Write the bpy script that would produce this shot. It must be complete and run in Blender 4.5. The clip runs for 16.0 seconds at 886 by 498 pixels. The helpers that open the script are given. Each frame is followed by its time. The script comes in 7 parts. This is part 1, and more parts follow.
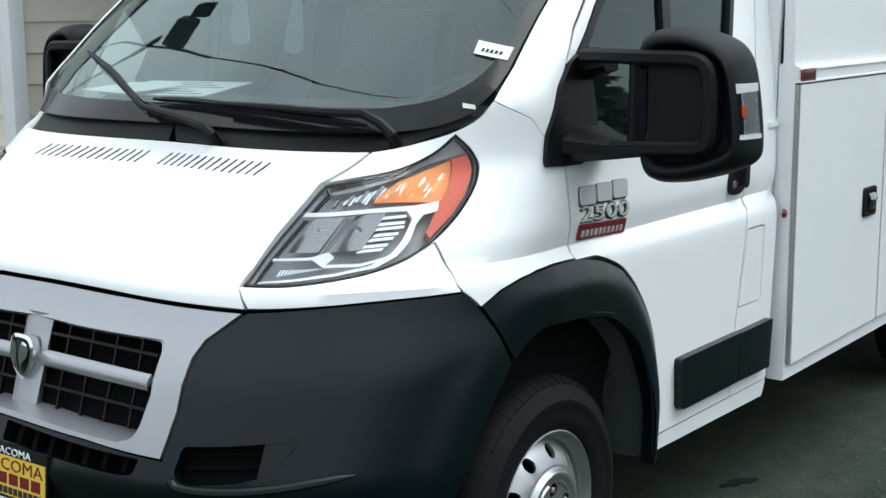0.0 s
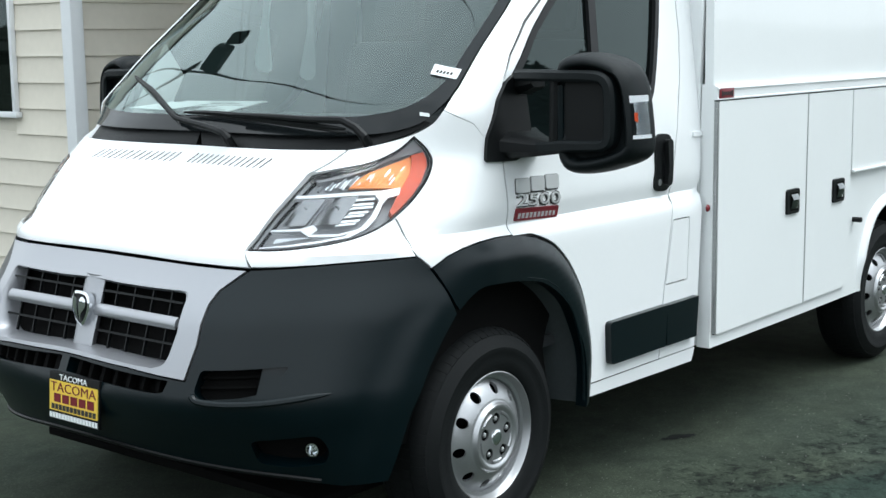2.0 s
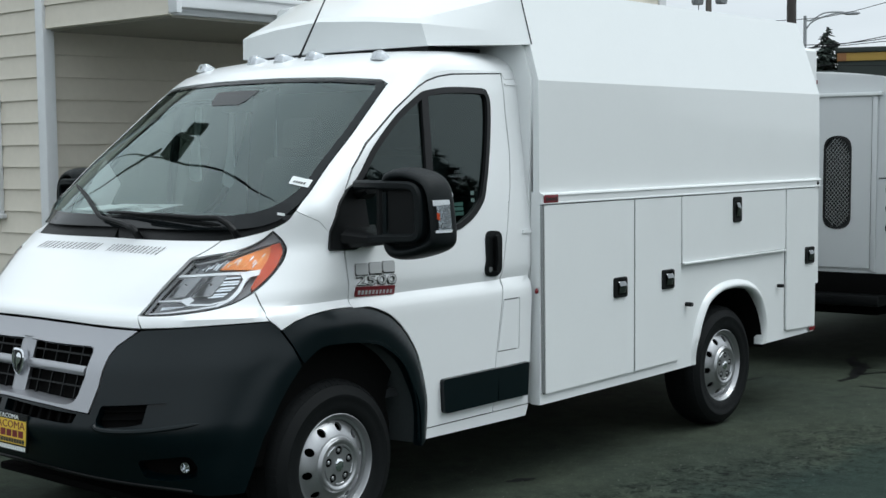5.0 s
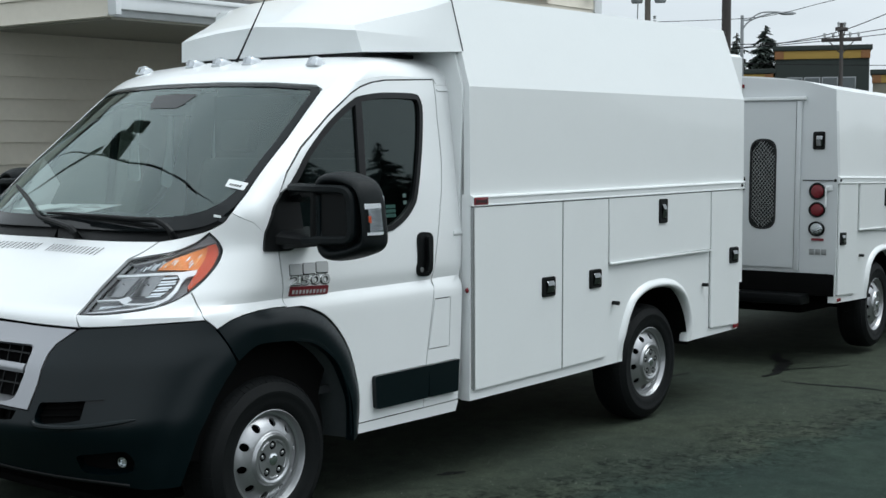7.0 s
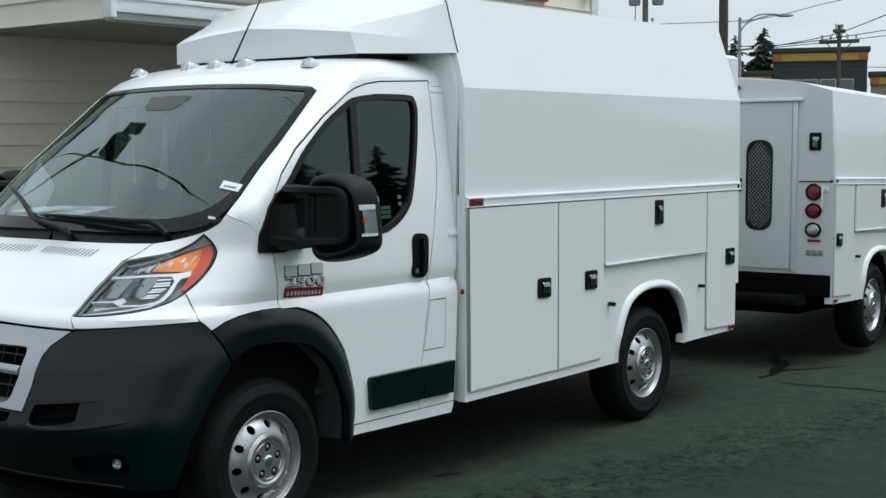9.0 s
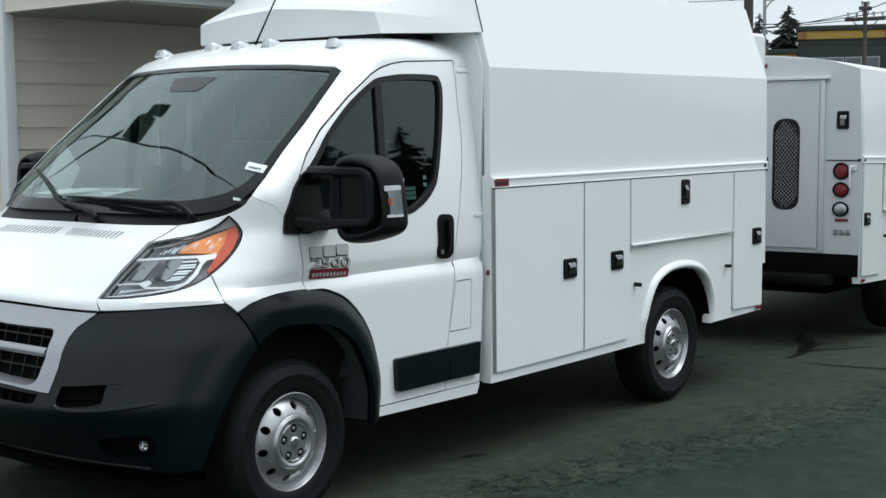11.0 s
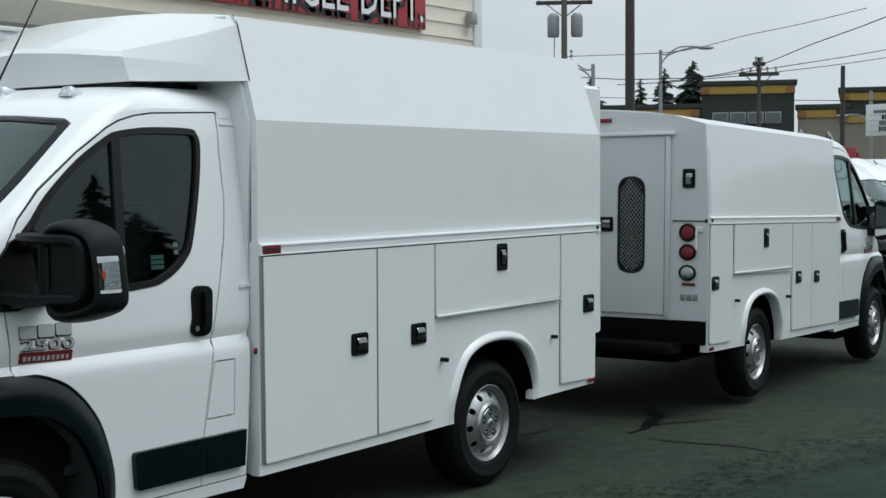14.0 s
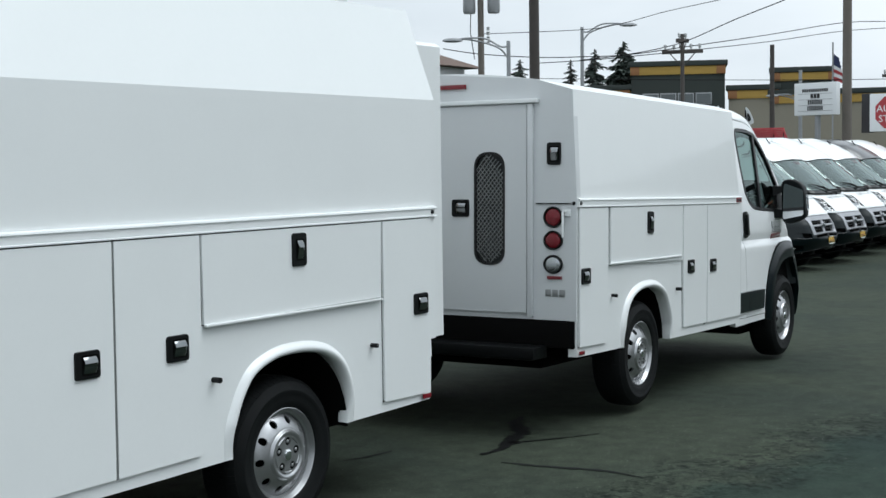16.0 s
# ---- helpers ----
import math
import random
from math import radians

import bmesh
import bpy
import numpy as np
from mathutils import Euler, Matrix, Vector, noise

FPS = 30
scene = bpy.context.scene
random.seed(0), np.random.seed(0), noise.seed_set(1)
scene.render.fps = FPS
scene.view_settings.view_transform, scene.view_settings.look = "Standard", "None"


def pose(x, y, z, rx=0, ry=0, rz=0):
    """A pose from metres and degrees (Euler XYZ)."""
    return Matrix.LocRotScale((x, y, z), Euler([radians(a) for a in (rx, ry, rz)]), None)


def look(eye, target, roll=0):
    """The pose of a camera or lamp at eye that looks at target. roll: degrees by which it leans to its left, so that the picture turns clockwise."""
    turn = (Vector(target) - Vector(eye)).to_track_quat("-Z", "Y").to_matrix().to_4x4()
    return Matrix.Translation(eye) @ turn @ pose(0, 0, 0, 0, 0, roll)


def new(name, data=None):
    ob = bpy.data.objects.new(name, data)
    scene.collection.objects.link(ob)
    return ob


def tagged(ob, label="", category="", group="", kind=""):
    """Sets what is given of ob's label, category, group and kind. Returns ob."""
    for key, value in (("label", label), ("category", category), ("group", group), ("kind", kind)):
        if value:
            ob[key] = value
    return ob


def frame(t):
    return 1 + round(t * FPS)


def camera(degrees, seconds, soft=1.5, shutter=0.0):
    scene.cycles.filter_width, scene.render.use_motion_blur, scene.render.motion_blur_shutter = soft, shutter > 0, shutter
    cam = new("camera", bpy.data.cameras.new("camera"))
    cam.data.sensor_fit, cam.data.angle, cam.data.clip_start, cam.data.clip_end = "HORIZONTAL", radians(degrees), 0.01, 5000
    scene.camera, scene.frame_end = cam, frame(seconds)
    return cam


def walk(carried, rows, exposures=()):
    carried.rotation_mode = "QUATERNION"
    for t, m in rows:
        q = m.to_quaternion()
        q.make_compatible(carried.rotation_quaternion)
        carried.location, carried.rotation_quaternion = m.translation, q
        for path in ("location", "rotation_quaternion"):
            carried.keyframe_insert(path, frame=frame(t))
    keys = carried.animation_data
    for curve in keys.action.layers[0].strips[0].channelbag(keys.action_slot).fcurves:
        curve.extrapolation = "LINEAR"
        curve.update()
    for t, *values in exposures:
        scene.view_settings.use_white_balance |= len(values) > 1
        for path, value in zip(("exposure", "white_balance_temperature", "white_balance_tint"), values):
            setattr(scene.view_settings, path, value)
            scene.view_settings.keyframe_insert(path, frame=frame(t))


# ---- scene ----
import mathutils
cam = camera(35.9, 16.0)
PATH = [
    (0, (-3.022, -2.933, 1.747), (-1.451, -1.746, 1.394), -0.4),
    (0.5, (-3.201, -3.133, 1.736), (-1.638, -1.932, 1.398), -0.9),
    (1, (-3.391, -3.356, 1.722), (-1.838, -2.143, 1.379), -1.0),
    (1.5, (-3.546, -3.571, 1.737), (-2.007, -2.344, 1.387), -0.9),
    (2, (-3.65, -3.798, 1.724), (-2.123, -2.542, 1.425), -0.8),
    (2.5, (-3.744, -4.066, 1.74), (-2.231, -2.781, 1.496), -0.6),
    (3, (-3.857, -4.362, 1.738), (-2.355, -3.061, 1.51), -0.4),
    (3.5, (-3.956, -4.629, 1.772), (-2.458, -3.322, 1.552), -0.2),
    (4, (-4.037, -4.852, 1.747), (-2.534, -3.542, 1.585), -0.5),
    (4.5, (-4.127, -5.084, 1.744), (-2.62, -3.775, 1.616), -0.7),
    (5, (-4.236, -5.271, 1.76), (-2.721, -3.974, 1.615), -0.7),
    (5.2, (-4.287, -5.307, 1.742), (-2.762, -4.022, 1.596), -0.7),
    (7.5, (-4.367, -5.456, 1.826), (-2.794, -4.23, 1.67), -0.2),
    (8, (-4.368, -5.456, 1.827), (-2.79, -4.236, 1.673), -0.2),
    (8.5, (-4.363, -5.464, 1.816), (-2.787, -4.243, 1.665), -0.3),
    (9, (-4.353, -5.466, 1.804), (-2.785, -4.235, 1.653), -0.4),
    (11.5, (-4.323, -5.433, 1.804), (-2.783, -4.171, 1.613), -0.5),
    (12, (-4.24, -5.483, 1.856), (-2.705, -4.217, 1.656), -0.3),
    (12.5, (-4.049, -5.56, 1.826), (-2.501, -4.307, 1.651), -0.7),
    (13, (-3.834, -5.561, 1.794), (-2.255, -4.341, 1.649), -0.9),
    (13.5, (-3.563, -5.493, 1.799), (-1.956, -4.309, 1.678), -0.7),
    (14, (-3.256, -5.523, 1.836), (-1.635, -4.356, 1.731), -0.4),
    (14.5, (-2.91, -5.551, 1.748), (-1.274, -4.404, 1.661), -1.4),
    (15, (-2.459, -5.452, 1.8), (-0.813, -4.324, 1.678), -0.7),
    (15.5, (-1.923, -5.245, 1.792), (-0.259, -4.142, 1.662), -0.4),
    (16, (-1.563, -5.248, 1.77), (0.104, -4.15, 1.643), -0.8),
]
walk(cam, [(t, look(eye, target, roll)) for t, eye, target, roll in PATH], [(0, 0.25, 6050, 4), (1, 0.36, 6050, 4), (1.5, 0.53, 6050, 4), (2, 0.54, 6050, 4), (2.5, 0.48, 6050, 4), (3, 0.3, 6050, 4), (3.5, 0.28, 6050, 4), (5, -0.17, 6050, 4), (8, -0.2, 6050, 4), (8.5, -0.3, 6050, 4), (9, -0.28, 6050, 4), (11.5, 0.05, 6050, 4), (12, 0.2, 6050, 4), (12.5, 0.08, 6050, 4), (13, -0.22, 6050, 4), (13.5, -0.28, 6050, 4), (14, -0.45, 6050, 4), (14.5, -0.46, 6050, 4), (16, -.10, 6050, 5)])
# ---- world and light: a bright overcast sky ----
world = bpy.data.worlds.new("overcast_sky")
scene.world = world
world.use_nodes = True
wn, wl = world.node_tree.nodes, world.node_tree.links
wn.clear()
sky = wn.new("ShaderNodeTexSky")
sky.sky_type, sky.sun_disc = "NISHITA", False
sky.sun_elevation, sky.sun_rotation = radians(62), radians(145)
grey = wn.new("ShaderNodeHueSaturation")
grey.inputs["Saturation"].default_value = 0.12
wc = wn.new("ShaderNodeTexCoord")
wm = wn.new("ShaderNodeMapping")
wm.inputs["Scale"].default_value = (1.0, 1.0, 3.5)
cloud = wn.new("ShaderNodeTexNoise")
cloud.inputs["Scale"].default_value, cloud.inputs["Detail"].default_value = 2.2, 5
ramp = wn.new("ShaderNodeValToRGB")
ramp.color_ramp.elements[0].position, ramp.color_ramp.elements[0].color = 0.3, (0.62, 0.65, 0.68, 1)
ramp.color_ramp.elements[1].position, ramp.color_ramp.elements[1].color = 0.7, (0.86, 0.87, 0.89, 1)
mixw = wn.new("ShaderNodeMix")
mixw.data_type = "RGBA"
mixw.inputs[0].default_value = 0.88
scale_sky = wn.new("ShaderNodeVectorMath")
scale_sky.operation = "SCALE"
scale_sky.inputs["Scale"].default_value = 0.09
wb = wn.new("ShaderNodeBackground")
wo = wn.new("ShaderNodeOutputWorld")
wl.new(sky.outputs[0], grey.inputs["Color"])
wl.new(grey.outputs[0], scale_sky.inputs[0])
wl.new(wc.outputs["Generated"], wm.inputs[0])
wl.new(wm.outputs[0], cloud.inputs["Vector"])
wl.new(cloud.outputs[0], ramp.inputs[0])
wl.new(scale_sky.outputs[0], mixw.inputs[6])
wl.new(ramp.outputs[0], mixw.inputs[7])
wl.new(mixw.outputs[2], wb.inputs[0])
# The overcast brightens from the horizon upwards.
sep = wn.new("ShaderNodeSeparateXYZ")
rise = wn.new("ShaderNodeMapRange")
rise.inputs["From Min"].default_value, rise.inputs["From Max"].default_value = 0.10, 0.7
rise.inputs["To Min"].default_value, rise.inputs["To Max"].default_value = 1.28, 1.80
wl.new(wc.outputs["Generated"], sep.inputs[0])
wl.new(sep.outputs["Z"], rise.inputs["Value"])
wl.new(rise.outputs[0], wb.inputs[1])
wl.new(wb.outputs[0], wo.inputs[0])
sun_data = bpy.data.lights.new("sun", "SUN")
sun_data.energy, sun_data.angle, sun_data.color = 2.0, radians(45), (1.0, 0.985, 0.96)
sun = new("sun", sun_data)
sun.matrix_world = look((9, -13, 30), (0, 0, 0))


# ---- materials ----
def mat(name, color, rough=0.5, metal=0.0, grain=0.0, scale=20.0, bump=0.0, bscale=200.0, coat=0.0, stain=0.0, coords="Object", spec=0.5):
    """A principled surface with variation at two scales and a fine relief."""
    m = bpy.data.materials.new(name)
    m.use_nodes = True
    n, l = m.node_tree.nodes, m.node_tree.links
    b = n["Principled BSDF"]
    b.inputs["Roughness"].default_value, b.inputs["Metallic"].default_value = rough, metal
    b.inputs["Coat Weight"].default_value = coat
    b.inputs["Specular IOR Level"].default_value = spec
    b.inputs["Coat Roughness"].default_value = 0.04
    b.inputs["Base Color"].default_value = (*color, 1)
    tc = n.new("ShaderNodeTexCoord")
    if grain or stain:
        fine, big = n.new("ShaderNodeTexNoise"), n.new("ShaderNodeTexNoise")
        fine.inputs["Scale"].default_value, fine.inputs["Detail"].default_value = scale, 8
        big.inputs["Scale"].default_value, big.inputs["Detail"].default_value = scale / 14, 4
        add = n.new("ShaderNodeMath")
        add.operation = "MULTIPLY_ADD"
        add.inputs[1].default_value = grain
        mul = n.new("ShaderNodeMath")
        mul.operation = "MULTIPLY_ADD"
        mul.inputs[1].default_value, mul.inputs[2].default_value = stain, 1 - (grain + stain) / 2
        hs = n.new("ShaderNodeHueSaturation")
        hs.inputs["Color"].default_value = (*color, 1)
        l.new(tc.outputs[coords], fine.inputs[0])
        l.new(tc.outputs[coords], big.inputs[0])
        l.new(big.outputs[0], mul.inputs[0])
        l.new(fine.outputs[0], add.inputs[0])
        l.new(mul.outputs[0], add.inputs[2])
        l.new(add.outputs[0], hs.inputs["Value"])
        l.new(hs.outputs[0], b.inputs["Base Color"])
        rr = n.new("ShaderNodeMath")
        rr.operation = "MULTIPLY_ADD"
        rr.inputs[1].default_value, rr.inputs[2].default_value = 0.25 * rough, rough * 0.88
        l.new(big.outputs[0], rr.inputs[0])
        l.new(rr.outputs[0], b.inputs["Roughness"])
    if bump:
        nz, bp = n.new("ShaderNodeTexNoise"), n.new("ShaderNodeBump")
        nz.inputs["Scale"].default_value, nz.inputs["Detail"].default_value = bscale, 6
        bp.inputs["Strength"].default_value, bp.inputs["Distance"].default_value = bump, 0.004
        l.new(tc.outputs[coords], nz.inputs[0])
        l.new(nz.outputs[0], bp.inputs["Height"])
        l.new(bp.outputs[0], b.inputs["Normal"])
    return m


def clear_mat(name, tint, rough=0.02, keep=(0.9, 0.9, 0.9), ior=1.45):
    """Thin glass: a tinted see-through sheet with a mirror-like gloss that grows at grazing angles."""
    m = bpy.data.materials.new(name)
    m.use_nodes = True
    n, l = m.node_tree.nodes, m.node_tree.links
    n.clear()
    t, g, f, x, o = (n.new("ShaderNode" + k) for k in ("BsdfTransparent", "BsdfGlossy", "Fresnel", "MixShader", "OutputMaterial"))
    t.inputs[0].default_value = (*tint, 1)
    g.inputs["Roughness"].default_value = rough
    g.inputs[0].default_value = (*keep, 1)
    f.inputs[0].default_value = ior
    l.new(f.outputs[0], x.inputs[0])
    l.new(t.outputs[0], x.inputs[1])
    l.new(g.outputs[0], x.inputs[2])
    l.new(x.outputs[0], o.inputs[0])
    return m


WHITE = mat("white_paint", (0.80, 0.815, 0.82), 0.32, coat=0.55, grain=0.02, scale=60, stain=0.03)
BOXWHITE = mat("body_white_paint", (0.78, 0.80, 0.80), 0.30, coat=0.5, grain=0.02, scale=40, stain=0.04, bump=0.03, bscale=9)
PLASTIC = mat("dark_grey_plastic", (0.0004, 0.0042, 0.0058), 0.32, grain=0.3, scale=300, stain=0.3, bump=0.04, bscale=900, spec=0.31)
MIRRORBLACK = mat("mirror_black_plastic", (0.0042, 0.0064, 0.0072), 0.48, grain=0.3, scale=300, stain=0.2, bump=0.25, bscale=900, spec=0.18)
BLACK = mat("black_plastic", (0.0035, 0.0042, 0.0046), 0.42, grain=0.2, scale=200, stain=0.2, bump=0.15, bscale=900, spec=0.2)
LINER = mat("grey_arch_liner", (0.055, 0.064, 0.067), 0.6, grain=0.3, scale=60, stain=0.5, spec=0.25)
VOID = mat("dark_recess", (0.004, 0.004, 0.004), 0.9, spec=0.05)
RUBBER = mat("tyre_rubber", (0.0060, 0.0070, 0.0074), 0.62, grain=0.3, scale=120, stain=0.5, bump=0.3, bscale=300, spec=0.14)
SEAL = mat("black_seal", (0.009, 0.009, 0.010), 0.35, spec=0.3)
SILVER = mat("silver_paint", (0.345, 0.35, 0.37), 0.36, metal=0.65, grain=0.05, scale=400, stain=0.04, coat=0.3)
STEEL = mat("silver_wheel_steel", (0.42, 0.425, 0.435), 0.36, metal=0.85, grain=0.14, scale=90, stain=0.2, bump=0.05)
CHROME = mat("chrome", (0.80, 0.82, 0.84), 0.07, metal=1.0)
REFLECTOR = mat("lamp_reflector", (0.55, 0.58, 0.60), 0.22, metal=0.9, bump=0.5, bscale=90)
AMBER = mat("amber_lens", (0.80, 0.27, 0.07), 0.3, metal=0.3, grain=.3, bump=0.4, bscale=60)
ORANGE = mat("orange_lens", (0.62, 0.080, 0.018), 0.22, grain=0.5, scale=70, stain=0.4, bump=0.3, bscale=120)
RED = mat("red_lens", (0.17, 0.005, 0.012), 0.22, coat=0.3, bump=0.3, bscale=200)
REDPLATE = mat("red_badge", (0.16, 0.012, 0.020), 0.35, coat=0.2)
WSGLASS = clear_mat("windscreen_glass", (0.70, 0.80, 0.78), 0.015, (0.86, 1.0, 0.98), 1.95)
SIDEGLASS = clear_mat("side_glass", (0.24, 0.31, 0.30), 0.015, (0.82, 0.96, 0.94), 1.55)
LENS = clear_mat("clear_lens", (0.95, 0.96, 0.97), 0.04, (0.95, 0.95, 0.95), 1.45)
FRIT = mat("glass_black_border", (0.008, 0.010, 0.011), 0.12, spec=0.3)
CABIN = mat("cabin_grey_cloth", (0.09, 0.10, 0.105), 0.8, grain=0.03, scale=40, stain=0.1)
CABINDARK = mat("cabin_dark_plastic", (0.03, 0.033, 0.036), 0.6, grain=0.03, scale=40, stain=0.1)
PAPER = mat("paper", (0.75, 0.78, 0.78), 0.7, grain=0.03, stain=0.05)
INK = mat("printed_ink", (0.02, 0.02, 0.02), 0.6)
HINGE = mat("hinge_metal", (0.35, 0.36, 0.36), 0.4, metal=0.7, grain=0.2, scale=80)
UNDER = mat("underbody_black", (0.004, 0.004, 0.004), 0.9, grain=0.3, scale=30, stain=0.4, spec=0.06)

# ---- mesh helpers ----


def link(name, me, parent=None):
    ob = new(name, me)
    if parent is not None:
        ob.parent = parent
    return ob


def part(name, bm, material, parent=None, label="", angle=35, kind=""):
    """One mesh object under a thing or a part."""
    bmesh.ops.recalc_face_normals(bm, faces=bm.faces)
    me = bpy.data.meshes.new(name)
    bm.to_mesh(me)
    bm.free()
    me.polygons.foreach_set("use_smooth", [True] * len(me.polygons))
    me.set_sharp_from_angle(angle=radians(angle))
    me.materials.append(material)
    ob = link(name, me, parent)
    if label:
        ob["label"] = label
    if kind:
        ob["kind"] = kind
    return ob


def thing(name, label, category, m=None, group="", kind=""):
    ob = new(name)
    ob.matrix_world = m if m is not None else Matrix.Identity(4)
    return tagged(ob, label, category, group, kind)


def add_box(bm, x0, y0, z0, x1, y1, z1, bevel=0.0, m=None, seg=2):
    r = bmesh.ops.create_cube(bm, size=1)
    vs = r["verts"]
    for v in vs:
        v.co = Vector(((x0 + x1) / 2 + v.co.x * (x1 - x0), (y0 + y1) / 2 + v.co.y * (y1 - y0), (z0 + z1) / 2 + v.co.z * (z1 - z0)))
        if m is not None:
            v.co = m @ v.co
    if bevel:
        es = list({e for v in vs for e in v.link_edges})
        bmesh.ops.bevel(bm, geom=es, offset=bevel, segments=seg, affect="EDGES", profile=0.6)
    return bm


def box(x0, y0, z0, x1, y1, z1, bevel=0.0, m=None, seg=2):
    return add_box(bmesh.new(), x0, y0, z0, x1, y1, z1, bevel, m, seg)


def add_tube(bm, pts, radius, sides=8, radii=None):
    """A round bar along points."""
    pts = [Vector(p) for p in pts]
    rings = []
    side = None
    for i, p in enumerate(pts):
        d = (pts[min(i + 1, len(pts) - 1)] - pts[max(i - 1, 0)]).normalized()
        if side is None or abs(side.dot(d)) > 0.95:
            side = d.orthogonal().normalized()
        side = (side - d * side.dot(d)).normalized()
        up = d.cross(side)
        r = radii[i] if radii else radius
        rings.append([bm.verts.new(p + (side * math.cos(a) + up * math.sin(a)) * r) for a in (2 * math.pi * k / sides for k in range(sides))])
    for a, b in zip(rings, rings[1:]):
        for k in range(sides):
            bm.faces.new((a[k], a[(k + 1) % sides], b[(k + 1) % sides], b[k]))
    bm.faces.new(rings[0][::-1])
    bm.faces.new(rings[-1])
    return bm


def tube(pts, radius, sides=8, radii=None):
    return add_tube(bmesh.new(), pts, radius, sides, radii)


def add_lathe(bm, profile, m, sides=48, closed=False):
    """Turns (radius, height) round the local z axis of m."""
    rings = []
    for r, h in profile:
        rings.append([bm.verts.new(m @ Vector((r * math.cos(2 * math.pi * k / sides), r * math.sin(2 * math.pi * k / sides), h))) for k in range(sides)])
    pairs = list(zip(rings, rings[1:])) + ([(rings[-1], rings[0])] if closed else [])
    for a, b in pairs:
        for k in range(sides):
            bm.faces.new((a[k], a[(k + 1) % sides], b[(k + 1) % sides], b[k]))
    if not closed:
        if profile[0][0] > 1e-5:
            bm.faces.new(rings[0][::-1])
        if profile[-1][0] > 1e-5:
            bm.faces.new(rings[-1])
    return bm


def lathe(profile, m, sides=48, closed=False):
    return add_lathe(bmesh.new(), profile, m, sides, closed)


def add_prism(bm, outline, f0, f1):
    """A solid between two mappings of a flat outline."""
    a = [bm.verts.new(f0(*p)) for p in outline]
    b = [bm.verts.new(f1(*p)) for p in outline]
    n = len(a)
    bm.faces.new(a[::-1])
    bm.faces.new(b)
    for i in range(n):
        bm.faces.new((a[i], a[(i + 1) % n], b[(i + 1) % n], b[i]))
    return bm


def inside(poly, x, y):
    c, j = False, len(poly) - 1
    for i in range(len(poly)):
        if (poly[i][1] > y) != (poly[j][1] > y) and x < (poly[j][0] - poly[i][0]) * (y - poly[i][1]) / (poly[j][1] - poly[i][1]) + poly[i][0]:
            c = not c
        j = i
    return c


def resample(poly, step):
    out = []
    for a, b in zip(poly, poly[1:] + poly[:1]):
        n = max(1, int(math.hypot(b[0] - a[0], b[1] - a[1]) / step + 0.5))
        out += [(a[0] + (b[0] - a[0]) * k / n, a[1] + (b[1] - a[1]) * k / n) for k in range(n)]
    return out


def rounded(poly, r, seg=4):
    """Rounds a polygon's corners (one radius, or one each)."""
    out, n = [], len(poly)
    for i, p in enumerate(poly):
        rr = r[i] if isinstance(r, (list, tuple)) else r
        a, b = Vector(poly[i - 1]), Vector(poly[(i + 1) % n])
        p = Vector(p)
        u, v = (a - p), (b - p)
        k = min(rr, u.length * 0.49, v.length * 0.49)
        if k < 1e-4:
            out.append((p.x, p.y))
            continue
        s, e = p + u.normalized() * k, p + v.normalized() * k
        for j in range(seg + 1):
            t = j / seg
            q = s * (1 - t) ** 2 + p * 2 * t * (1 - t) + e * t * t
            out.append((q.x, q.y))
    return out


def curve_through(pts, n=6, closed=False):
    """A smooth line through flat points."""
    out, m = [], len(pts)
    span = range(m if closed else m - 1)
    for i in span:
        p0, p1, p2, p3 = (pts[(i + k) % m] if closed else pts[min(max(i + k, 0), m - 1)] for k in (-1, 0, 1, 2))
        for j in range(n):
            t = j / n
            out.append(tuple(0.5 * (2 * b + (c - a) * t + (2 * a - 5 * b + 4 * c - d) * t * t + (3 * b - a - 3 * c + d) * t ** 3) for a, b, c, d in zip(p0, p1, p2, p3)))
    if not closed:
        out.append(tuple(pts[-1]))
    return out


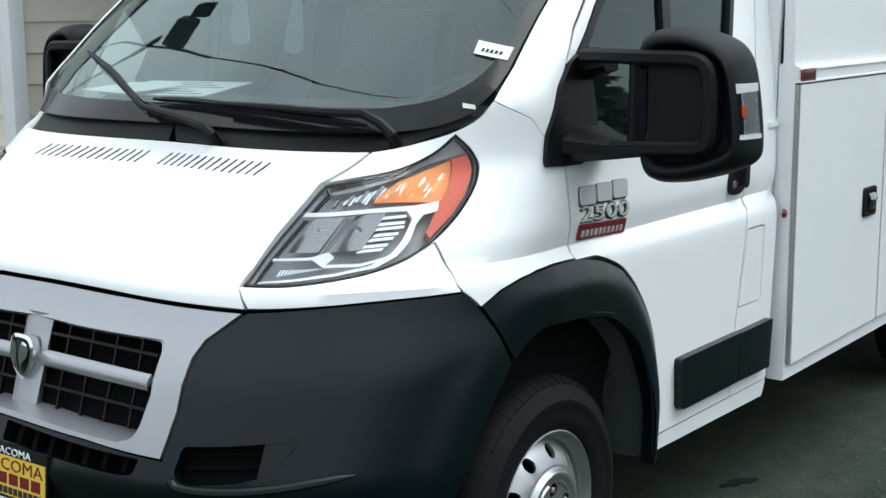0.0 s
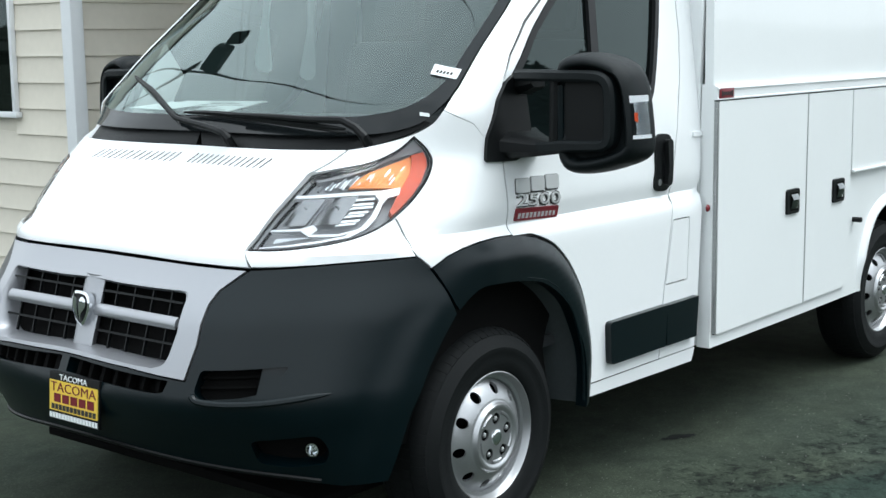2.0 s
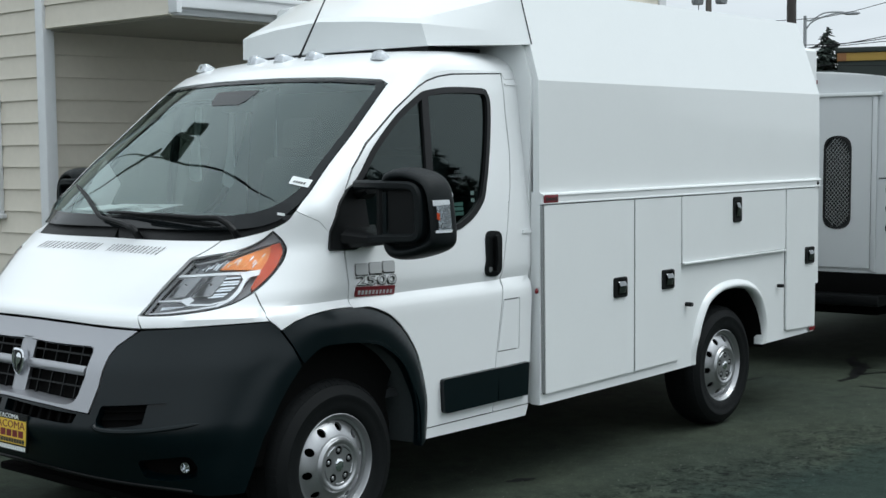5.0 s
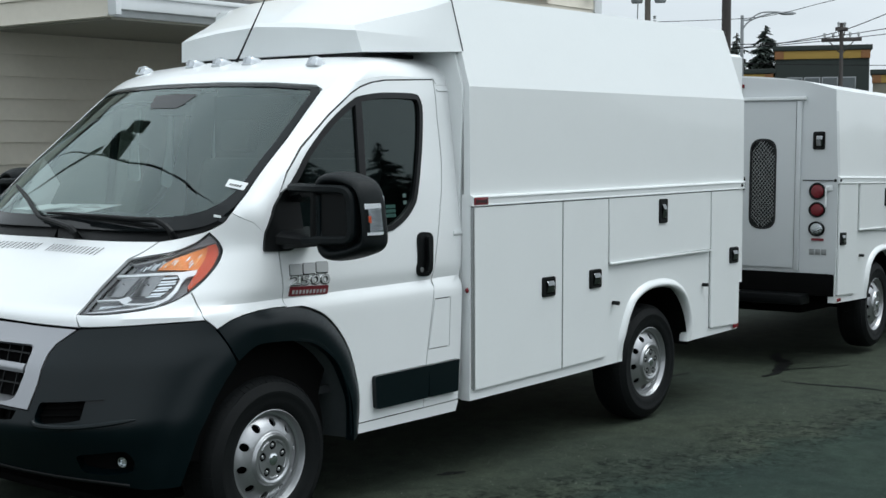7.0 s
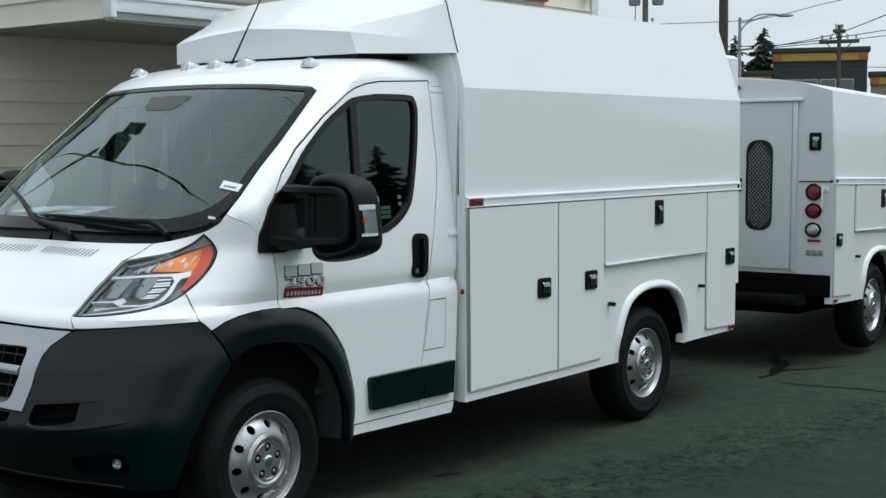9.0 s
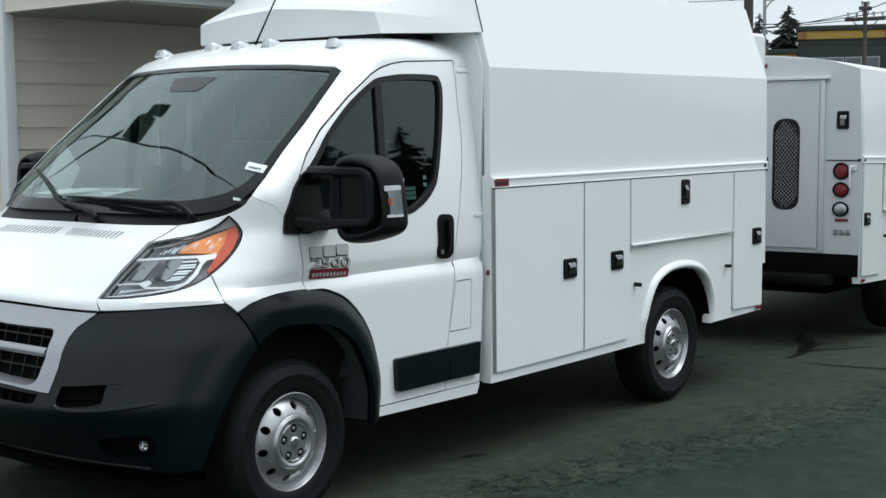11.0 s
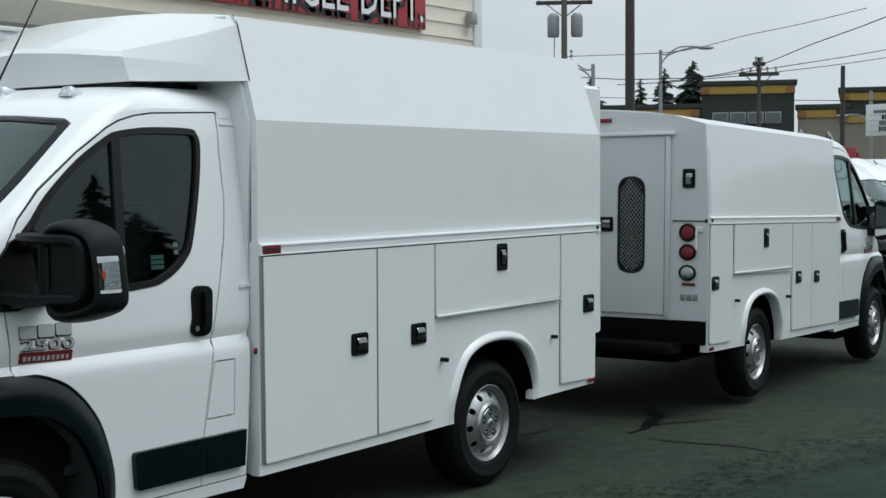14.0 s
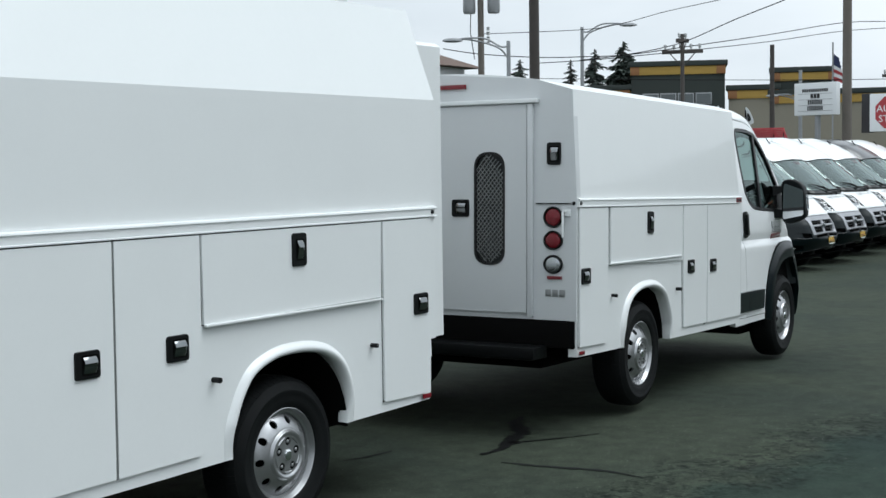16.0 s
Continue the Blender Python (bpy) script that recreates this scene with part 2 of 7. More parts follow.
def sheet(outline, surf, holes=(), off=0.0, thick=0.012, step=0.04, face=None, bm=None):
    """A panel: an outline on a curved surface (u, v) -> point, with holes, an offset along the normal, and turned-in edges."""
    rings = [resample(list(r), step) for r in (outline, *holes)]
    pts, edges = [], []
    for r in rings:
        s = len(pts)
        pts += r
        edges += [(s + i, s + (i + 1) % len(r)) for i in range(len(r))]
    us, vs = [p[0] for p in outline], [p[1] for p in outline]
    for i in range(1, int((max(us) - min(us)) / step) + 1):
        for j in range(1, int((max(vs) - min(vs)) / step) + 1):
            u, v = min(us) + i * step, min(vs) + j * step
            if inside(rings[0], u, v) and not any(inside(h, u, v) for h in rings[1:]):
                if min((u - p[0]) ** 2 + (v - p[1]) ** 2 for p in pts[:sum(map(len, rings))]) > (0.45 * step) ** 2:
                    pts.append((u, v))
    vo, _, fo, _, _, _ = cdt([Vector(p) for p in pts], edges, [], 0, 1e-6)
    bm = bm or bmesh.new()
    made, e = [], 1e-3
    for p in vo:
        u, v = p
        c = surf(u, v)
        n = (surf(u + e, v) - surf(u - e, v)).cross(surf(u, v + e) - surf(u, v - e))
        n = n.normalized() if n.length > 1e-12 else Vector((0, 0, 1))
        if n.dot(face or (c - Vector((1.2, 0, 1.0)))) < 0:
            n = -n
        made.append((bm.verts.new(c + n * off), n))
    tris = []
    for f in fo:
        if len(f) == 3:
            a, b, c = (vo[i] for i in f)
            if abs((b - a).cross(c - a)) < 1e-5 * max((b - a).length, (c - b).length, (a - c).length):
                continue
        cx, cy = sum(vo[i].x for i in f) / len(f), sum(vo[i].y for i in f) / len(f)
        if inside(rings[0], cx, cy) and not any(inside(h, cx, cy) for h in rings[1:]):
            tris.append(f)
    count = {}
    for f in tris:
        try:
            bm.faces.new([made[i][0] for i in f])
        except ValueError:
            continue
        for a, b in zip(f, list(f[1:]) + [f[0]]):
            count[tuple(sorted((a, b)))] = count.get(tuple(sorted((a, b))), 0) + 1
    if thick:
        low = {}
        for (a, b), k in count.items():
            if k == 1:
                for i in (a, b):
                    if i not in low:
                        low[i] = bm.verts.new(made[i][0].co - made[i][1] * thick)
                bm.faces.new((made[a][0], made[b][0], low[b], low[a]))
    bmesh.ops.delete(bm, geom=[v for v in bm.verts if not v.link_faces], context="VERTS")
    return bm


def table(rows, n=9):
    """A softened line through (at, value) rows."""
    at, val = [r[0] for r in rows], [r[1] for r in rows]
    zz = np.linspace(at[0], at[-1], 400)
    vv = np.interp(zz, at, val)
    h = n // 2
    pad = np.concatenate([2 * vv[0] - vv[1:h + 1][::-1], vv, 2 * vv[-1] - vv[-h - 1:-1][::-1]])
    vv = np.convolve(pad, np.ones(n) / n, "valid")
    return lambda z: float(np.interp(z, zz, vv))


cdt = mathutils.geometry.delaunay_2d_cdt

# ---- the van's skin: plan sections stacked over its height ----
NOSE = table([(.2, -.78), (.3, -.88), (.4, -.955), (.48, -1.003), (.56, -1.038), (.62, -1.051), (.72, -1.01), (.87, -.95), (1.0, -.855), (1.04, -.830), (1.074, -.828), (1.092, -.790), (1.34, -.46), (1.42, -.42), (1.5, -.37), (2.08, .36), (2.16, .47), (2.22, .62), (2.26, .85)], 5)
HALF = table([(.2, 1.0), (.4, 1.02), (1.02, 1.030), (1.068, 1.024), (1.092, 1.000), (1.100, .998), (1.150, 1.012), (1.19, 1.0125), (1.35, 1.004), (1.5, .99), (1.64, .975), (2.05, .925), (2.16, .90), (2.22, .85), (2.26, .74)], 5)
BULGE = table([(.2, .44), (.3, .57), (.4, .67), (.5, .725), (1.0, .75), (1.2, .68), (1.4, .52), (1.5, .40), (1.7, .35), (2.26, .35)])

FULL = table([(.2, 0), (.45, 0), (.6, .02), (.75, .035), (.95, .045), (1.10, .05), (1.16, .075), (1.2, .09), (1.3, .115), (1.35, .10), (1.4, .06), (1.46, .02), (1.5, 0), (2.26, 0)], 5)


def skin(q, z):
    """q: 0 on the centre line of the nose, 1 where the side begins, then metres along the side; negative on the van's left."""
    a = abs(q)
    if a <= 1:
        x, y = NOSE(z) + BULGE(z) * (1 - math.cos(a * math.pi / 2)), HALF(z) * math.sin(a * math.pi / 2) ** (2 / 2.4)
        k = FULL(z) * (math.sin(math.pi * y) ** 2 if y < .5 else .5 + .5 * math.cos(math.pi * min(1, max(0, (y - .6) / .28))))
        x, y = x - .66 * k, y + .75 * k
    else:
        x, y = NOSE(z) + BULGE(z) + a - 1, HALF(z)
    return Vector((x, math.copysign(y, q), z))


def qy(y, z):
    """The skin's q at a distance y from the centre line."""
    return math.asin(min(1, (abs(y) / HALF(z)) ** 1.2)) / (math.pi / 2)


def qx(x, z):
    """The skin's q at a place x along the side."""
    d = x - NOSE(z)
    return 1 + d - BULGE(z) if d > BULGE(z) else math.acos(max(-1, 1 - d / BULGE(z))) / (math.pi / 2)


def dense(pts, step=.03):
    """Extra points along a line, so that it stays straight on the van and not only on the flat plan."""
    out = []
    for a, b in zip(pts, pts[1:]):
        n = max(1, int(math.hypot(b[0] - a[0], b[1] - a[1]) / step))
        out += [(a[0] + (b[0] - a[0]) * k / n, a[1] + (b[1] - a[1]) * k / n) for k in range(n)]
    return out + [pts[-1]]


def Y(*pts):
    return [(qy(y, z), z) for y, z in dense(pts)]


def X(*pts):
    return [(qx(x, z), z) for x, z in dense(pts)]


def flip(pts, s):
    return [(s * q, z) for q, z in pts]


def XL(*pts):
    """A closed outline along the side."""
    return X(*pts, pts[0])[:-1]


# ---- van parts ----
def ring_pts(cx, cy, rx, ry, n=24):
    return [(cx + rx * math.cos(2 * math.pi * k / n), cy + ry * math.sin(2 * math.pi * k / n)) for k in range(n)]


def wheel(parent, x, s, turn=0.0):
    """A wheel on the side s: tyre, dished steel rim with round holes, raised hub with nut pockets and a cap."""
    m = pose(x, s * 0.90, 0.37) @ pose(0, 0, 0, -90 * s, 0, 0) @ pose(0, 0, 0, 0, 0, turn)
    prof = [(.225, -.10), (.232, -.112), (.27, -.122), (.315, -.122), (.345, -.112), (.366, -.090), (.375, -.07), (.378, .0), (.375, .07), (.366, .090),
            (.345, .112), (.318, .120), (.314, .1235), (.30, .1235), (.296, .121), (.27, .121), (.24, .114), (.228, .106), (.222, .096), (.20, .05), (.20, -.05)]
    tyre = part("tyre", lathe(prof, m, 72, True), RUBBER, parent, "black tyre with shallow tread")
    bm = bmesh.new()
    tread_r = lambda z: float(np.interp(abs(z), [0, .07, .090, .105], [.3795, .3775, .3690, .3565]))
    for row, z0, z1 in ((0, -.103, -.056), (1, -.050, -.004), (2, .004, .050), (3, .056, .103)):
        for k in range(64):
            a = 2 * math.pi * (k + 0.5 * (row % 2)) / 64
            w = 0.80 * math.pi / 64
            zs = (z0, (z0 + z1) / 2, z1)
            lo = [[bm.verts.new(m @ Vector(((tread_r(z) - .008) * math.cos(a + d), (tread_r(z) - .008) * math.sin(a + d), z))) for d in (-w, w)] for z in (z0, z1)]
            hi = [[bm.verts.new(m @ Vector((tread_r(z) * math.cos(a + d), tread_r(z) * math.sin(a + d), z))) for d in (-w, w)] for z in zs]
            for i in range(2):
                bm.faces.new((hi[i][0], hi[i][1], hi[i + 1][1], hi[i + 1][0]))
            bm.faces.new((lo[0][0], lo[0][1], hi[0][1], hi[0][0]))
            bm.faces.new((lo[1][0], lo[1][1], hi[2][1], hi[2][0]))
            for e in (0, 1):
                bm.faces.new((lo[0][e], hi[0][e], hi[1][e], hi[2][e], lo[1][e]))
    part("tread", bm, RUBBER, tyre, kind="stuff")
    rim = part("rim", lathe([(.226, .085), (.2300, .101), (.228, .1065), (.2245, .1080), (.2215, .105), (.2195, .094), (.214, .088), (.209, .070), (.204, .055), (.199, .02), (.196, -.08), (.19, -.08), (.192, .02), (.2, .08)], m, 96, True), STEEL, parent, "silver-painted steel wheel rim with round holes")
    rise = table([(0, .113), (.131, .113), (.146, .1075), (.166, .095), (.185, .079), (.1965, .067), (.204, .064)], 3)

    def cone(u, v):
        return m @ Vector((u, v, rise(math.hypot(u, v))))

    holes = [ring_pts(.168 * math.cos(a), .168 * math.sin(a), .0190, .0190, 20) for a in (2 * math.pi * k / 10 for k in range(10))]
    disc = sheet(ring_pts(0, 0, .204, .204, 96), cone, holes + [ring_pts(0, 0, .131, .131, 64)], 0, .010, .02, face=Vector((0, s, 0)))
    part("disc", disc, STEEL, rim)
    hub = part("hub_ring", lathe([(.094, .110), (.094, .1225), (.098, .1240), (.102, .1285), (.109, .1305), (.115, .1295), (.1195, .1240), (.122, .1165), (.126, .1135), (.133, .1125)], m, 64), STEEL, rim)
    flat = lambda u, v: m @ Vector((u, v, .1225 + .003 * max(0, 1 - math.hypot(u, v) / .05)))
    pockets = [ring_pts(.066 * math.cos(a), .066 * math.sin(a), .0205, .0205, 18) for a in (2 * math.pi * (k + .13) / 5 for k in range(5))]
    part("hub_face", sheet(ring_pts(0, 0, .0955, .0955, 64), flat, pockets, 0, .008, .016, face=Vector((0, s, 0))), STEEL, hub)
    part("backing", lathe([(0, -.01), (.19, -.01), (.19, -.02), (0, -.02)], m, 32), VOID, rim)
    part("cap", lathe([(0, .1325), (.016, .1322), (.022, .1305), (.027, .1275), (.029, .122)], m, 32), CHROME, rim)
    for k in range(5):
        a = 2 * math.pi * (k + .13) / 5
        mm = m @ pose(.066 * math.cos(a), .066 * math.sin(a), 0)
        # A near-black disc paints the shade at the bottom of the nut pocket.
        part("nut_seat", lathe([(.0, .1165), (.0215, .1165), (.0215, .1150)], mm, 18), UNDER, hub)
        part("nut", lathe([(.0, .1240), (.006, .1240), (.0085, .1220), (.0095, .116)], mm, 6), HINGE, hub)
        b = a + math.pi / 5
        bm = bmesh.new()
        for i in range(6):
            t = b + (i / 5 - .5) * .62
            add = [m @ Vector((r * math.cos(t), r * math.sin(t), h)) for r, h in ((.080, .1228), (.083, .1275), (.089, .1285), (.0925, .1228))]
            row = [bm.verts.new(q) for q in add]
            if i:
                for j in range(3):
                    bm.faces.new((last[j], last[j + 1], row[j + 1], row[j]))
            last = row
        part("hub_rib", bm, STEEL, hub)
    return tyre


DOOR_FRONT = [(.105, 1.062), (.090, 1.20), (.078, 1.316), (.083, 1.43), (.099, 1.553), (.127, 1.602), (.177, 1.677), (.292, 1.79), (.503, 1.947), (.675, 2.055), (.75, 2.088), (.84, 2.112), (.946, 2.126), (1.334, 2.142)]
DOOR_REAR = [(1.324, 1.944), (1.327, 1.742), (1.303, 1.569), (1.254, 1.369), (1.203, 1.172), (1.177, 1.031), (1.119, .692), (1.095, .44)]
FLARE_OUT = [(-.302, 1.001), (-.24, 1.031), (-.17, 1.050), (-.09, 1.060), (0, 1.064), (.09, 1.062), (.17, 1.052), (.25, 1.031), (.344, .988), (.439, .905), (.517, .795), (.567, .654), (.588, .543), (.578, .383)]
FLARE_IN = [(.515, .37), (.502, .556), (.456, .669), (.379, .786), (.247, .875), (.130, .905), (-.02, .918), (-.126, .912), (-.215, .855)]
WINDOW = [(.12, 1.345), (.108, 1.45), (.125, 1.565), (.229, 1.676), (.319, 1.777), (.494, 1.921), (.66, 2.020), (.72, 2.043), (.82, 2.058), (.928, 2.067), (1.149, 2.067), (1.197, 2.045), (1.212, 1.971), (1.174, 1.772), (1.106, 1.546), (1.065, 1.480), (1.00, 1.425), (.923, 1.386), (.833, 1.363), (.5, 1.345)]


WINDOW = curve_through(WINDOW, 3, True)
FLARE_OUT = curve_through(FLARE_OUT, 4)
FLARE_IN = curve_through(FLARE_IN, 4)


def shift(pts, dx, dz):
    return [(x + dx, z + dz) for x, z in pts]


def shrink(pts, d):
    """An outline drawn in by d."""
    out, n = [], len(pts)
    area = sum(pts[i][0] * pts[(i + 1) % n][1] - pts[(i + 1) % n][0] * pts[i][1] for i in range(n))
    k = 1 if area > 0 else -1
    for i in range(n):
        a, p, b = Vector(pts[i - 1]), Vector(pts[i]), Vector(pts[(i + 1) % n])
        u, v = (p - a).normalized(), (b - p).normalized()
        n1, n2 = Vector((-u.y, u.x)) * k, Vector((-v.y, v.x)) * k
        w = (n1 + n2)
        w = w / max(.35, w.length_squared / 2) if w.length > 1e-6 else n1
        q = p + w * d
        out.append((q.x, q.y))
    return out


def mirror_arm(van, s):
    """A tow mirror: sail, C-shaped arm band, deep rolled housing, recessed front panel, glass and side lamp."""
    root = part("wing_mirror", sheet(flip(X(*rounded([(-.012, 1.322), (.0, 1.41), (.06, 1.53), (.115, 1.588), (.16, 1.612), (.212, 1.600), (.235, 1.35), (.13, 1.318)], .012)), s), skin, (), .016, .03, .03), BLACK, van, "black plastic tow mirror on a broad arm")
    # The far one is pushed in on its arm.
    c = Vector((.213, 1.334 if s < 0 else 1.205, 1.508))

    def at(u, v, d):
        """u outward, v up, d to the rear of the head's middle; the head is turned a little back."""
        return Vector((c.x + d + .22 * u, s * (c.y + u), c.z + v))

    # Housing: rings drawn in from the outline, with a roll round its front edge.
    out = curve_through([(-.146, .110), (-.124, .164), (-.04, .176), (.052, .151), (.098, .112), (.120, .04), (.136, -.108), (.124, -.168), (.056, -.203), (-.04, -.226), (-.110, -.220), (-.138, -.165), (-.142, -.03)], 4, True)
    mid = Vector((0, -.02))
    bm, rings = bmesh.new(), []
    for k, d in ((.90, .066), (.95, .064), (.99, .052), (1.0, .03), (1.0, .0), (.985, -.032), (.95, -.060), (.90, -.078), (.84, -.086), (.79, -.082), (.755, -.066), (.735, -.050), (.70, -.045)):
        ring = []
        for p in out:
            q = mid + (Vector(p) - mid) * k
            flat = min(1, max(0, (-q.x - .04) / .06)) * min(1, max(0, (.125 - abs(q.y + .02)) / .04))
            ring.append(bm.verts.new(at(q.x, q.y, d if d > 0 else d + (.35 * -d) * flat)))
        rings.append(ring)
    n = len(out)
    for a, b in zip(rings, rings[1:]):
        for k in range(n):
            bm.faces.new((a[k], a[(k + 1) % n], b[(k + 1) % n], b[k]))
    bm.faces.new(rings[0][::-1])
    bm.faces.new(rings[-1])
    part("housing", bm, MIRRORBLACK, root, "textured dark plastic mirror housing", 60)

    def band(line, hw, df, db):
        """A flat bar with eased edges along (u, v, lift) points."""
        bm, rings = bmesh.new(), []
        for i, (u, v, lift) in enumerate(line):
            a, b = line[max(i - 1, 0)], line[min(i + 1, len(line) - 1)]
            t = Vector((b[0] - a[0], b[1] - a[1])).normalized()
            rings.append([bm.verts.new(at(u - t.y * o, v + t.x * o, d + lift)) for o, d in ((-hw, db), (-hw, df + .010), (-hw + .009, df), (hw - .009, df), (hw, df + .010), (hw, db))])
        for a, b in zip(rings, rings[1:]):
            for k in range(6):
                bm.faces.new((a[k], a[(k + 1) % 6], b[(k + 1) % 6], b[k]))
        bm.faces.new(rings[0])
        bm.faces.new(rings[-1][::-1])
        return bm

    root_u = .985 - c.y
    loop = [(root_u + .025, .100, .085), (root_u + .07, .102, .055), (-.20, .102, .02), (-.12, .101, 0), (-.04, .100, 0)] + curve_through([(.005, .098, 0), (.030, .090, 0), (.046, .070, 0), (.053, .035, 0), (.055, -.04, 0), (.053, -.095, 0), (.042, -.120, 0), (.015, -.129, 0)], 4) + [(-.05, -.131, 0), (-.12, -.132, 0), (-.19, -.138, .02), (root_u + .02, -.150, .05)]
    part("arm", band(loop, .019, -.098, -.050), MIRRORBLACK, root, "broad flat arm bent round the head")
    part("post", band([(-.147, -.150, 0), (-.145, -.03, 0), (-.143, .095, 0)], .0145, -.082, -.052), BLACK, root)
    part("front_recess", sheet(rounded([(-.126, -.118), (.040, -.118), (.040, .086), (-.126, .086)], .02), lambda u, v: at(u, v, -.056), (), 0, .01, .04, face=Vector((-1, 0, 0))), BLACK, root)
    part("recess_edge", band([(-.127, -.115, 0), (-.127, .070, 0)], .010, -.074, -.05), PLASTIC, root)
    # Foot: a deep hump between the sail and the arm's lower end, and the upper hinge.
    for rows in (((root_u, -.180, -.085, -.105, .16), (root_u + .05, -.178, -.095, -.095, .10), (root_u + .13, -.170, -.112, -.075, .03), (-.13, -.158, -.122, -.070, -.02)),
                 ((root_u, .030, .120, .015, .12), (root_u + .05, .045, .112, -.005, .09), (root_u + .10, .062, .108, -.030, .05))):
        bm, rings = bmesh.new(), []
        for u, v0, v1, d0, d1 in rows:
            e, f = (v1 - v0) * .3, (d1 - d0) * .2
            rings.append([bm.verts.new(at(u, v, d)) for v, d in ((v0, d0 + f), (v0 + e, d0), (v1 - e, d0), (v1, d0 + f), (v1, d1), (v0, d1))])
        for a, b in zip(rings, rings[1:]):
            for k in range(6):
                bm.faces.new((a[k], a[(k + 1) % 6], b[(k + 1) % 6], b[k]))
        bm.faces.new(rings[0])
        bm.faces.new(rings[-1][::-1])
        part("foot", bm, BLACK, root)
    part("mirror_glass", sheet(rounded([(-.122, -.19), (.118, -.15), (.108, .08), (-.115, .14)], .03), lambda u, v: at(u, v, .069), (), 0, .004, .06, face=Vector((1, 0, 0))), CHROME, root)
    # Side lamp, wrapped round the outer edge.
    track = lambda a, v: (float(np.interp(a, [0, .3, .65, 1], [.113, .124, .131, .134])) - .10 * (v + .03), float(np.interp(a, [0, .3, .65, 1], [-.066, -.050, -.020, .010])))
    wrap = lambda a, v: at(track(a * 10, v)[0], v, track(a * 10, v)[1])
    hood = [(0, -.100), (.1, -.100), (.1, .034), (0, .034)]
    lens = part("side_lamp", sheet(hood, wrap, (), .002, .01, .012, face=Vector((-.4, s, 0))), REFLECTOR, root, "clear ribbed turn lamp")
    part("lamp_cap", sheet([(0, .012), (.1, .016), (.1, .036), (0, .036)], wrap, (), .006, .008, .012, face=Vector((-.4, s, 0))), BRIGHT, lens)
    part("lamp_foot", sheet([(0, -.104), (.1, -.104), (.1, -.092), (0, -.092)], wrap, (), .006, .008, .012, face=Vector((-.4, s, 0))), BRIGHT, lens)
    bm = bmesh.new()
    for k in range(9):
        z = -.086 + .0110 * k
        sheet([(.034, z), (.094, z), (.094, z + .005), (.034, z + .005)], wrap, (), .006, .005, .02, face=Vector((-.4, s, 0)), bm=bm)
    part("rib", bm, REFLECTOR, lens, kind="stuff")
    part("bulb", sheet([(.018, -.045), (.034, -.05), (.036, -.02), (.020, -.018)], wrap, (), .005, .004, .02, face=Vector((-.4, s, 0))), ORANGE, lens)
    cover = part("cover", sheet(hood, wrap, (), .009, .006, .012, face=Vector((-.4, s, 0))), LENS, lens)
    cover.visible_shadow = False
    return root


LAMP = curve_through([(.568, 1.085), (.562, 1.193), (.575, 1.306)], 8)[:-1] + curve_through([(.575, 1.306), (.640, 1.318), (.734, 1.334), (.805, 1.368), (.848, 1.412)], 8)[:-1] + curve_through([(.848, 1.412), (.878, 1.374), (.898, 1.325), (.906, 1.275), (.900, 1.212), (.884, 1.160), (.854, 1.124), (.795, 1.099), (.685, 1.086), (.568, 1.085)], 8)[:-1]
LAMPGAP = shrink(LAMP, -.0045)


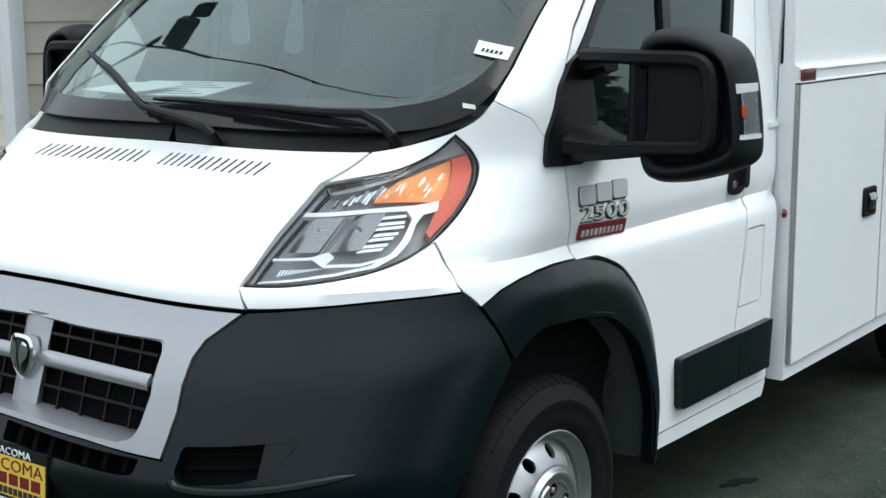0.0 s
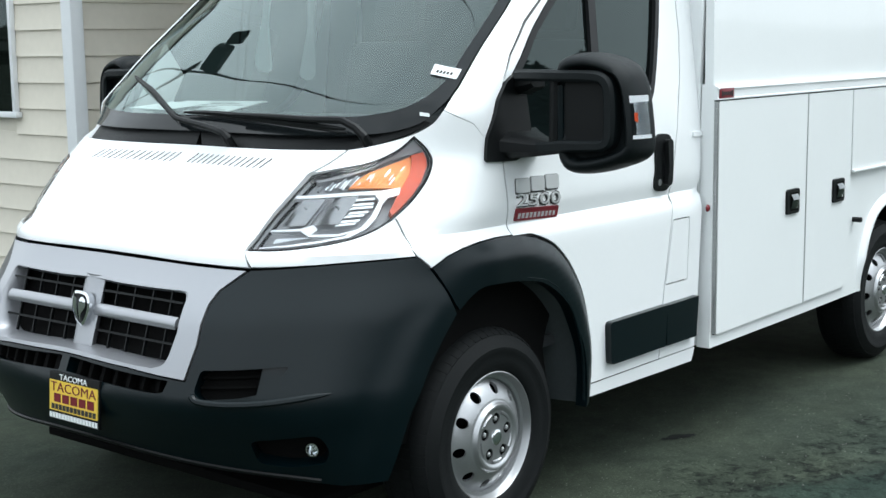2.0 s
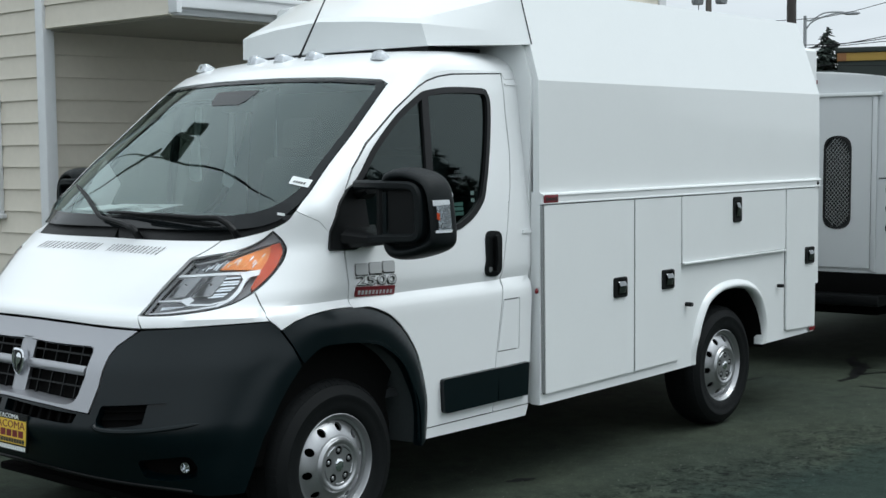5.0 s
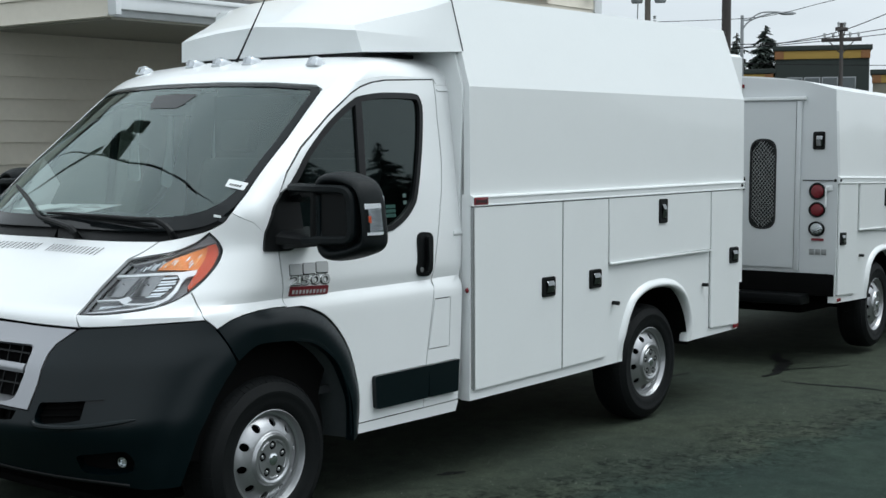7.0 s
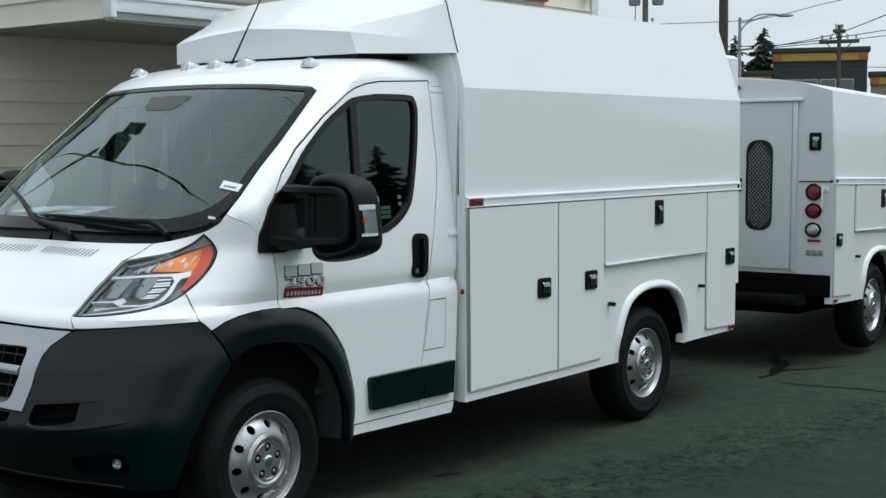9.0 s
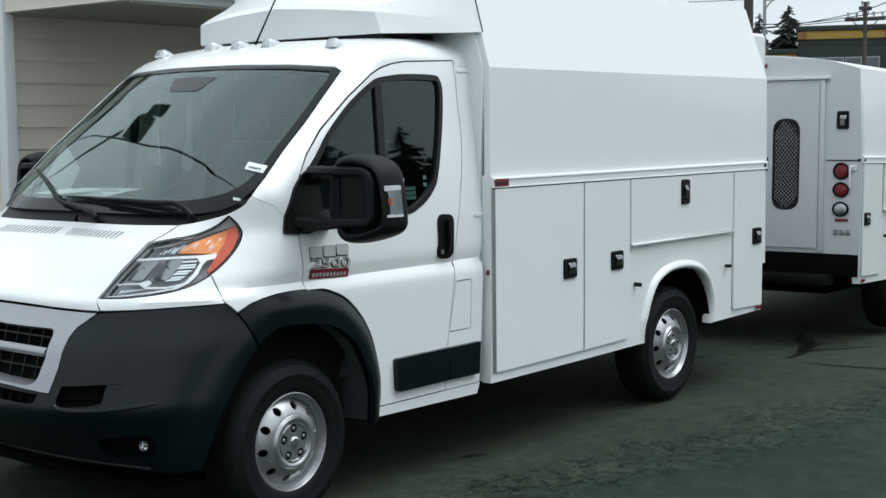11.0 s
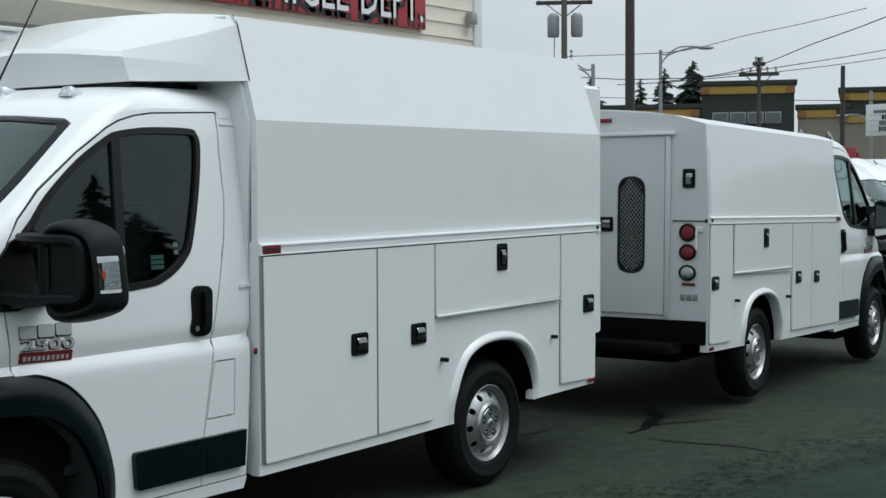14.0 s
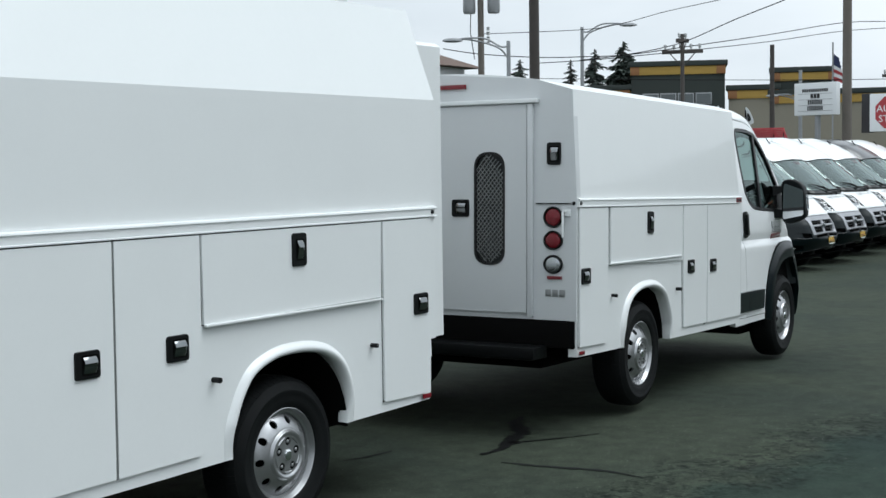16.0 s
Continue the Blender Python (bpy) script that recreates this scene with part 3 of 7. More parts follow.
def headlamp(van, s):
    """Clear lens over a dark bowl: two round reflectors, stepped chrome, bright strips, amber corner."""
    out = LAMP
    o = flip(Y(*out), s)
    root = part("headlamp", sheet(o, skin, (), -.002, .03, .03), LENS, van, "clear headlamp with amber corner and chrome strips")
    root.visible_shadow = False
    part("bowl", sheet(flip(Y(*shrink(out, .003)), s), skin, (), -.048, 0, .04), LAMPDARK, root)
    part("bezel", sheet(o, skin, [flip(Y(*shrink(out, .0035)), s)], -.003, .008, .03), SEAL, root)
    put = lambda pts, off, thick, m, name, label="": part(name, sheet(flip(Y(*pts), s), skin, (), off, thick, .02), m, root, label)
    put([(.585, 1.298), (.640, 1.312), (.734, 1.327), (.803, 1.360), (.848, 1.402), (.872, 1.372), (.848, 1.360), (.795, 1.346), (.745, 1.324), (.67, 1.304), (.60, 1.293)], -.020, .04, LAMPDARK, "top_trim")
    put([(.726, 1.266), (.732, 1.290), (.752, 1.316), (.800, 1.336), (.846, 1.352), (.862, 1.322), (.866, 1.285), (.862, 1.262)], -.022, .02, AMBER, "amber_lens", "amber reflector")
    put([(.846, 1.356), (.874, 1.366), (.891, 1.325), (.899, 1.275), (.896, 1.232), (.880, 1.176), (.868, 1.190), (.864, 1.24), (.862, 1.30)], -.010, .03, ORANGE, "orange_lens", "orange side reflector")
    # Upright flutes in the amber block and in the chrome beside it.
    rnd = random.Random(5)
    for k in range(30):
        y = .738 + .104 * rnd.random()
        top = float(np.interp(y, [.74, .80, .85], [1.300, 1.328, 1.340]))
        z = 1.270 + (top - 1.290) * rnd.random()
        h = .010 + .016 * rnd.random()
        put([(y, z), (y + .0040, z + .001), (y + .0045, min(top, z + h)), (y + .0008, min(top, z + h) - .002)], -.019, .004, PALEAMBER if k % 3 else LAMPCHROME, "amber_rib")
    for k in range(11):
        y = .618 + .0108 * k
        z0 = 1.266 + .003 * ((k * 7) % 4)
        top = float(np.interp(y, [.60, .68, .75], [1.276, 1.300, 1.318])) - .004 * ((k * 5) % 3)
        put([(y, z0), (y + .0070, z0), (y + .0085, top), (y + .0015, top - .002)], -.020 - .005 * (k % 3), .012, LAMPCHROME if k % 3 else LAMPGREY, "reflector_step")
    strips = ([(.570, 1.247), (.70, 1.250), (.82, 1.252), (.860, 1.260), (.868, 1.238), (.846, 1.230), (.842, 1.21), (.849, 1.174), (.843, 1.138), (.815, 1.114), (.75, 1.103), (.66, 1.096), (.588, 1.093), (.588, 1.0965), (.66, 1.1005), (.745, 1.108), (.802, 1.120), (.829, 1.144), (.835, 1.175), (.829, 1.222), (.810, 1.240), (.70, 1.240), (.572, 1.238)],
              [(.580, 1.145), (.668, 1.147), (.699, 1.157), (.721, 1.143), (.712, 1.128), (.783, 1.126), (.829, 1.140), (.831, 1.135), (.786, 1.119), (.711, 1.121), (.674, 1.140), (.582, 1.140)])
    for pts in strips:
        put(pts, -.010, .016, BRIGHT, "chrome_strip")
    # Two hollow upright reflectors set deep, with a round shield before each.
    for y0, y1 in ((.600, .672), (.690, .764)):
        def hollow(q, z, y0=y0, y1=y1):
            p = skin(q, z)
            k = min(1, max(0, (abs(p.y) - y0) / (y1 - y0)))
            return p + Vector((.85, -s * .4, -.1)) * (.018 + .022 * math.sin(math.pi * k))
        part("reflector", sheet(flip(Y((y0, 1.152), (y1, 1.154), (y1, 1.236), (y0 + .006, 1.234)), s), hollow, (), 0, 0, .010), LAMPDISH, root)
        c = skin(s * qy((y0 + y1) / 2, 1.195), 1.195) + Vector((.030, -s * .014, 0))
        part("shield", lathe([(0, .012), (.010, .010), (.014, 0), (.014, -.02)], Matrix.Translation(c) @ Vector((-1, s * .3, .1)).to_track_quat("Z", "Y").to_matrix().to_4x4(), 18), LAMPGREY, root)
    put([(.676, 1.150), (.683, 1.150), (.684, 1.236), (.674, 1.236)], -.030, .03, LAMPGREY, "divider")
    # Stepped chrome at the outer end.
    for k in range(7):
        z = 1.152 + .0120 * k
        a = .772 - .004 * abs(k - 3)
        put([(a, z), (.824 - .004 * abs(k - 4), z + .004), (.822 - .003 * abs(k - 4), z + .0105), (a + .004, z + .0075)], -.018 - .007 * (k % 2), .012, LAMPCHROME, "reflector_step")
    for k in range(16):
        y = .615 + .0075 * k
        put([(y, 1.108 + .0009 * k), (y + .0042, 1.1085 + .0009 * k), (y + .0042, 1.122), (y, 1.1215)], -.018, .006, LAMPCHROME, "led_cell")
    return root


def cab_door(van, s):
    outline = DOOR_FRONT + DOOR_REAR + [(.585, .44)] + [p for p in shift(FLARE_OUT[::-1], .012, .012) if p[1] > .45 and p[0] > .2]
    win = WINDOW
    root = part("door", sheet(flip(X(*outline), s), skin, [flip(X(*win), s)], 0, .02, .022), WHITE, van, "white front door, closed")
    part("door_seal", sheet(flip(X(*shrink(outline, -.008)), s), skin, [flip(X(*shrink(outline, .006)), s)], -.007, 0, .03), SEAL, root)
    part("window_frame", sheet(flip(X(*shrink(win, .003)), s), skin, [flip(X(*shrink(win, .030)), s)], .004, .03, .03), SEAL, root)
    part("window_pillar", sheet(flip(XL((.690, 2.02), (.738, 2.035), (.700, 1.36), (.652, 1.36)), s), skin, (), .002, .02, .05), SEAL, root)
    g = part("side_window", sheet(flip(X(*shrink(win, .02)), s), skin, (), -.012, 0, .06), SIDEGLASS, root, "tinted side window")
    g.visible_shadow = False
    if s < 0:
        for x, z, w, h, m in ((.86, 1.485, .075, .018, PAPER), (.86, 1.462, .075, .018, PAPER), (.86, 1.439, .075, .018, PAPER), (1.0, 1.535, .028, .02, PAPER), (1.0, 1.50, .028, .02, PAPER)):
            part("window_sticker", sheet(flip(X((x, z), (x + w, z), (x + w, z + h), (x, z + h)), s), skin, (), -.014, 0, .05), LABEL_GREEN if w > .05 else m, root)
    # Handle: a dark cup with a grip across it.
    hw = rounded([(1.052, 1.128), (1.182, 1.120), (1.202, 1.345), (1.072, 1.355)], .045)
    h = part("handle", sheet(flip(X(*hw), s), skin, (), .008, .01, .03), BLACK, root, "black door handle")
    gp = rounded([(1.112, 1.150), (1.152, 1.150), (1.167, 1.325), (1.127, 1.33)], .018)
    part("grip", sheet(flip(X(*gp), s), skin, (), .034, .02, .03), BLACK, h)
    part("keyhole", sheet(flip(X(*ring_pts(1.092, 1.16, .012, .012, 12)), s), skin, (), .012, .004, .01), HINGE, h)
    # A pressed crease below the handle runs along the door.
    return root


def badge(van, s):
    root = part("side_badge", sheet(flip(X(*rounded([(.135, 1.108), (.395, 1.095), (.395, 1.139), (.135, 1.152)], .004)), s), skin, (), .006, .006, .04), REDPLATE, van, "chrome and red lettered badge")
    surf = lambda u, v: skin(s * qx(u, v), v)
    dark = bmesh.new()
    for k in range(3):
        x = .135 + k * .088
        sheet(rounded([(x - .002, 1.199), (x + .081, 1.196), (x + .081, 1.253), (x - .002, 1.256)], .01), surf, (), .003, .003, .04, bm=dark)
    part("badge_shadow", dark, INK, root, kind="stuff")
    bm = bmesh.new()
    # The maker's name, as plain bars.
    for k in range(3):
        x = .135 + k * .088
        sheet(rounded([(x, 1.205), (x + .078, 1.202), (x + .078, 1.252), (x, 1.255)], .01), surf, (), .008, .008, .04, bm=bm)
    part("name_bar", bm, BADGECHROME, root, kind="stuff")
    bm = bmesh.new()
    for k in range(10):
        x = .150 + k * .0236
        sheet([(x, 1.117 - .05 * (x - .15)), (x + .013, 1.1165 - .05 * (x - .15)), (x + .013, 1.1345 - .05 * (x - .15)), (x, 1.135 - .05 * (x - .15))], surf, (), .008, .003, .04, bm=bm)
    part("name_bar", bm, BADGECHROME, root, kind="stuff")
    for du, dv in ((-.004, -.004), (.004, -.005), (.004, .003)):
        lettering("2500", .062, lambda p: skin(s * qx((.135 + du + p.x) if s < 0 else (.395 - du - p.x), 1.160 + dv + p.y - .05 * p.x), 1.160 + dv + p.y - .05 * p.x) + Vector((0, s * (.002 + p.z * .4), 0)), INK, root, 1.0, "badge_shadow", width=.26)
    lettering("2500", .062, lambda p: skin(s * qx((.135 + p.x) if s < 0 else (.395 - p.x), 1.160 + p.y - .05 * p.x), 1.160 + p.y - .05 * p.x) + Vector((0, s * (.004 + p.z), 0)), BADGECHROME, root, 1.0, width=.26)


def lettering(text, size, place, material, parent, stretch=1.0, name="lettering", depth=.004, align="LEFT", width=0):
    """Words in the built-in font, laid on a surface by place(point)."""
    cu = bpy.data.curves.new(name, "FONT")
    cu.body, cu.size, cu.extrude, cu.resolution_u, cu.align_x = text, size, depth, 2, align
    tmp = bpy.data.objects.new(name, cu)
    scene.collection.objects.link(tmp)
    bpy.context.view_layer.update()
    me = bpy.data.meshes.new_from_object(tmp.evaluated_get(bpy.context.evaluated_depsgraph_get()))
    bpy.data.objects.remove(tmp)
    if width:
        xs = [v.co.x for v in me.vertices]
        stretch = width / (max(xs) - min(xs))
    for v in me.vertices:
        v.co = place(Vector((v.co.x * stretch, v.co.y, v.co.z)))
    me.materials.clear()
    me.materials.append(material)
    me.name = name
    return link(name, me, parent)


def cab(van):
    """Everything of the van ahead of its body."""
    # Inner shell, so that joints are dark and the cabin is closed.
    bm = sheet([(-1.7, .42), (1.7, .42), (1.7, 1.02), (1.02, 1.02), (.86, 1.33), (-.86, 1.33), (-1.02, 1.02), (-1.7, 1.02)], skin, [], -.075, 0, .06)
    part("inner_shell", bm, VOID, van)
    for s in (-1, 1):
        part("door_lining", sheet(flip(XL((.64, .44), (1.07, .44), (1.34, 1.33), (.13, 1.33), (.12, 1.10), (.40, 1.05), (.57, .86)), s), skin, (), -.05, 0, .08), CABINDARK, van)
        part("rear_pillar_lining", sheet(flip(XL((1.24, 1.32), (1.44, 1.32), (1.46, 2.16), (1.24, 2.10)), s), skin, (), -.03, 0, .08), CABINDARK, van)
    # Bonnet.
    half = [(.592, 1.032), (.562, 1.081), (.549, 1.193), (.558, 1.307), (.652, 1.378), (.45, 1.376), (.2, 1.374)]
    edge = [(0, 1.044), (.2, 1.044), (.376, 1.040)]
    h = Y(*edge) + Y(*half)
    hood = part("bonnet", sheet(h + flip(h[::-1], -1)[:-1], skin, (), 0, .02, .022), WHITE, van, "white bonnet with two rows of air slots")
    for s in (-1, 1):
        for k in range(14):
            y = .030 + k * .0258
            slot = Y((y, 1.316), (y + .005, 1.316), (y + .032, 1.347), (y + .027, 1.347)) if s < 0 else Y((y + .027, 1.316), (y + .032, 1.316), (y + .005, 1.347), (y, 1.347))
            part("air_slot", sheet(flip(slot, s), skin, (), .0012, 0, .05), VOID, hood)
    # Windscreen with its black border, and the cowl.
    ws = [(0, 1.425), (.415, 1.426), *curve_through([(.70, 1.428), (.80, 1.438), (.872, 1.468), (.902, 1.52), (.907, 1.58)], 4), (.878, 1.83), (.836, 2.07), (.815, 2.092), (.599, 2.107), (.255, 2.117)]
    w = Y(*ws)
    full = w + flip(w[::-1], -1)[:-1]
    hole = Y((0, 1.478), (.45, 1.480), *curve_through([(.68, 1.487), (.79, 1.508), (.848, 1.555), (.870, 1.62)], 4), (.846, 1.83), (.810, 2.052), (.790, 2.080), (.57, 2.098), (.2, 2.108))
    hole = hole + flip(hole[::-1], -1)[:-1]
    glass = part("windscreen", sheet(full, skin, (), -.010, 0, .06), WSGLASS, van, "large raked windscreen with black border")
    glass.visible_shadow = False
    part("border", sheet(full, skin, [hole], -.006, .012, .04), FRIT, glass)
    part("sensor_patch", sheet(Y((0, 2.075), (.16, 2.07), (.13, 2.02), (.10, 2.0), (0, 2.0))[::1] + flip(Y((.10, 2.0), (.13, 2.02), (.16, 2.07)), -1), skin, (), -.008, 0, .05), FRIT, glass)
    part("price_label", sheet(flip(Y((.80, 1.655), (.888, 1.635), (.892, 1.603), (.808, 1.622)), -1), skin, (), -.004, .001, .03), PAPER, glass)
    bm = bmesh.new()
    for k in range(5):
        y = .822 + k * .011
        sheet(flip(Y((y, 1.634 - .2 * (y - .82)), (y + .007, 1.6325 - .2 * (y - .82)), (y + .007, 1.6245 - .2 * (y - .82)), (y, 1.626 - .2 * (y - .82))), -1), skin, (), -.002, 0, .05, bm=bm)
    part("print_bar", bm, INK, glass, kind="stuff")
    part("inspection_tag", sheet(flip(Y((.855, 1.498), (.882, 1.492), (.884, 1.480), (.858, 1.485)), -1), skin, (), -.003, .001, .03), PAPER, glass)
    c = Y((0, 1.384), (.3, 1.384), (.65, 1.388), (.74, 1.398), (.83, 1.425), (.89, 1.46), (.868, 1.47), (.80, 1.442), (.70, 1.433), (.4, 1.432))
    part("cowl", sheet(c + flip(c[::-1], -1)[:-1] + [(0, 1.432)], skin, (), -.022, .04, .035), BLACK, van)
    # Wipers: a pivot cap, a cranked arm and a blade lying on the glass.
    def on(y, z, d):
        return skin(math.copysign(qy(y, z), y) if abs(y) > 1e-6 else 0, z) + Vector((-.6, 0, .8)) * d

    for arm_line, blade_line in (([(-.640, 1.445), (-.518, 1.447), (-.38, 1.454), (-.196, 1.457)], [(.078, 1.472), (-.103, 1.471), (-.313, 1.458), (-.511, 1.442), (-.649, 1.429)]),
                                 ([(-.155, 1.402), (-.073, 1.416), (.038, 1.430), (.104, 1.445), (.231, 1.500), (.36, 1.541)], [(.604, 1.592), (.45, 1.561), (.314, 1.527), (.183, 1.483), (.097, 1.442)])):
        foot = (-.712, 1.404) if arm_line[0][0] < -.5 else (-.196, 1.388)
        elbow = (-.689, 1.422) if foot[0] < -.5 else (-.180, 1.396)
        pts = [on(*foot, -.02), on(*foot, .022), on(*elbow, .036)] + [on(y, z, .036) for y, z in curve_through(arm_line, 3)]
        n = len(pts) - 4
        arm = part("wiper", tube(pts, .010, 8, [.017, .016, .014, .013] + [.013 - .007 * k / n for k in range(n)]), BLACK, van, "black windscreen wiper")
        pts = [on(y, z, .018) for y, z in curve_through(blade_line, 3)]
        n = len(pts)
        part("blade", tube(pts, .008, 6, [.004] + [.004 + .008 * math.sin(math.pi * min(1, .15 + .85 * k / n)) for k in range(n - 2)] + [.004]), BLACK, arm)
        part("rubber", tube([p + Vector((.008, 0, -.012)) for p in pts], .003, 4), SEAL, arm)
    # Silver grille surround with four openings and their slats.
    g = [(.590, 1.020), (.533, .961), (.521, .923), (.528, .801), (.517, .696), (.308, .714)]
    go = Y((0, 1.032), (.3, 1.031)) + Y(*g)
    go = go + [(0, .722)] + flip(go[:0:-1], -1)
    mouth = [(0, .957), (.15, .953), *curve_through([(.40, .954), (.432, .950), (.444, .930)], 4), (.455, .835), *curve_through([(.447, .765), (.432, .735), (.392, .721)], 4), (.1, .733)]
    mo = Y(*mouth)
    mo = mo + [(0, .735)] + flip(mo[:0:-1], -1)
    grille = part("grille", sheet(go, skin, [mo], .004, .02, .03), SILVER, van, "silver grille surround with a cross over black mesh")
    # The cross and its mesh stand on a flat plane sunk into the surround.
    flat = lambda y, z, d=0: Vector((float(np.interp(z, [.737, .962], [-.94, -.873])) + d, y, z))
    rim = []
    for q, z in mo:
        p = skin(q, z) + Vector((-.004, 0, 0))
        e = flat(p.y * .955, .846 + (z - .846) * (.97 if z > .846 else .94), .012)
        rim.append((p, p.lerp(e, .12) + Vector((-.003, 0, 0)), p.lerp(e, .5), e + Vector((.03, 0, 0))))
    bm = bmesh.new()
    rows = [[bm.verts.new(v) for v in r] for r in rim]
    for a, b in zip(rows, rows[1:] + rows[:1]):
        for i in range(3):
            bm.faces.new((a[i], b[i], b[i + 1], a[i + 1]))
    part("inner_lip", bm, SILVER, grille)
    part("backing", sheet([(-.50, .70), (.50, .70), (.50, .98), (-.50, .98)], lambda y, z: flat(y, z, .075), (), 0, 0, .1), VOID, grille)
    for s in (-1, 1):
        for z in (.919, .791):
            bm = sheet(flip([(.045, z - .0035), (.46, z - .0035), (.46, z + .0035), (.045, z + .0035)], s), lambda y, z: flat(y, z, -.004), (), 0, .010, .1)
            part("slat", bm, BLACK, grille)
        for k in range(4):
            y = .12 + .092 * k
            for z0, z1 in ((.874, .962), (.738, .842)):
                part("slat", sheet(flip([(y - .0028, z0), (y + .0028, z0), (y + .0028, z1), (y - .0028, z1)], s), lambda y, z: flat(y, z, .0), (), 0, .010, .1), BLACK, grille)
        bar = lambda y, z: flat(y, z, -.004 - .016 * max(0, 1 - ((z - .856) / .0205) ** 2) ** .5)
        part("crossbar", sheet(flip([(.040, .8355), (.456, .8375), (.456, .8755), (.040, .8765)], s), bar, (), 0, .03, .007), SILVER, grille)
    post = lambda y, z: flat(y, z, -.002 - .014 * max(0, 1 - (y / .056) ** 2) ** .5)
    part("centre_bar", sheet([(-.050, .728), (.050, .728), (.055, .968), (-.055, .968)], post, (), 0, .03, .009), SILVER, grille)
    dome = lambda y, z: Vector((-.936 - .016 * max(0, 1 - (y / .055) ** 2 - ((z - .86) / .075) ** 2), y, z))
    shield = lambda k: [(y * k, .864 + (z - .864) * k) for y, z in (lambda h: h + [(-y, z) for y, z in h[-2:0:-1]])(curve_through([(0, .800), (.026, .822), (.043, .858), (.044, .893), (.030, .914), (0, .919)], 5))]
    emblem = part("emblem", sheet(shield(1), dome, [shield(.84)], .006, .035, .008), CHROME, grille, "chrome shield emblem")
    part("emblem_field", sheet(shield(.85), dome, (), .0, .02, .010), BLACK, emblem)
    for s in (-1, 1):
        part("emblem_shape", sheet(flip(curve_through([(.004, .822), (.012, .845), (.030, .866), (.031, .890), (.016, .900), (.006, .880)], 4, True), s), dome, (), .008, .008, .007), CHROME, emblem)
    # Dark bumper.
    b = Y((.603, 1.022), (.781, 1.030), (.91, 1.037)) + X((-.352, 1.040), (-.312, .998), (-.268, .93), (-.226, .845), (-.298, .769), (-.356, .695), (-.437, .564), (-.490, .40), (-.508, .340))
    b = b + Y((.88, .335), (.74, .365), (.5, .405), (.2, .432))
    inn = Y((.312, .710), (.523, .690), (.534, .801), (.527, .923), (.539, .961))
    bo = b + [(0, .438)] + flip(b[::-1], -1) + flip(inn[::-1], -1) + [(0, .718)] + inn
    slot = rounded([(.02, .712), (.465, .690), (.455, .652), (.42, .648), (.02, .664)], .008)
    hs = [Y(*slot), flip(Y(*slot), -1)]
    vents, fogs = [], []
    for s in (-1, 1):
        v = flip(Y(*rounded([(.562, .728), (.80, .738), (.765, .665), (.70, .648), (.585, .640), (.556, .66)], [.015, .01, .02, .02, .02, .02])), s)
        f = flip(Y(*rounded([(.70, .50), (.865, .515), (.880, .465), (.865, .415), (.78, .405), (.70, .42)], .02)), s)
        vents.append(v)
        fogs.append(f)
    rim = dense([(-.352, 1.040), (-.312, .998), (-.268, .93), (-.226, .845), (-.298, .769), (-.356, .695), (-.437, .564), (-.490, .40), (-.508, .340)], .02)

    def lipped(q, z):
        """The skin with a raised lip along the wheel arch."""
        p = skin(q, z)
        if p.x < -.72 or abs(p.y) < .7:
            return p
        t = min(1, max(0, (.165 - min(math.hypot(p.x - a, z - b) for a, b in rim)) / .11)) * min(1, max(0, (.98 - z) / .14))
        return p + Vector((-.4, math.copysign(1, q), 0)) * .014 * t * t * (3 - 2 * t)

    bumper = part("front_bumper", sheet(bo, lipped, hs + vents + fogs, 0, .05, .026), PLASTIC, van, "dark grey textured plastic front bumper")
    for s, v, f in zip((-1, 1), vents, fogs):
        part("vent_recess", sheet(v, skin, (), -.05, 0, .05), VOID, bumper)
        part("vent_cheek", sheet(flip(Y((.735, .742), (.818, .746), (.776, .658), (.735, .648)), s), skin, (), -.010, .04, .03), PLASTIC, bumper)
        for z in (.675, .705):
            part("vent_slat", sheet(flip(Y((.56, z), (.75, z + .004), (.75, z + .012), (.56, z + .008)), s), skin, (), -.035, .02, .05), UNDER, bumper)
        lip = [skin(s * qy(y, z), z) + Vector((-.001, s * .001, 0)) for y, z in curve_through([(.552, .655), (.575, .635), (.66, .628), (.78, .632), (.90, .650)], 4)]
        part("vent_lip", tube(lip, .012, 8, [.006] + [.011] * (len(lip) - 3) + [.008, .003]), PLASTIC, bumper)
        part("fog_recess", sheet(f, skin, (), -.05, 0, .05), UNDER, bumper)
        p = skin(s * qy(.842, .462), .462)
        m = Matrix.Translation(p + Vector((.02, -s * .012, 0))) @ Vector((-1, s * .35, 0)).to_track_quat("Z", "Y").to_matrix().to_4x4()
        fog = part("fog_lamp", lathe([(.0, -.02), (.013, -.015), (.020, .005), (.022, .012), (.019, .012), (.010, .0)], m, 24), CHROME, bumper, "round fog lamp")
        part("fog_lens", lathe([(.0, .02), (.011, .017), (.019, .010)], m, 24), LENS, fog)
    part("intake_backing", sheet(flip(Y((.5, .73), (.5, .63)), -1) + Y((.5, .63), (.5, .73)), skin, (), -.06, 0, .05), VOID, bumper)
    for k in range(15):
        y = -.42 + .06 * k
        q = math.copysign(qy(y, .68), y)
        part("intake_rib", sheet([(q - .004, .655), (q + .004, .655), (q + .004, .72), (q - .004, .72)], skin, (), -.02, .03, .05), UNDER, bumper)
    # Low unseen tray, added to keep the ground below the bumper in shadow.
    bm = box(-.80, -.74, .215, .45, .74, .25, .01)
    for v in bm.verts:
        v.co.x += .20 * (v.co.y / .74) ** 2 * (v.co.x < -.3)
    part("under_tray", bm, UNDER, bumper)
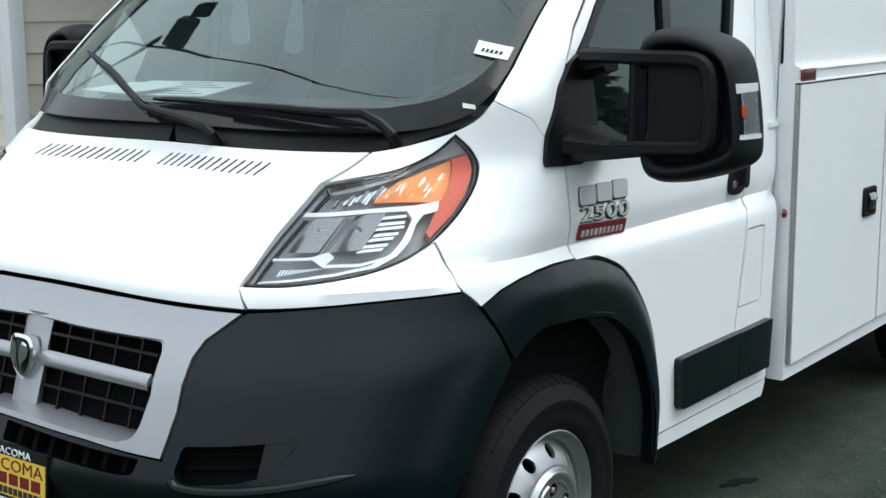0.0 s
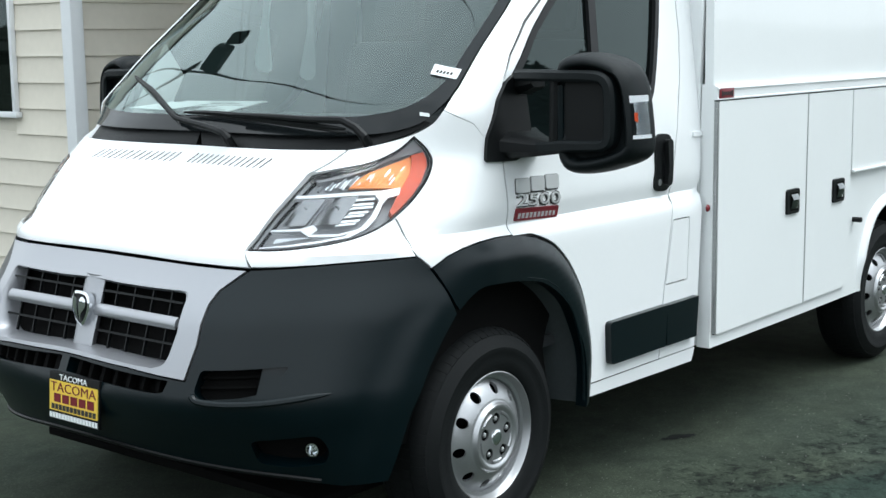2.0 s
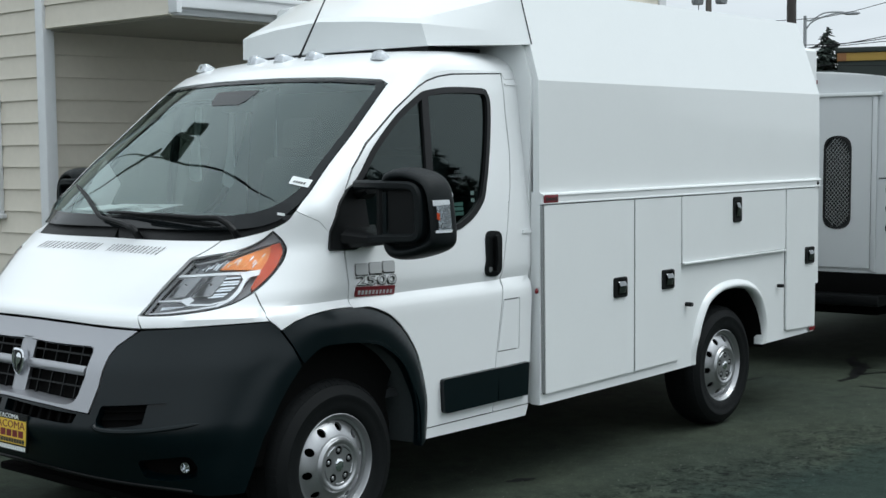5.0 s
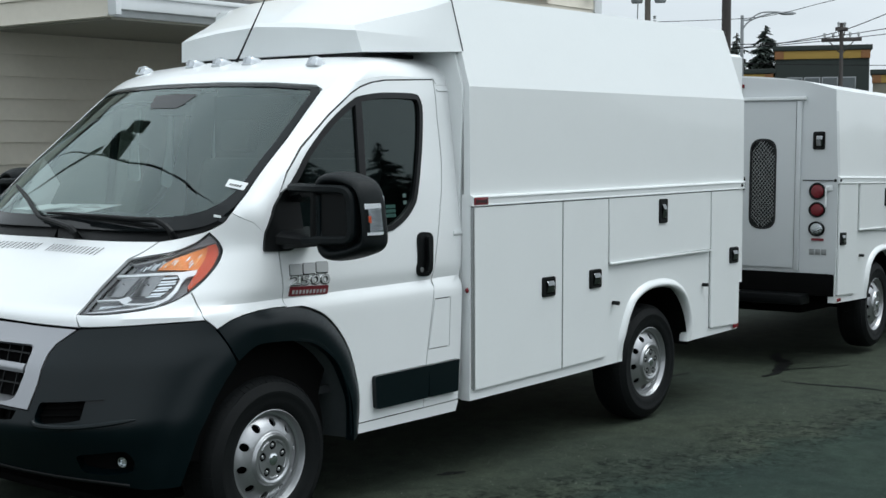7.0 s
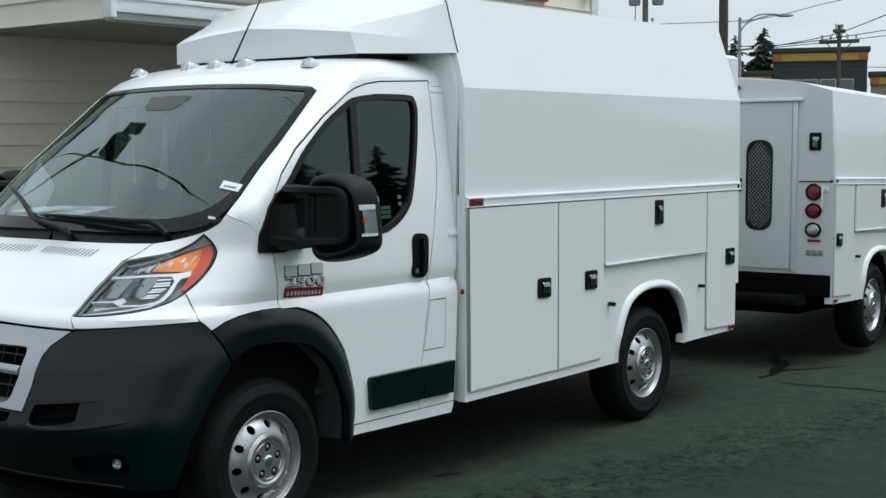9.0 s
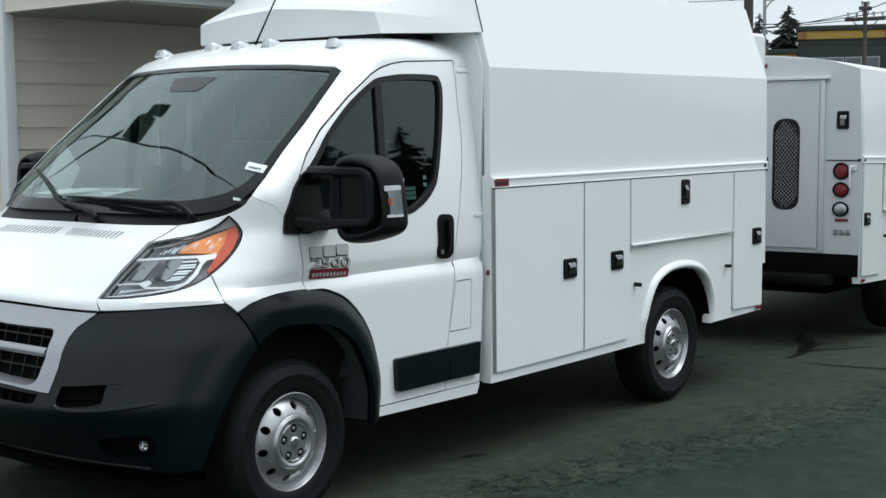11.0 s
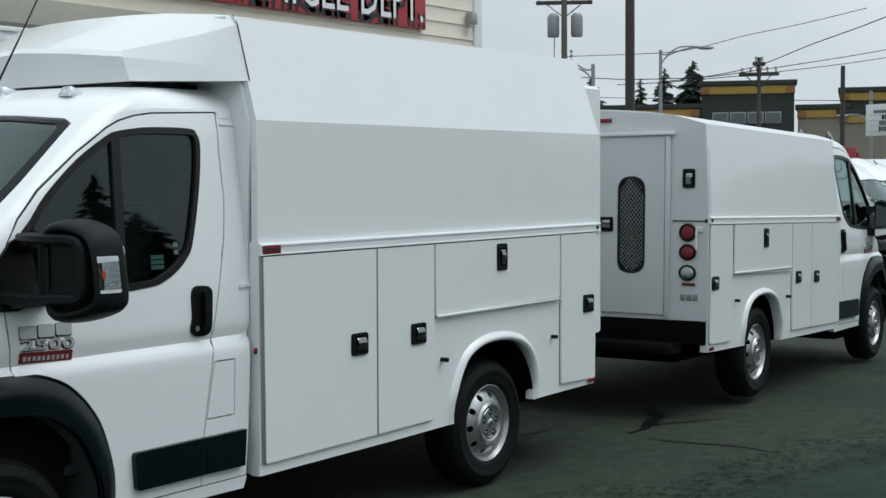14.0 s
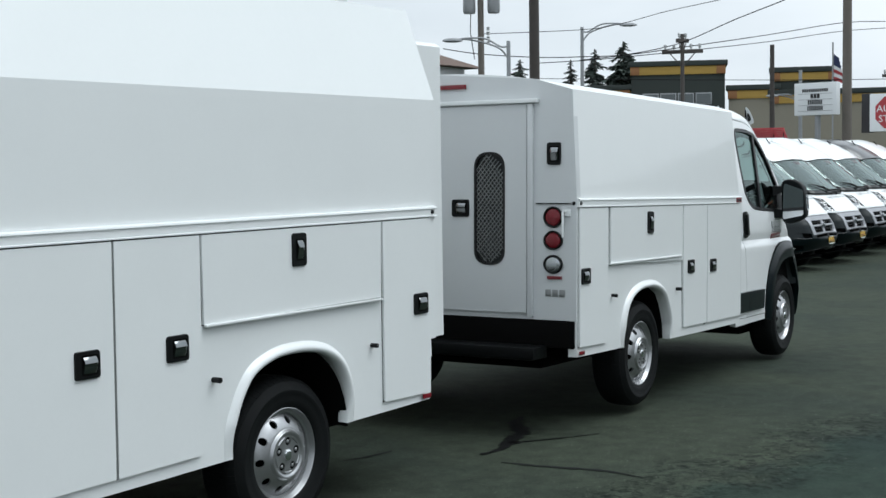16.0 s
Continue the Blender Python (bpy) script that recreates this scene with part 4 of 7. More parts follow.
    chin = [skin(math.copysign(qy(abs(y), z), y), z) + Vector((-.004, 0, .004)) for y, z in curve_through([(-.84, .352), (-.74, .372), (-.5, .402), (-.2, .432), (0, .438), (.2, .432), (.5, .402), (.74, .372), (.84, .352)], 5)]
    part("chin_lip", tube(chin, .008, 8), BLACK, bumper)
    # Number plate holder: a dealer's card in black, yellow and white.
    plate(van)
    # Fenders, lamp valances, pillars, doors, flares.
    for s in (-1, 1):
        headlamp(van, s)
        v = Y((.600, 1.033), LAMPGAP[0], *LAMPGAP[119:93:-1]) + X((-.360, 1.160), (-.354, 1.046)) + Y((.91, 1.043), (.781, 1.036))
        part("lamp_valance", sheet(flip(v, s), skin, (), 0, .02, .03), WHITE, van)
        f = X((-.348, 1.046), (-.354, 1.164)) + Y(*LAMPGAP[88:16:-1], *curve_through([(.660, 1.378), (.74, 1.390), (.835, 1.418), (.893, 1.457), (.915, 1.50)], 4))
        f = f + X((-.045, 1.452), (.0, 1.40), (.07, 1.316), (.082, 1.20), (.098, 1.067), (0, 1.069), (-.09, 1.065), (-.17, 1.055), (-.24, 1.036), (-.305, 1.004))
        part("fender", sheet(flip(f, s), skin, (), 0, .02, .024), WHITE, van, "white front fender")
        p = Y((.9155, 1.5025), (.914, 1.58), (.885, 1.83), (.842, 2.075)) + X((.68, 2.105), (.80, 2.13), (.945, 2.150), (1.50, 2.160), (1.5, 2.12), (1.36, 2.118)) + X((1.342, 2.15), (.944, 2.134), (.835, 2.119), (.745, 2.095), (.670, 2.062), (.498, 1.954), (.286, 1.797), (.170, 1.682), (.120, 1.606), (.092, 1.555), (.076, 1.43), (.0, 1.4015), (-.044, 1.4535))
        part("windscreen_pillar", sheet(flip(p, s), skin, (), 0, .02, .03), WHITE, van)
        r = X((1.341, 2.138), (1.331, 1.944), (1.334, 1.742), (1.310, 1.569), (1.261, 1.369), (1.210, 1.172), (1.184, 1.031), (1.126, .692), (1.102, .44), (1.39, .44), (1.408, .656), (1.424, 1.068), (1.455, 1.40), (1.480, 1.652), (1.505, 2.0), (1.50, 2.118), (1.36, 2.116))
        flap = rounded([(1.190, .995), (1.317, .995), (1.311, .741), (1.142, .742)], .006)
        rear = part("cab_rear_panel", sheet(flip(r, s), skin, [flip(XL(*shrink(flap, -.006)), s)] if s < 0 else [], 0, .02, .035), WHITE, van)
        if s < 0:
            part("flap_seal", sheet(flip(XL(*shrink(flap, -.012)), s), skin, (), -.012, 0, .05), SEAL, rear)
            part("fuel_flap", sheet(flip(XL(*flap), s), skin, (), 0, .01, .04), WHITE, rear)
        part("ledge", sheet(flip(X((1.375, 1.325), (1.446, 1.325), (1.448, 1.342), (1.378, 1.342)), s), skin, (), .009, .012, .02), WHITE, rear)
        part("pillar_seam", sheet(flip(X((1.352, 2.085), (1.49, 2.085), (1.49, 2.095), (1.352, 2.095)), s), skin, (), .006, .01, .05), WHITE, rear)
        k = X((.585, .433), (1.40, .433), (1.38, .375), (.58, .385))
        part("sill", sheet(flip(k, s), skin, (), -.004, .05, .04), WHITE, van, "white sill below the door")
        cab_door(van, s)
        fl = FLARE_OUT + FLARE_IN
        fo = [(a, b) for a, b in X(*fl)]
        brow = dense(FLARE_OUT, .012)

        def swell(q, z):
            """The flare stands proud and rounds over towards its outer edge."""
            p = skin(q, z)
            w = min(1, max(0, min(math.hypot(p.x - a, z - b) for a, b in brow) - .006) / .075)
            return p + Vector((0, s * (.006 + .032 * (1 - (1 - w) ** 2)) * min(1, max(0, (p.x + .30) / .26)), 0))

        flare = part("arch_flare", sheet(flip(fo, s), swell, (), .002, .045, .022), PLASTIC, van, "dark plastic wheel-arch flare")
        ridge = [skin(s * qx(x, z), z) + Vector((0, s * .036, 0)) for x, z in curve_through([(.13, .915), (.25, .887), (.36, .815), (.44, .70), (.487, .56), (.497, .40)], 4)]
        part("flare_ridge", tube(ridge, .005, 6), PLASTIC, flare)
        for a, b2 in (((.700, .493), (1.106, .493)), ((1.116, .493), (1.36, .491))):
            t = rounded([(a[0], a[1]), (b2[0], b2[1]), (b2[0] + .012, .662), (a[0] - (.012 if a[0] < 1 else 0), .660)], [.02 if a[0] < 1 else .004, .004, .004, .02 if a[0] < 1 else .004])
            part("side_moulding", sheet(flip(XL(*t), s), skin, (), .026, .03, .05), PLASTIC, van, "dark plastic side moulding")
        # Arch liner.
        bm = bmesh.new()
        n = 26
        rows = []
        for k in range(n):
            a = math.pi * .80 * k / (n - 1)
            c = 1 - .24 * min(1, max(0, (a - 1.9) / .8))
            rows.append([bm.verts.new(Vector((c * r * math.cos(a), s * y, .37 + c * r * 1.02 * math.sin(a)))) for y, r in ((.55, .47), (.66, .505), (.80, .525), (.93, .545), (1.018, .565))])
        for a, b3 in zip(rows, rows[1:]):
            for j in range(4):
                bm.faces.new((a[j], a[j + 1], b3[j + 1], b3[j]))
        part("arch_liner", bm, LINER, van)
        mirror_arm(van, s)
        badge(van, s)
        wheel(van, 0, s, 8.5)
        wheel(van, 3.465, s, 5 if s < 0 else 40)
    # Roof.
    ro = Y((0, 2.124), (.255, 2.123), (.599, 2.113), (.80, 2.098), (.8425, 2.0755)) + X((.68, 2.1055), (.80, 2.1305), (.945, 2.1505), (1.50, 2.1605), (1.50, 2.258), (1.0, 2.259)) + Y((.55, 2.259), (.3, 2.259))
    roof = part("roof", sheet(ro + [(0, 2.259)] + flip(ro[:0:-1], -1), skin, (), 0, .02, .03), WHITE, van, "white cab roof")
    top = lambda u, v: Vector((u, v, 2.2565 + .016 * max(0, 1 - (v / .75) ** 2) * min(1, max(0, (u - .84) / .3))))
    rim = [(skin(q, 2.257).x, skin(q, 2.257).y) for q in [-1.3 + .1 * k for k in range(27)]]
    part("roof_top", sheet([(1.53, -.76)] + rim + [(1.53, .76)], top, (), 0, .01, .08), WHITE, roof)
    for y in (-.66, -.22, 0, .22, .66):
        x = .675 + .05 * abs(y)
        z = 2.228 if abs(y) < .5 else 2.214
        lampm = pose(x - .05, y, z - .006, 0, -6 + 12 * (abs(y) > .5), 0)

        def wedge(k, lift):
            bm = bmesh.new()
            rows = []
            for u, hw, top in ((.0, .030, .012), (.012, .036, .046), (.028, .037, .054), (.070, .034, .040), (.110, .024, .016), (.125, .010, .004)):
                u, hw, top = .06 + (u - .06) * k, hw * k, max(.002, .84 * top * k)
                rows.append([bm.verts.new(lampm @ Vector((u, a * hw, b * top + lift))) for a, b in ((-1, 0), (-.92, .55), (-.62, .92), (0, 1), (.62, .92), (.92, .55), (1, 0))])
            for a, b in zip(rows, rows[1:]):
                for i in range(6):
                    bm.faces.new((a[i], a[i + 1], b[i + 1], b[i]))
            bm.faces.new(rows[0])
            bm.faces.new(rows[-1][::-1])
            return bm

        lp = part("roof_lamp", wedge(1, 0), LENS, van, "clear wedge-shaped cab marker lamp on the roof")
        part("lamp_base", box(.0, -.036, -.006, .122, .036, .006, .004, lampm), BRIGHT, lp)
        part("lamp_core", wedge(.7, .006), BRIGHT, lp)
    part("aerial", tube([(.79, .012, 2.25), (.802, .008, 2.275), (.92, -.056, 2.557), (1.11, -.16, 3.02)], .004, 6, [.012, .006, .004, .003]), BLACK, van, "thin black whip aerial")
    # Cabin: floor, dash, wheel, seats, rear wall.
    part("cabin_floor", box(-.2, -.93, .60, 1.40, .93, .64), CABINDARK, van)
    part("cabin_wall", box(1.38, -.84, .64, 1.41, .84, 2.10), CABIN, van)
    part("headliner", box(.80, -.74, 2.16, 1.42, .74, 2.18), CABIN, van)
    bm = bmesh.new()
    add_prism(bm, [(-.24, 1.20), (-.25, 1.42), (-.10, 1.468), (.12, 1.462), (.22, 1.34), (.16, 1.02), (.0, .95)], lambda x, z: Vector((x + .18 * (x < -.05), -.80, z)), lambda x, z: Vector((x, 0, z)))
    add_prism(bm, [(-.24, 1.20), (-.25, 1.42), (-.10, 1.468), (.12, 1.462), (.22, 1.34), (.16, 1.02), (.0, .95)], lambda x, z: Vector((x, 0, z)), lambda x, z: Vector((x + .18 * (x < -.05), .80, z)))
    dash = part("dashboard", bm, CABINDARK, van)
    part("paper", box(-.15, -.20, 0, .15, .20, .003, 0, pose(.04, .47, 1.480, 0, -5, 14)), PAPER, dash, "printed sheets lying on the dash")
    part("paper", box(-.10, -.15, 0, .10, .15, .003, 0, pose(-.06, .58, 1.4835, 0, -5, -12)), PAPER, dash)
    bm = bmesh.new()
    for k in range(6):
        add_box(bm, -.12 + .045 * k, -.17 + .05 * (k % 3), .0032, -.112 + .045 * k, .02 + .03 * (k % 2), .0042, 0, pose(.04, .47, 1.480, 0, -5, 14))
    part("print_bar", bm, INK, dash, kind="stuff")
    part("side_sheet", sheet([(-.10, 1.42), (.10, 1.42), (.20, 1.60), (.10, 1.74)], lambda u, v: Vector((u, .80 - .06 * (v - 1.4), v)), (), 0, .002, .1), PAPER, dash)
    # A pale upright strip towards the far side of the cabin.
    part("pillar_trim", sheet(curve_through([(.765, 1.58), (.865, 1.575), (.842, 1.68), (.808, 1.80), (.795, 1.97), (.755, 1.97), (.768, 1.80)], 4, True), lambda u, v: Vector((.97 + .6 * (u - .8) ** 2, u, v)), (), 0, .012, .04), PAPER, van, "pale upright strip inside the cab")
    for y in (-.42, .42):
        seat = part("seat", box(.55, y - .25, .95, 1.02, y + .25, 1.12, .05), CABIN, van, "grey cloth front seat")
        part("seat_back", box(-.07, -.24, 0, .07, .24, .66, .05, pose(1.03, y, 1.08, 0, 12, 0)), CABIN, seat)
        part("headrest", box(-.05, -.13, 0, .05, .13, .19, .045, pose(1.17, y, 1.76, 0, 10, 0)), CABIN, seat)
    m = pose(.36, -.42, 1.36, 0, -55, 0)
    sw = part("steering_wheel", lathe([(.19 + .016 * math.cos(a), .016 * math.sin(a)) for a in (2 * math.pi * k / 8 for k in range(8))], m, 36, True), CABINDARK, van)
    part("spoke", box(-.18, -.03, -.012, .18, .03, .012, .01, m), CABINDARK, sw)
    part("column", tube([(.34, -.42, 1.35), (.08, -.42, 1.20)], .04, 10), CABINDARK, sw)
    part("room_mirror", box(-.015, -.12, -.035, .015, .12, .035, .012, pose(.36, 0, 1.99, 0, 15, 0)), CABINDARK, van)
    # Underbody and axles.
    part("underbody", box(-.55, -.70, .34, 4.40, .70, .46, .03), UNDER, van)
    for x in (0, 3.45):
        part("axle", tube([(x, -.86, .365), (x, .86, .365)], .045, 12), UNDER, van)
    part("engine_block", box(-.70, -.45, .45, .1, .45, .95, .05), VOID, van)


def plate(van):
    x = NOSE(.57) - .012
    rootm = pose(x + .006, -.083, .580, 0, 4, 0) @ Matrix.Diagonal((1, .9, .90, 1))
    root = part("dealer_plate", box(-.006, -.15, -.090, .006, .15, .090, .003, rootm), BLACK, van, "dealer plate in black, yellow and red")
    part("yellow_field", box(-.0085, -.144, -.055, -.006, .144, .058, 0, rootm), PLATEYELLOW, root)
    put = lambda p: rootm @ Vector((-.0088 - p.z, -p.x, p.y))
    lettering("TACOMA", .030, lambda p: put(p + Vector((0, .063, 0))), PAPER, root, 1.3, depth=.001, align="CENTER")
    lettering("TACOMA", .050, lambda p: put(p + Vector((0, .018, 0))), REDPLATE, root, 1.28, depth=.001, align="CENTER")
    # Makers' names as plain bars.
    for z0, z1, w, n, m in ((-.022, .010, .125, 5, REDPLATE), (-.050, -.030, .135, 12, INK), (-.083, -.063, .145, 16, PAPER)):
        bm = bmesh.new()
        for k in range(n):
            a = -w + 2 * w * k / n
            add_box(bm, -.0096, a, z0, -.0086, a + 1.6 * w / n, z1, 0, rootm)
        part("name_bar", bm, m, root, kind="stuff")


LAMPDARK = mat("dark_lamp_bowl", (0.30, 0.305, 0.315), 0.40, metal=0.1, grain=0.1, scale=30)
LAMPDISH = mat("smoked_lamp_dish", (0.26, 0.265, 0.27), 0.25, metal=0.9)
LAMPCHROME = mat("bright_lamp_reflector", (0.74, 0.77, 0.79), 0.12, metal=1.0)
LABEL_GREEN = mat("pale_green_label", (0.35, 0.52, 0.48), 0.6)
PLATEYELLOW = mat("yellow_plate", (0.75, 0.52, 0.06), 0.5, grain=0.05, stain=0.05)
BRIGHT = mat("bright_lamp_strip", (0.82, 0.84, 0.86), 0.35, metal=0.3)
BADGECHROME = mat("badge_chrome", (0.84, 0.85, 0.86), 0.24, metal=0.55)
LAMPGREY = mat("grey_lamp_bowl", (0.26, 0.27, 0.28), 0.3, metal=0.7)
PALEAMBER = mat("pale_amber", (0.88, 0.42, 0.14), 0.3, metal=0.3)


# ---- the service body behind the cab ----
ARCH = [(3.007, .437), (3.012, .56), (3.035, .65), (3.085, .75), (3.16, .835), (3.28, .885), (3.42, .903), (3.58, .898), (3.72, .865), (3.82, .80), (3.875, .71), (3.895, .60), (3.886, .462)]


def paddle_latch(parent, place, w=.132, h=.115, upright=False):
    """A recessed black latch with a bright paddle; place(u, v, out) gives points on the panel."""
    hw, hh = (.052, .080) if upright else (w / 2, h / 2)
    bm = bmesh.new()
    add_prism(bm, rounded([(-hw, -hh), (hw, -hh), (hw, hh), (-hw, hh)], .016), lambda u, v: place(u, v, 0), lambda u, v: place(u * .96, v * .97, .010))
    root = part("latch", bm, BLACK, parent, "black recessed latch with bright paddle")
    # A domed bright paddle in a dark well.
    a, b, u0 = (hw * .40, hh * .55, 0) if upright else (hw * .52, hh * .58, hw * .12)
    bm = bmesh.new()
    add_prism(bm, rounded([(u0 - a - .008, -b - .008), (u0 + a + .008, -b - .008), (u0 + a + .008, b + .008), (u0 - a - .008, b + .008)], .010), lambda u, v: place(u, v, .0096), lambda u, v: place(u, v, .0112))
    part("well", bm, VOID, root)
    bm, rows = bmesh.new(), []
    for k in range(9):
        v = -b + 2 * b * k / 8
        h = .013 + .013 * (1 - (v / b) ** 2) * (.55 + .45 * (v > 0))
        rows.append([bm.verts.new(place(u0 + u, v, w)) for u, w in ((-a, .0105), (-a, h - .003), (-a * .8, h), (a * .8, h), (a, h - .003), (a, .0105))])
    for r0, r1 in zip(rows, rows[1:]):
        for k in range(5):
            bm.faces.new((r0[k], r0[k + 1], r1[k + 1], r1[k]))
    part("paddle", bm, LATCHMETAL, root, "bright metal paddle")
    return root


def service_body(van, high):
    """The white compartment body; high: with the tall sloped roof and the wind cap over the cab."""
    W0 = 1.066
    for s in (-1, 1):
        lower = lambda u, v: Vector((u, s * W0, v))
        drop = .034 if high else .056
        arch = [(x + (.014 if x < 3.3 else 0) + (0 if high else .010), z - drop * min(1, max(0, (z - .45) / .2))) for x, z in ARCH]
        out = [(1.437, .425), (2.4, .43)] + arch + ([(4.632, .468), (4.632, .80), (4.698, .80), (4.698, 1.536)] if high else [(4.655, .468), (4.655, 1.536)]) + [(1.4505, 1.536)]
        side = part("side_panel", sheet(out, lower, (), 0, .06, .12), BOXWHITE, van, "white body side with locker doors")
        # The pressed lip round the wheel opening: a soft roll that fades into the panel.
        bm, rows = bmesh.new(), []
        line = curve_through(arch, 4)
        for i, (x, z) in enumerate(line):
            a, b = line[max(i - 1, 0)], line[min(i + 1, len(line) - 1)]
            nx, nz = -(b[1] - a[1]), b[0] - a[0]
            k = math.hypot(nx, nz)
            nx, nz = nx / k, nz / k
            e = min(1, max(0, (z - .455) / .14))
            nz = max(nz, 0) if z < .5 else nz
            rows.append([bm.verts.new(Vector((x + nx * o, s * (W0 + d), z + nz * o))) for o, d in ((-.004, -.05), (-.006, .002), (.0, .003 + .015 * e), (.010, .003 + .023 * e), (.022, .003 + .023 * e), (.036, .002 + .014 * e), (.048, .001 + .003 * e), (.052, -.004))])
        for a, b in zip(rows, rows[1:]):
            for k in range(7):
                bm.faces.new((a[k], a[k + 1], b[k + 1], b[k]))
        part("arch_lip", bm, BOXWHITE, side, angle=70)
        doors = (([(1.468, .482), (2.311, .490), (2.318, 1.466), (1.466, 1.466)], (2.17, .982), False),
                 ([(2.326, .490), (2.815, .496), (2.829, 1.056), (2.829, 1.466), (2.331, 1.466)], (2.676, .987), False),
                 ([(2.847, 1.068), (4.172, 1.074), (4.178, 1.466), (2.843, 1.466)], (3.507, 1.362), True),
                 ([(4.196, .520), (4.622, .508), (4.628, .80), (4.640, .81), (4.640, 1.466), (4.196, 1.466)], (4.532, 1.006), False))
        if not high:
            doors = (([(1.462, .488), (2.272, .495), (2.276, 1.466), (1.462, 1.466)], (2.152, .947), False),
                     ([(2.288, .497), (2.785, .503), (2.800, 1.03), (2.800, 1.466), (2.290, 1.466)], (2.649, .962), False),
                     ([(2.822, 1.026), (4.150, 1.052), (4.156, 1.466), (2.820, 1.466)], (3.469, 1.351), True),
                     ([(4.208, .522), (4.640, .532), (4.640, 1.466), (4.206, 1.466)], (4.560, .995), False))
        for o, (lx, lz), up in doors:
            d = part("locker_door", sheet(rounded(o, .006), lower, (), .016, .016, .2), BOXWHITE, side, "white locker door, closed")
            bm = bmesh.new()
            a = shrink(o, -.0035)
            sheet(a, lower, [o], .002, .004, .2, bm=bm)
            part("door_gap", bm, SEAL, d)
            paddle_latch(d, lambda u, v, w, lx=lx, lz=lz: Vector((lx + u, s * (W0 + .016 + w), lz + v)), upright=up)
        # Piano hinges.
        for x in (1.458, 2.322):
            bm = bmesh.new()
            for k in range(33):
                z = .487 + k * .0297
                add_box(bm, x - .006, s * (W0 + .006) - .008, z, x + .006, s * (W0 + .006) + .008, z + .0287)
            part("piano_hinge", bm, HINGE, side, kind="stuff")
        part("drip_lip", box(2.85, s * (W0 + .020) - .008, 1.058, 4.176, s * (W0 + .020) + .008, 1.070, .003), BOXWHITE, side)
        bm = tube([(2.912, s * (W0), .817 - .018 * (not high)), (2.912, s * (W0 + .045), .817 - .018 * (not high))], .013, 10)
        part("door_stop", bm, BLACK, side)
        part("door_stop", tube([(4.10, s * W0, .829), (4.10, s * (W0 + .04), .829)], .012, 10), BLACK, side)
        # Belt rail with end bolts, and a small badge.
        bm = bmesh.new()
        prof = [(0, 1.472), (.024, 1.473), (.024, 1.478), (.018, 1.480), (.018, 1.514), (.024, 1.517), (.022, 1.525), (0, 1.532)]
        ends = []
        for x in (1.448, 4.705 if high else 4.655):
            ends.append([bm.verts.new(Vector((x, s * (W0 - .004 + d), z))) for d, z in prof])
        for k in range(len(prof) - 1):
            bm.faces.new((ends[0][k], ends[0][k + 1], ends[1][k + 1], ends[1][k]))
        bm.faces.new(ends[0])
        bm.faces.new(ends[1])
        part("belt_rail", bm, BOXWHITE, side, angle=50)
        part("rail_bolt", lathe([(0, .01), (.010, .008), (.013, 0)], pose(4.66 if high else 4.63, s * (W0 + .014), 1.498, -90 * s), 12), BLACK, side)
        plate_m = box(1.462, s * (W0 + .017) - .003, 1.476, 1.585, s * (W0 + .017) + .003, 1.520, .002)
        pl = part("maker_badge", plate_m, REDPLATE, side, "small red and black badge")
        bm = bmesh.new()
        for k in range(6):
            add_box(bm, 1.475 + .017 * k, s * (W0 + .0205) - .001, 1.490 - .004 * (k in (0, 5)), 1.487 + .017 * k, s * (W0 + .0205) + .001, 1.505 + .004 * (k in (0, 5)))
        part("name_bar", bm, INK, pl, kind="stuff")
        part("marker_lamp", lathe([(0, .012), (.012, .010), (.016, 0)], pose(1.443, s * 1.045, 1.022, -90 * s), 14), RED, side, "small red marker lamp")
        part("rear_marker", box(4.545 if high else 4.57, s * (W0 + .016) - .004, .480, 4.622 if high else 4.648, s * (W0 + .016) + .004, .506, .003), RED, side)
        # Upper wall and roof slope.
        xe = 4.73 if high else 4.655
        if high:
            zc, yc, zt, yt, xc, xt = 2.11, 1.055, 2.606, .905, (1.458, 4.73), (1.472, 4.69)
        else:
            zc, yc, zt, yt, xc, xt = 2.177, 1.035, 2.252, .770, (1.59, 4.655), (1.62, 4.652)
        up = lambda u, v: Vector(((1.452 + (xc[0] - 1.452) * v) * (1 - u) + (xe + (xc[1] - xe) * v) * u, s * (W0 - .006 + (yc - W0 + .006) * v), 1.53 + (zc - 1.53) * v))
        part("upper_wall", sheet([(0, 0), (1, 0), (1, 1), (0, 1)], up, (), 0, .04, .25), BOXWHITE, van, "plain white upper body wall")
        sl = lambda u, v: Vector(((xc[0] + (xt[0] - xc[0]) * v) * (1 - u) + (xc[1] + (xt[1] - xc[1]) * v) * u, s * (yc + (yt - yc) * v), zc + (zt - zc) * v))
        part("roof_slope", sheet([(0, 0), (1, 0), (1, 1), (0, 1)], sl, (), 0, .04, .25), BOXWHITE, van)
    rf = lambda u, v: Vector((xt[0] + (xt[1] - xt[0]) * u, v, zt + .06 * (1 - (v / yt) ** 2)))
    part("roof_sheet", sheet([(0, -yt), (1, -yt), (1, yt), (0, yt)], rf, (), 0, .04, .2), BOXWHITE, van)
    # Front bulkhead, floor and rear frame.
    bm = bmesh.new()
    o = [(-W0 + .063, .43), (W0 - .063, .43), (W0 - .063, 1.53), (yc - .036, zc), (yt - .034, zt), (-yt + .034, zt), (-yc + .036, zc), (-W0 + .063, 1.53)]
    fx = lambda z: 1.44 + max(0, (z - (2.1 if high else 1.0))) * (.02 if high else .09)
    add_prism(bm, o, lambda y, z: Vector((fx(z), y, z)), lambda y, z: Vector((fx(z) + .03, y, z)))
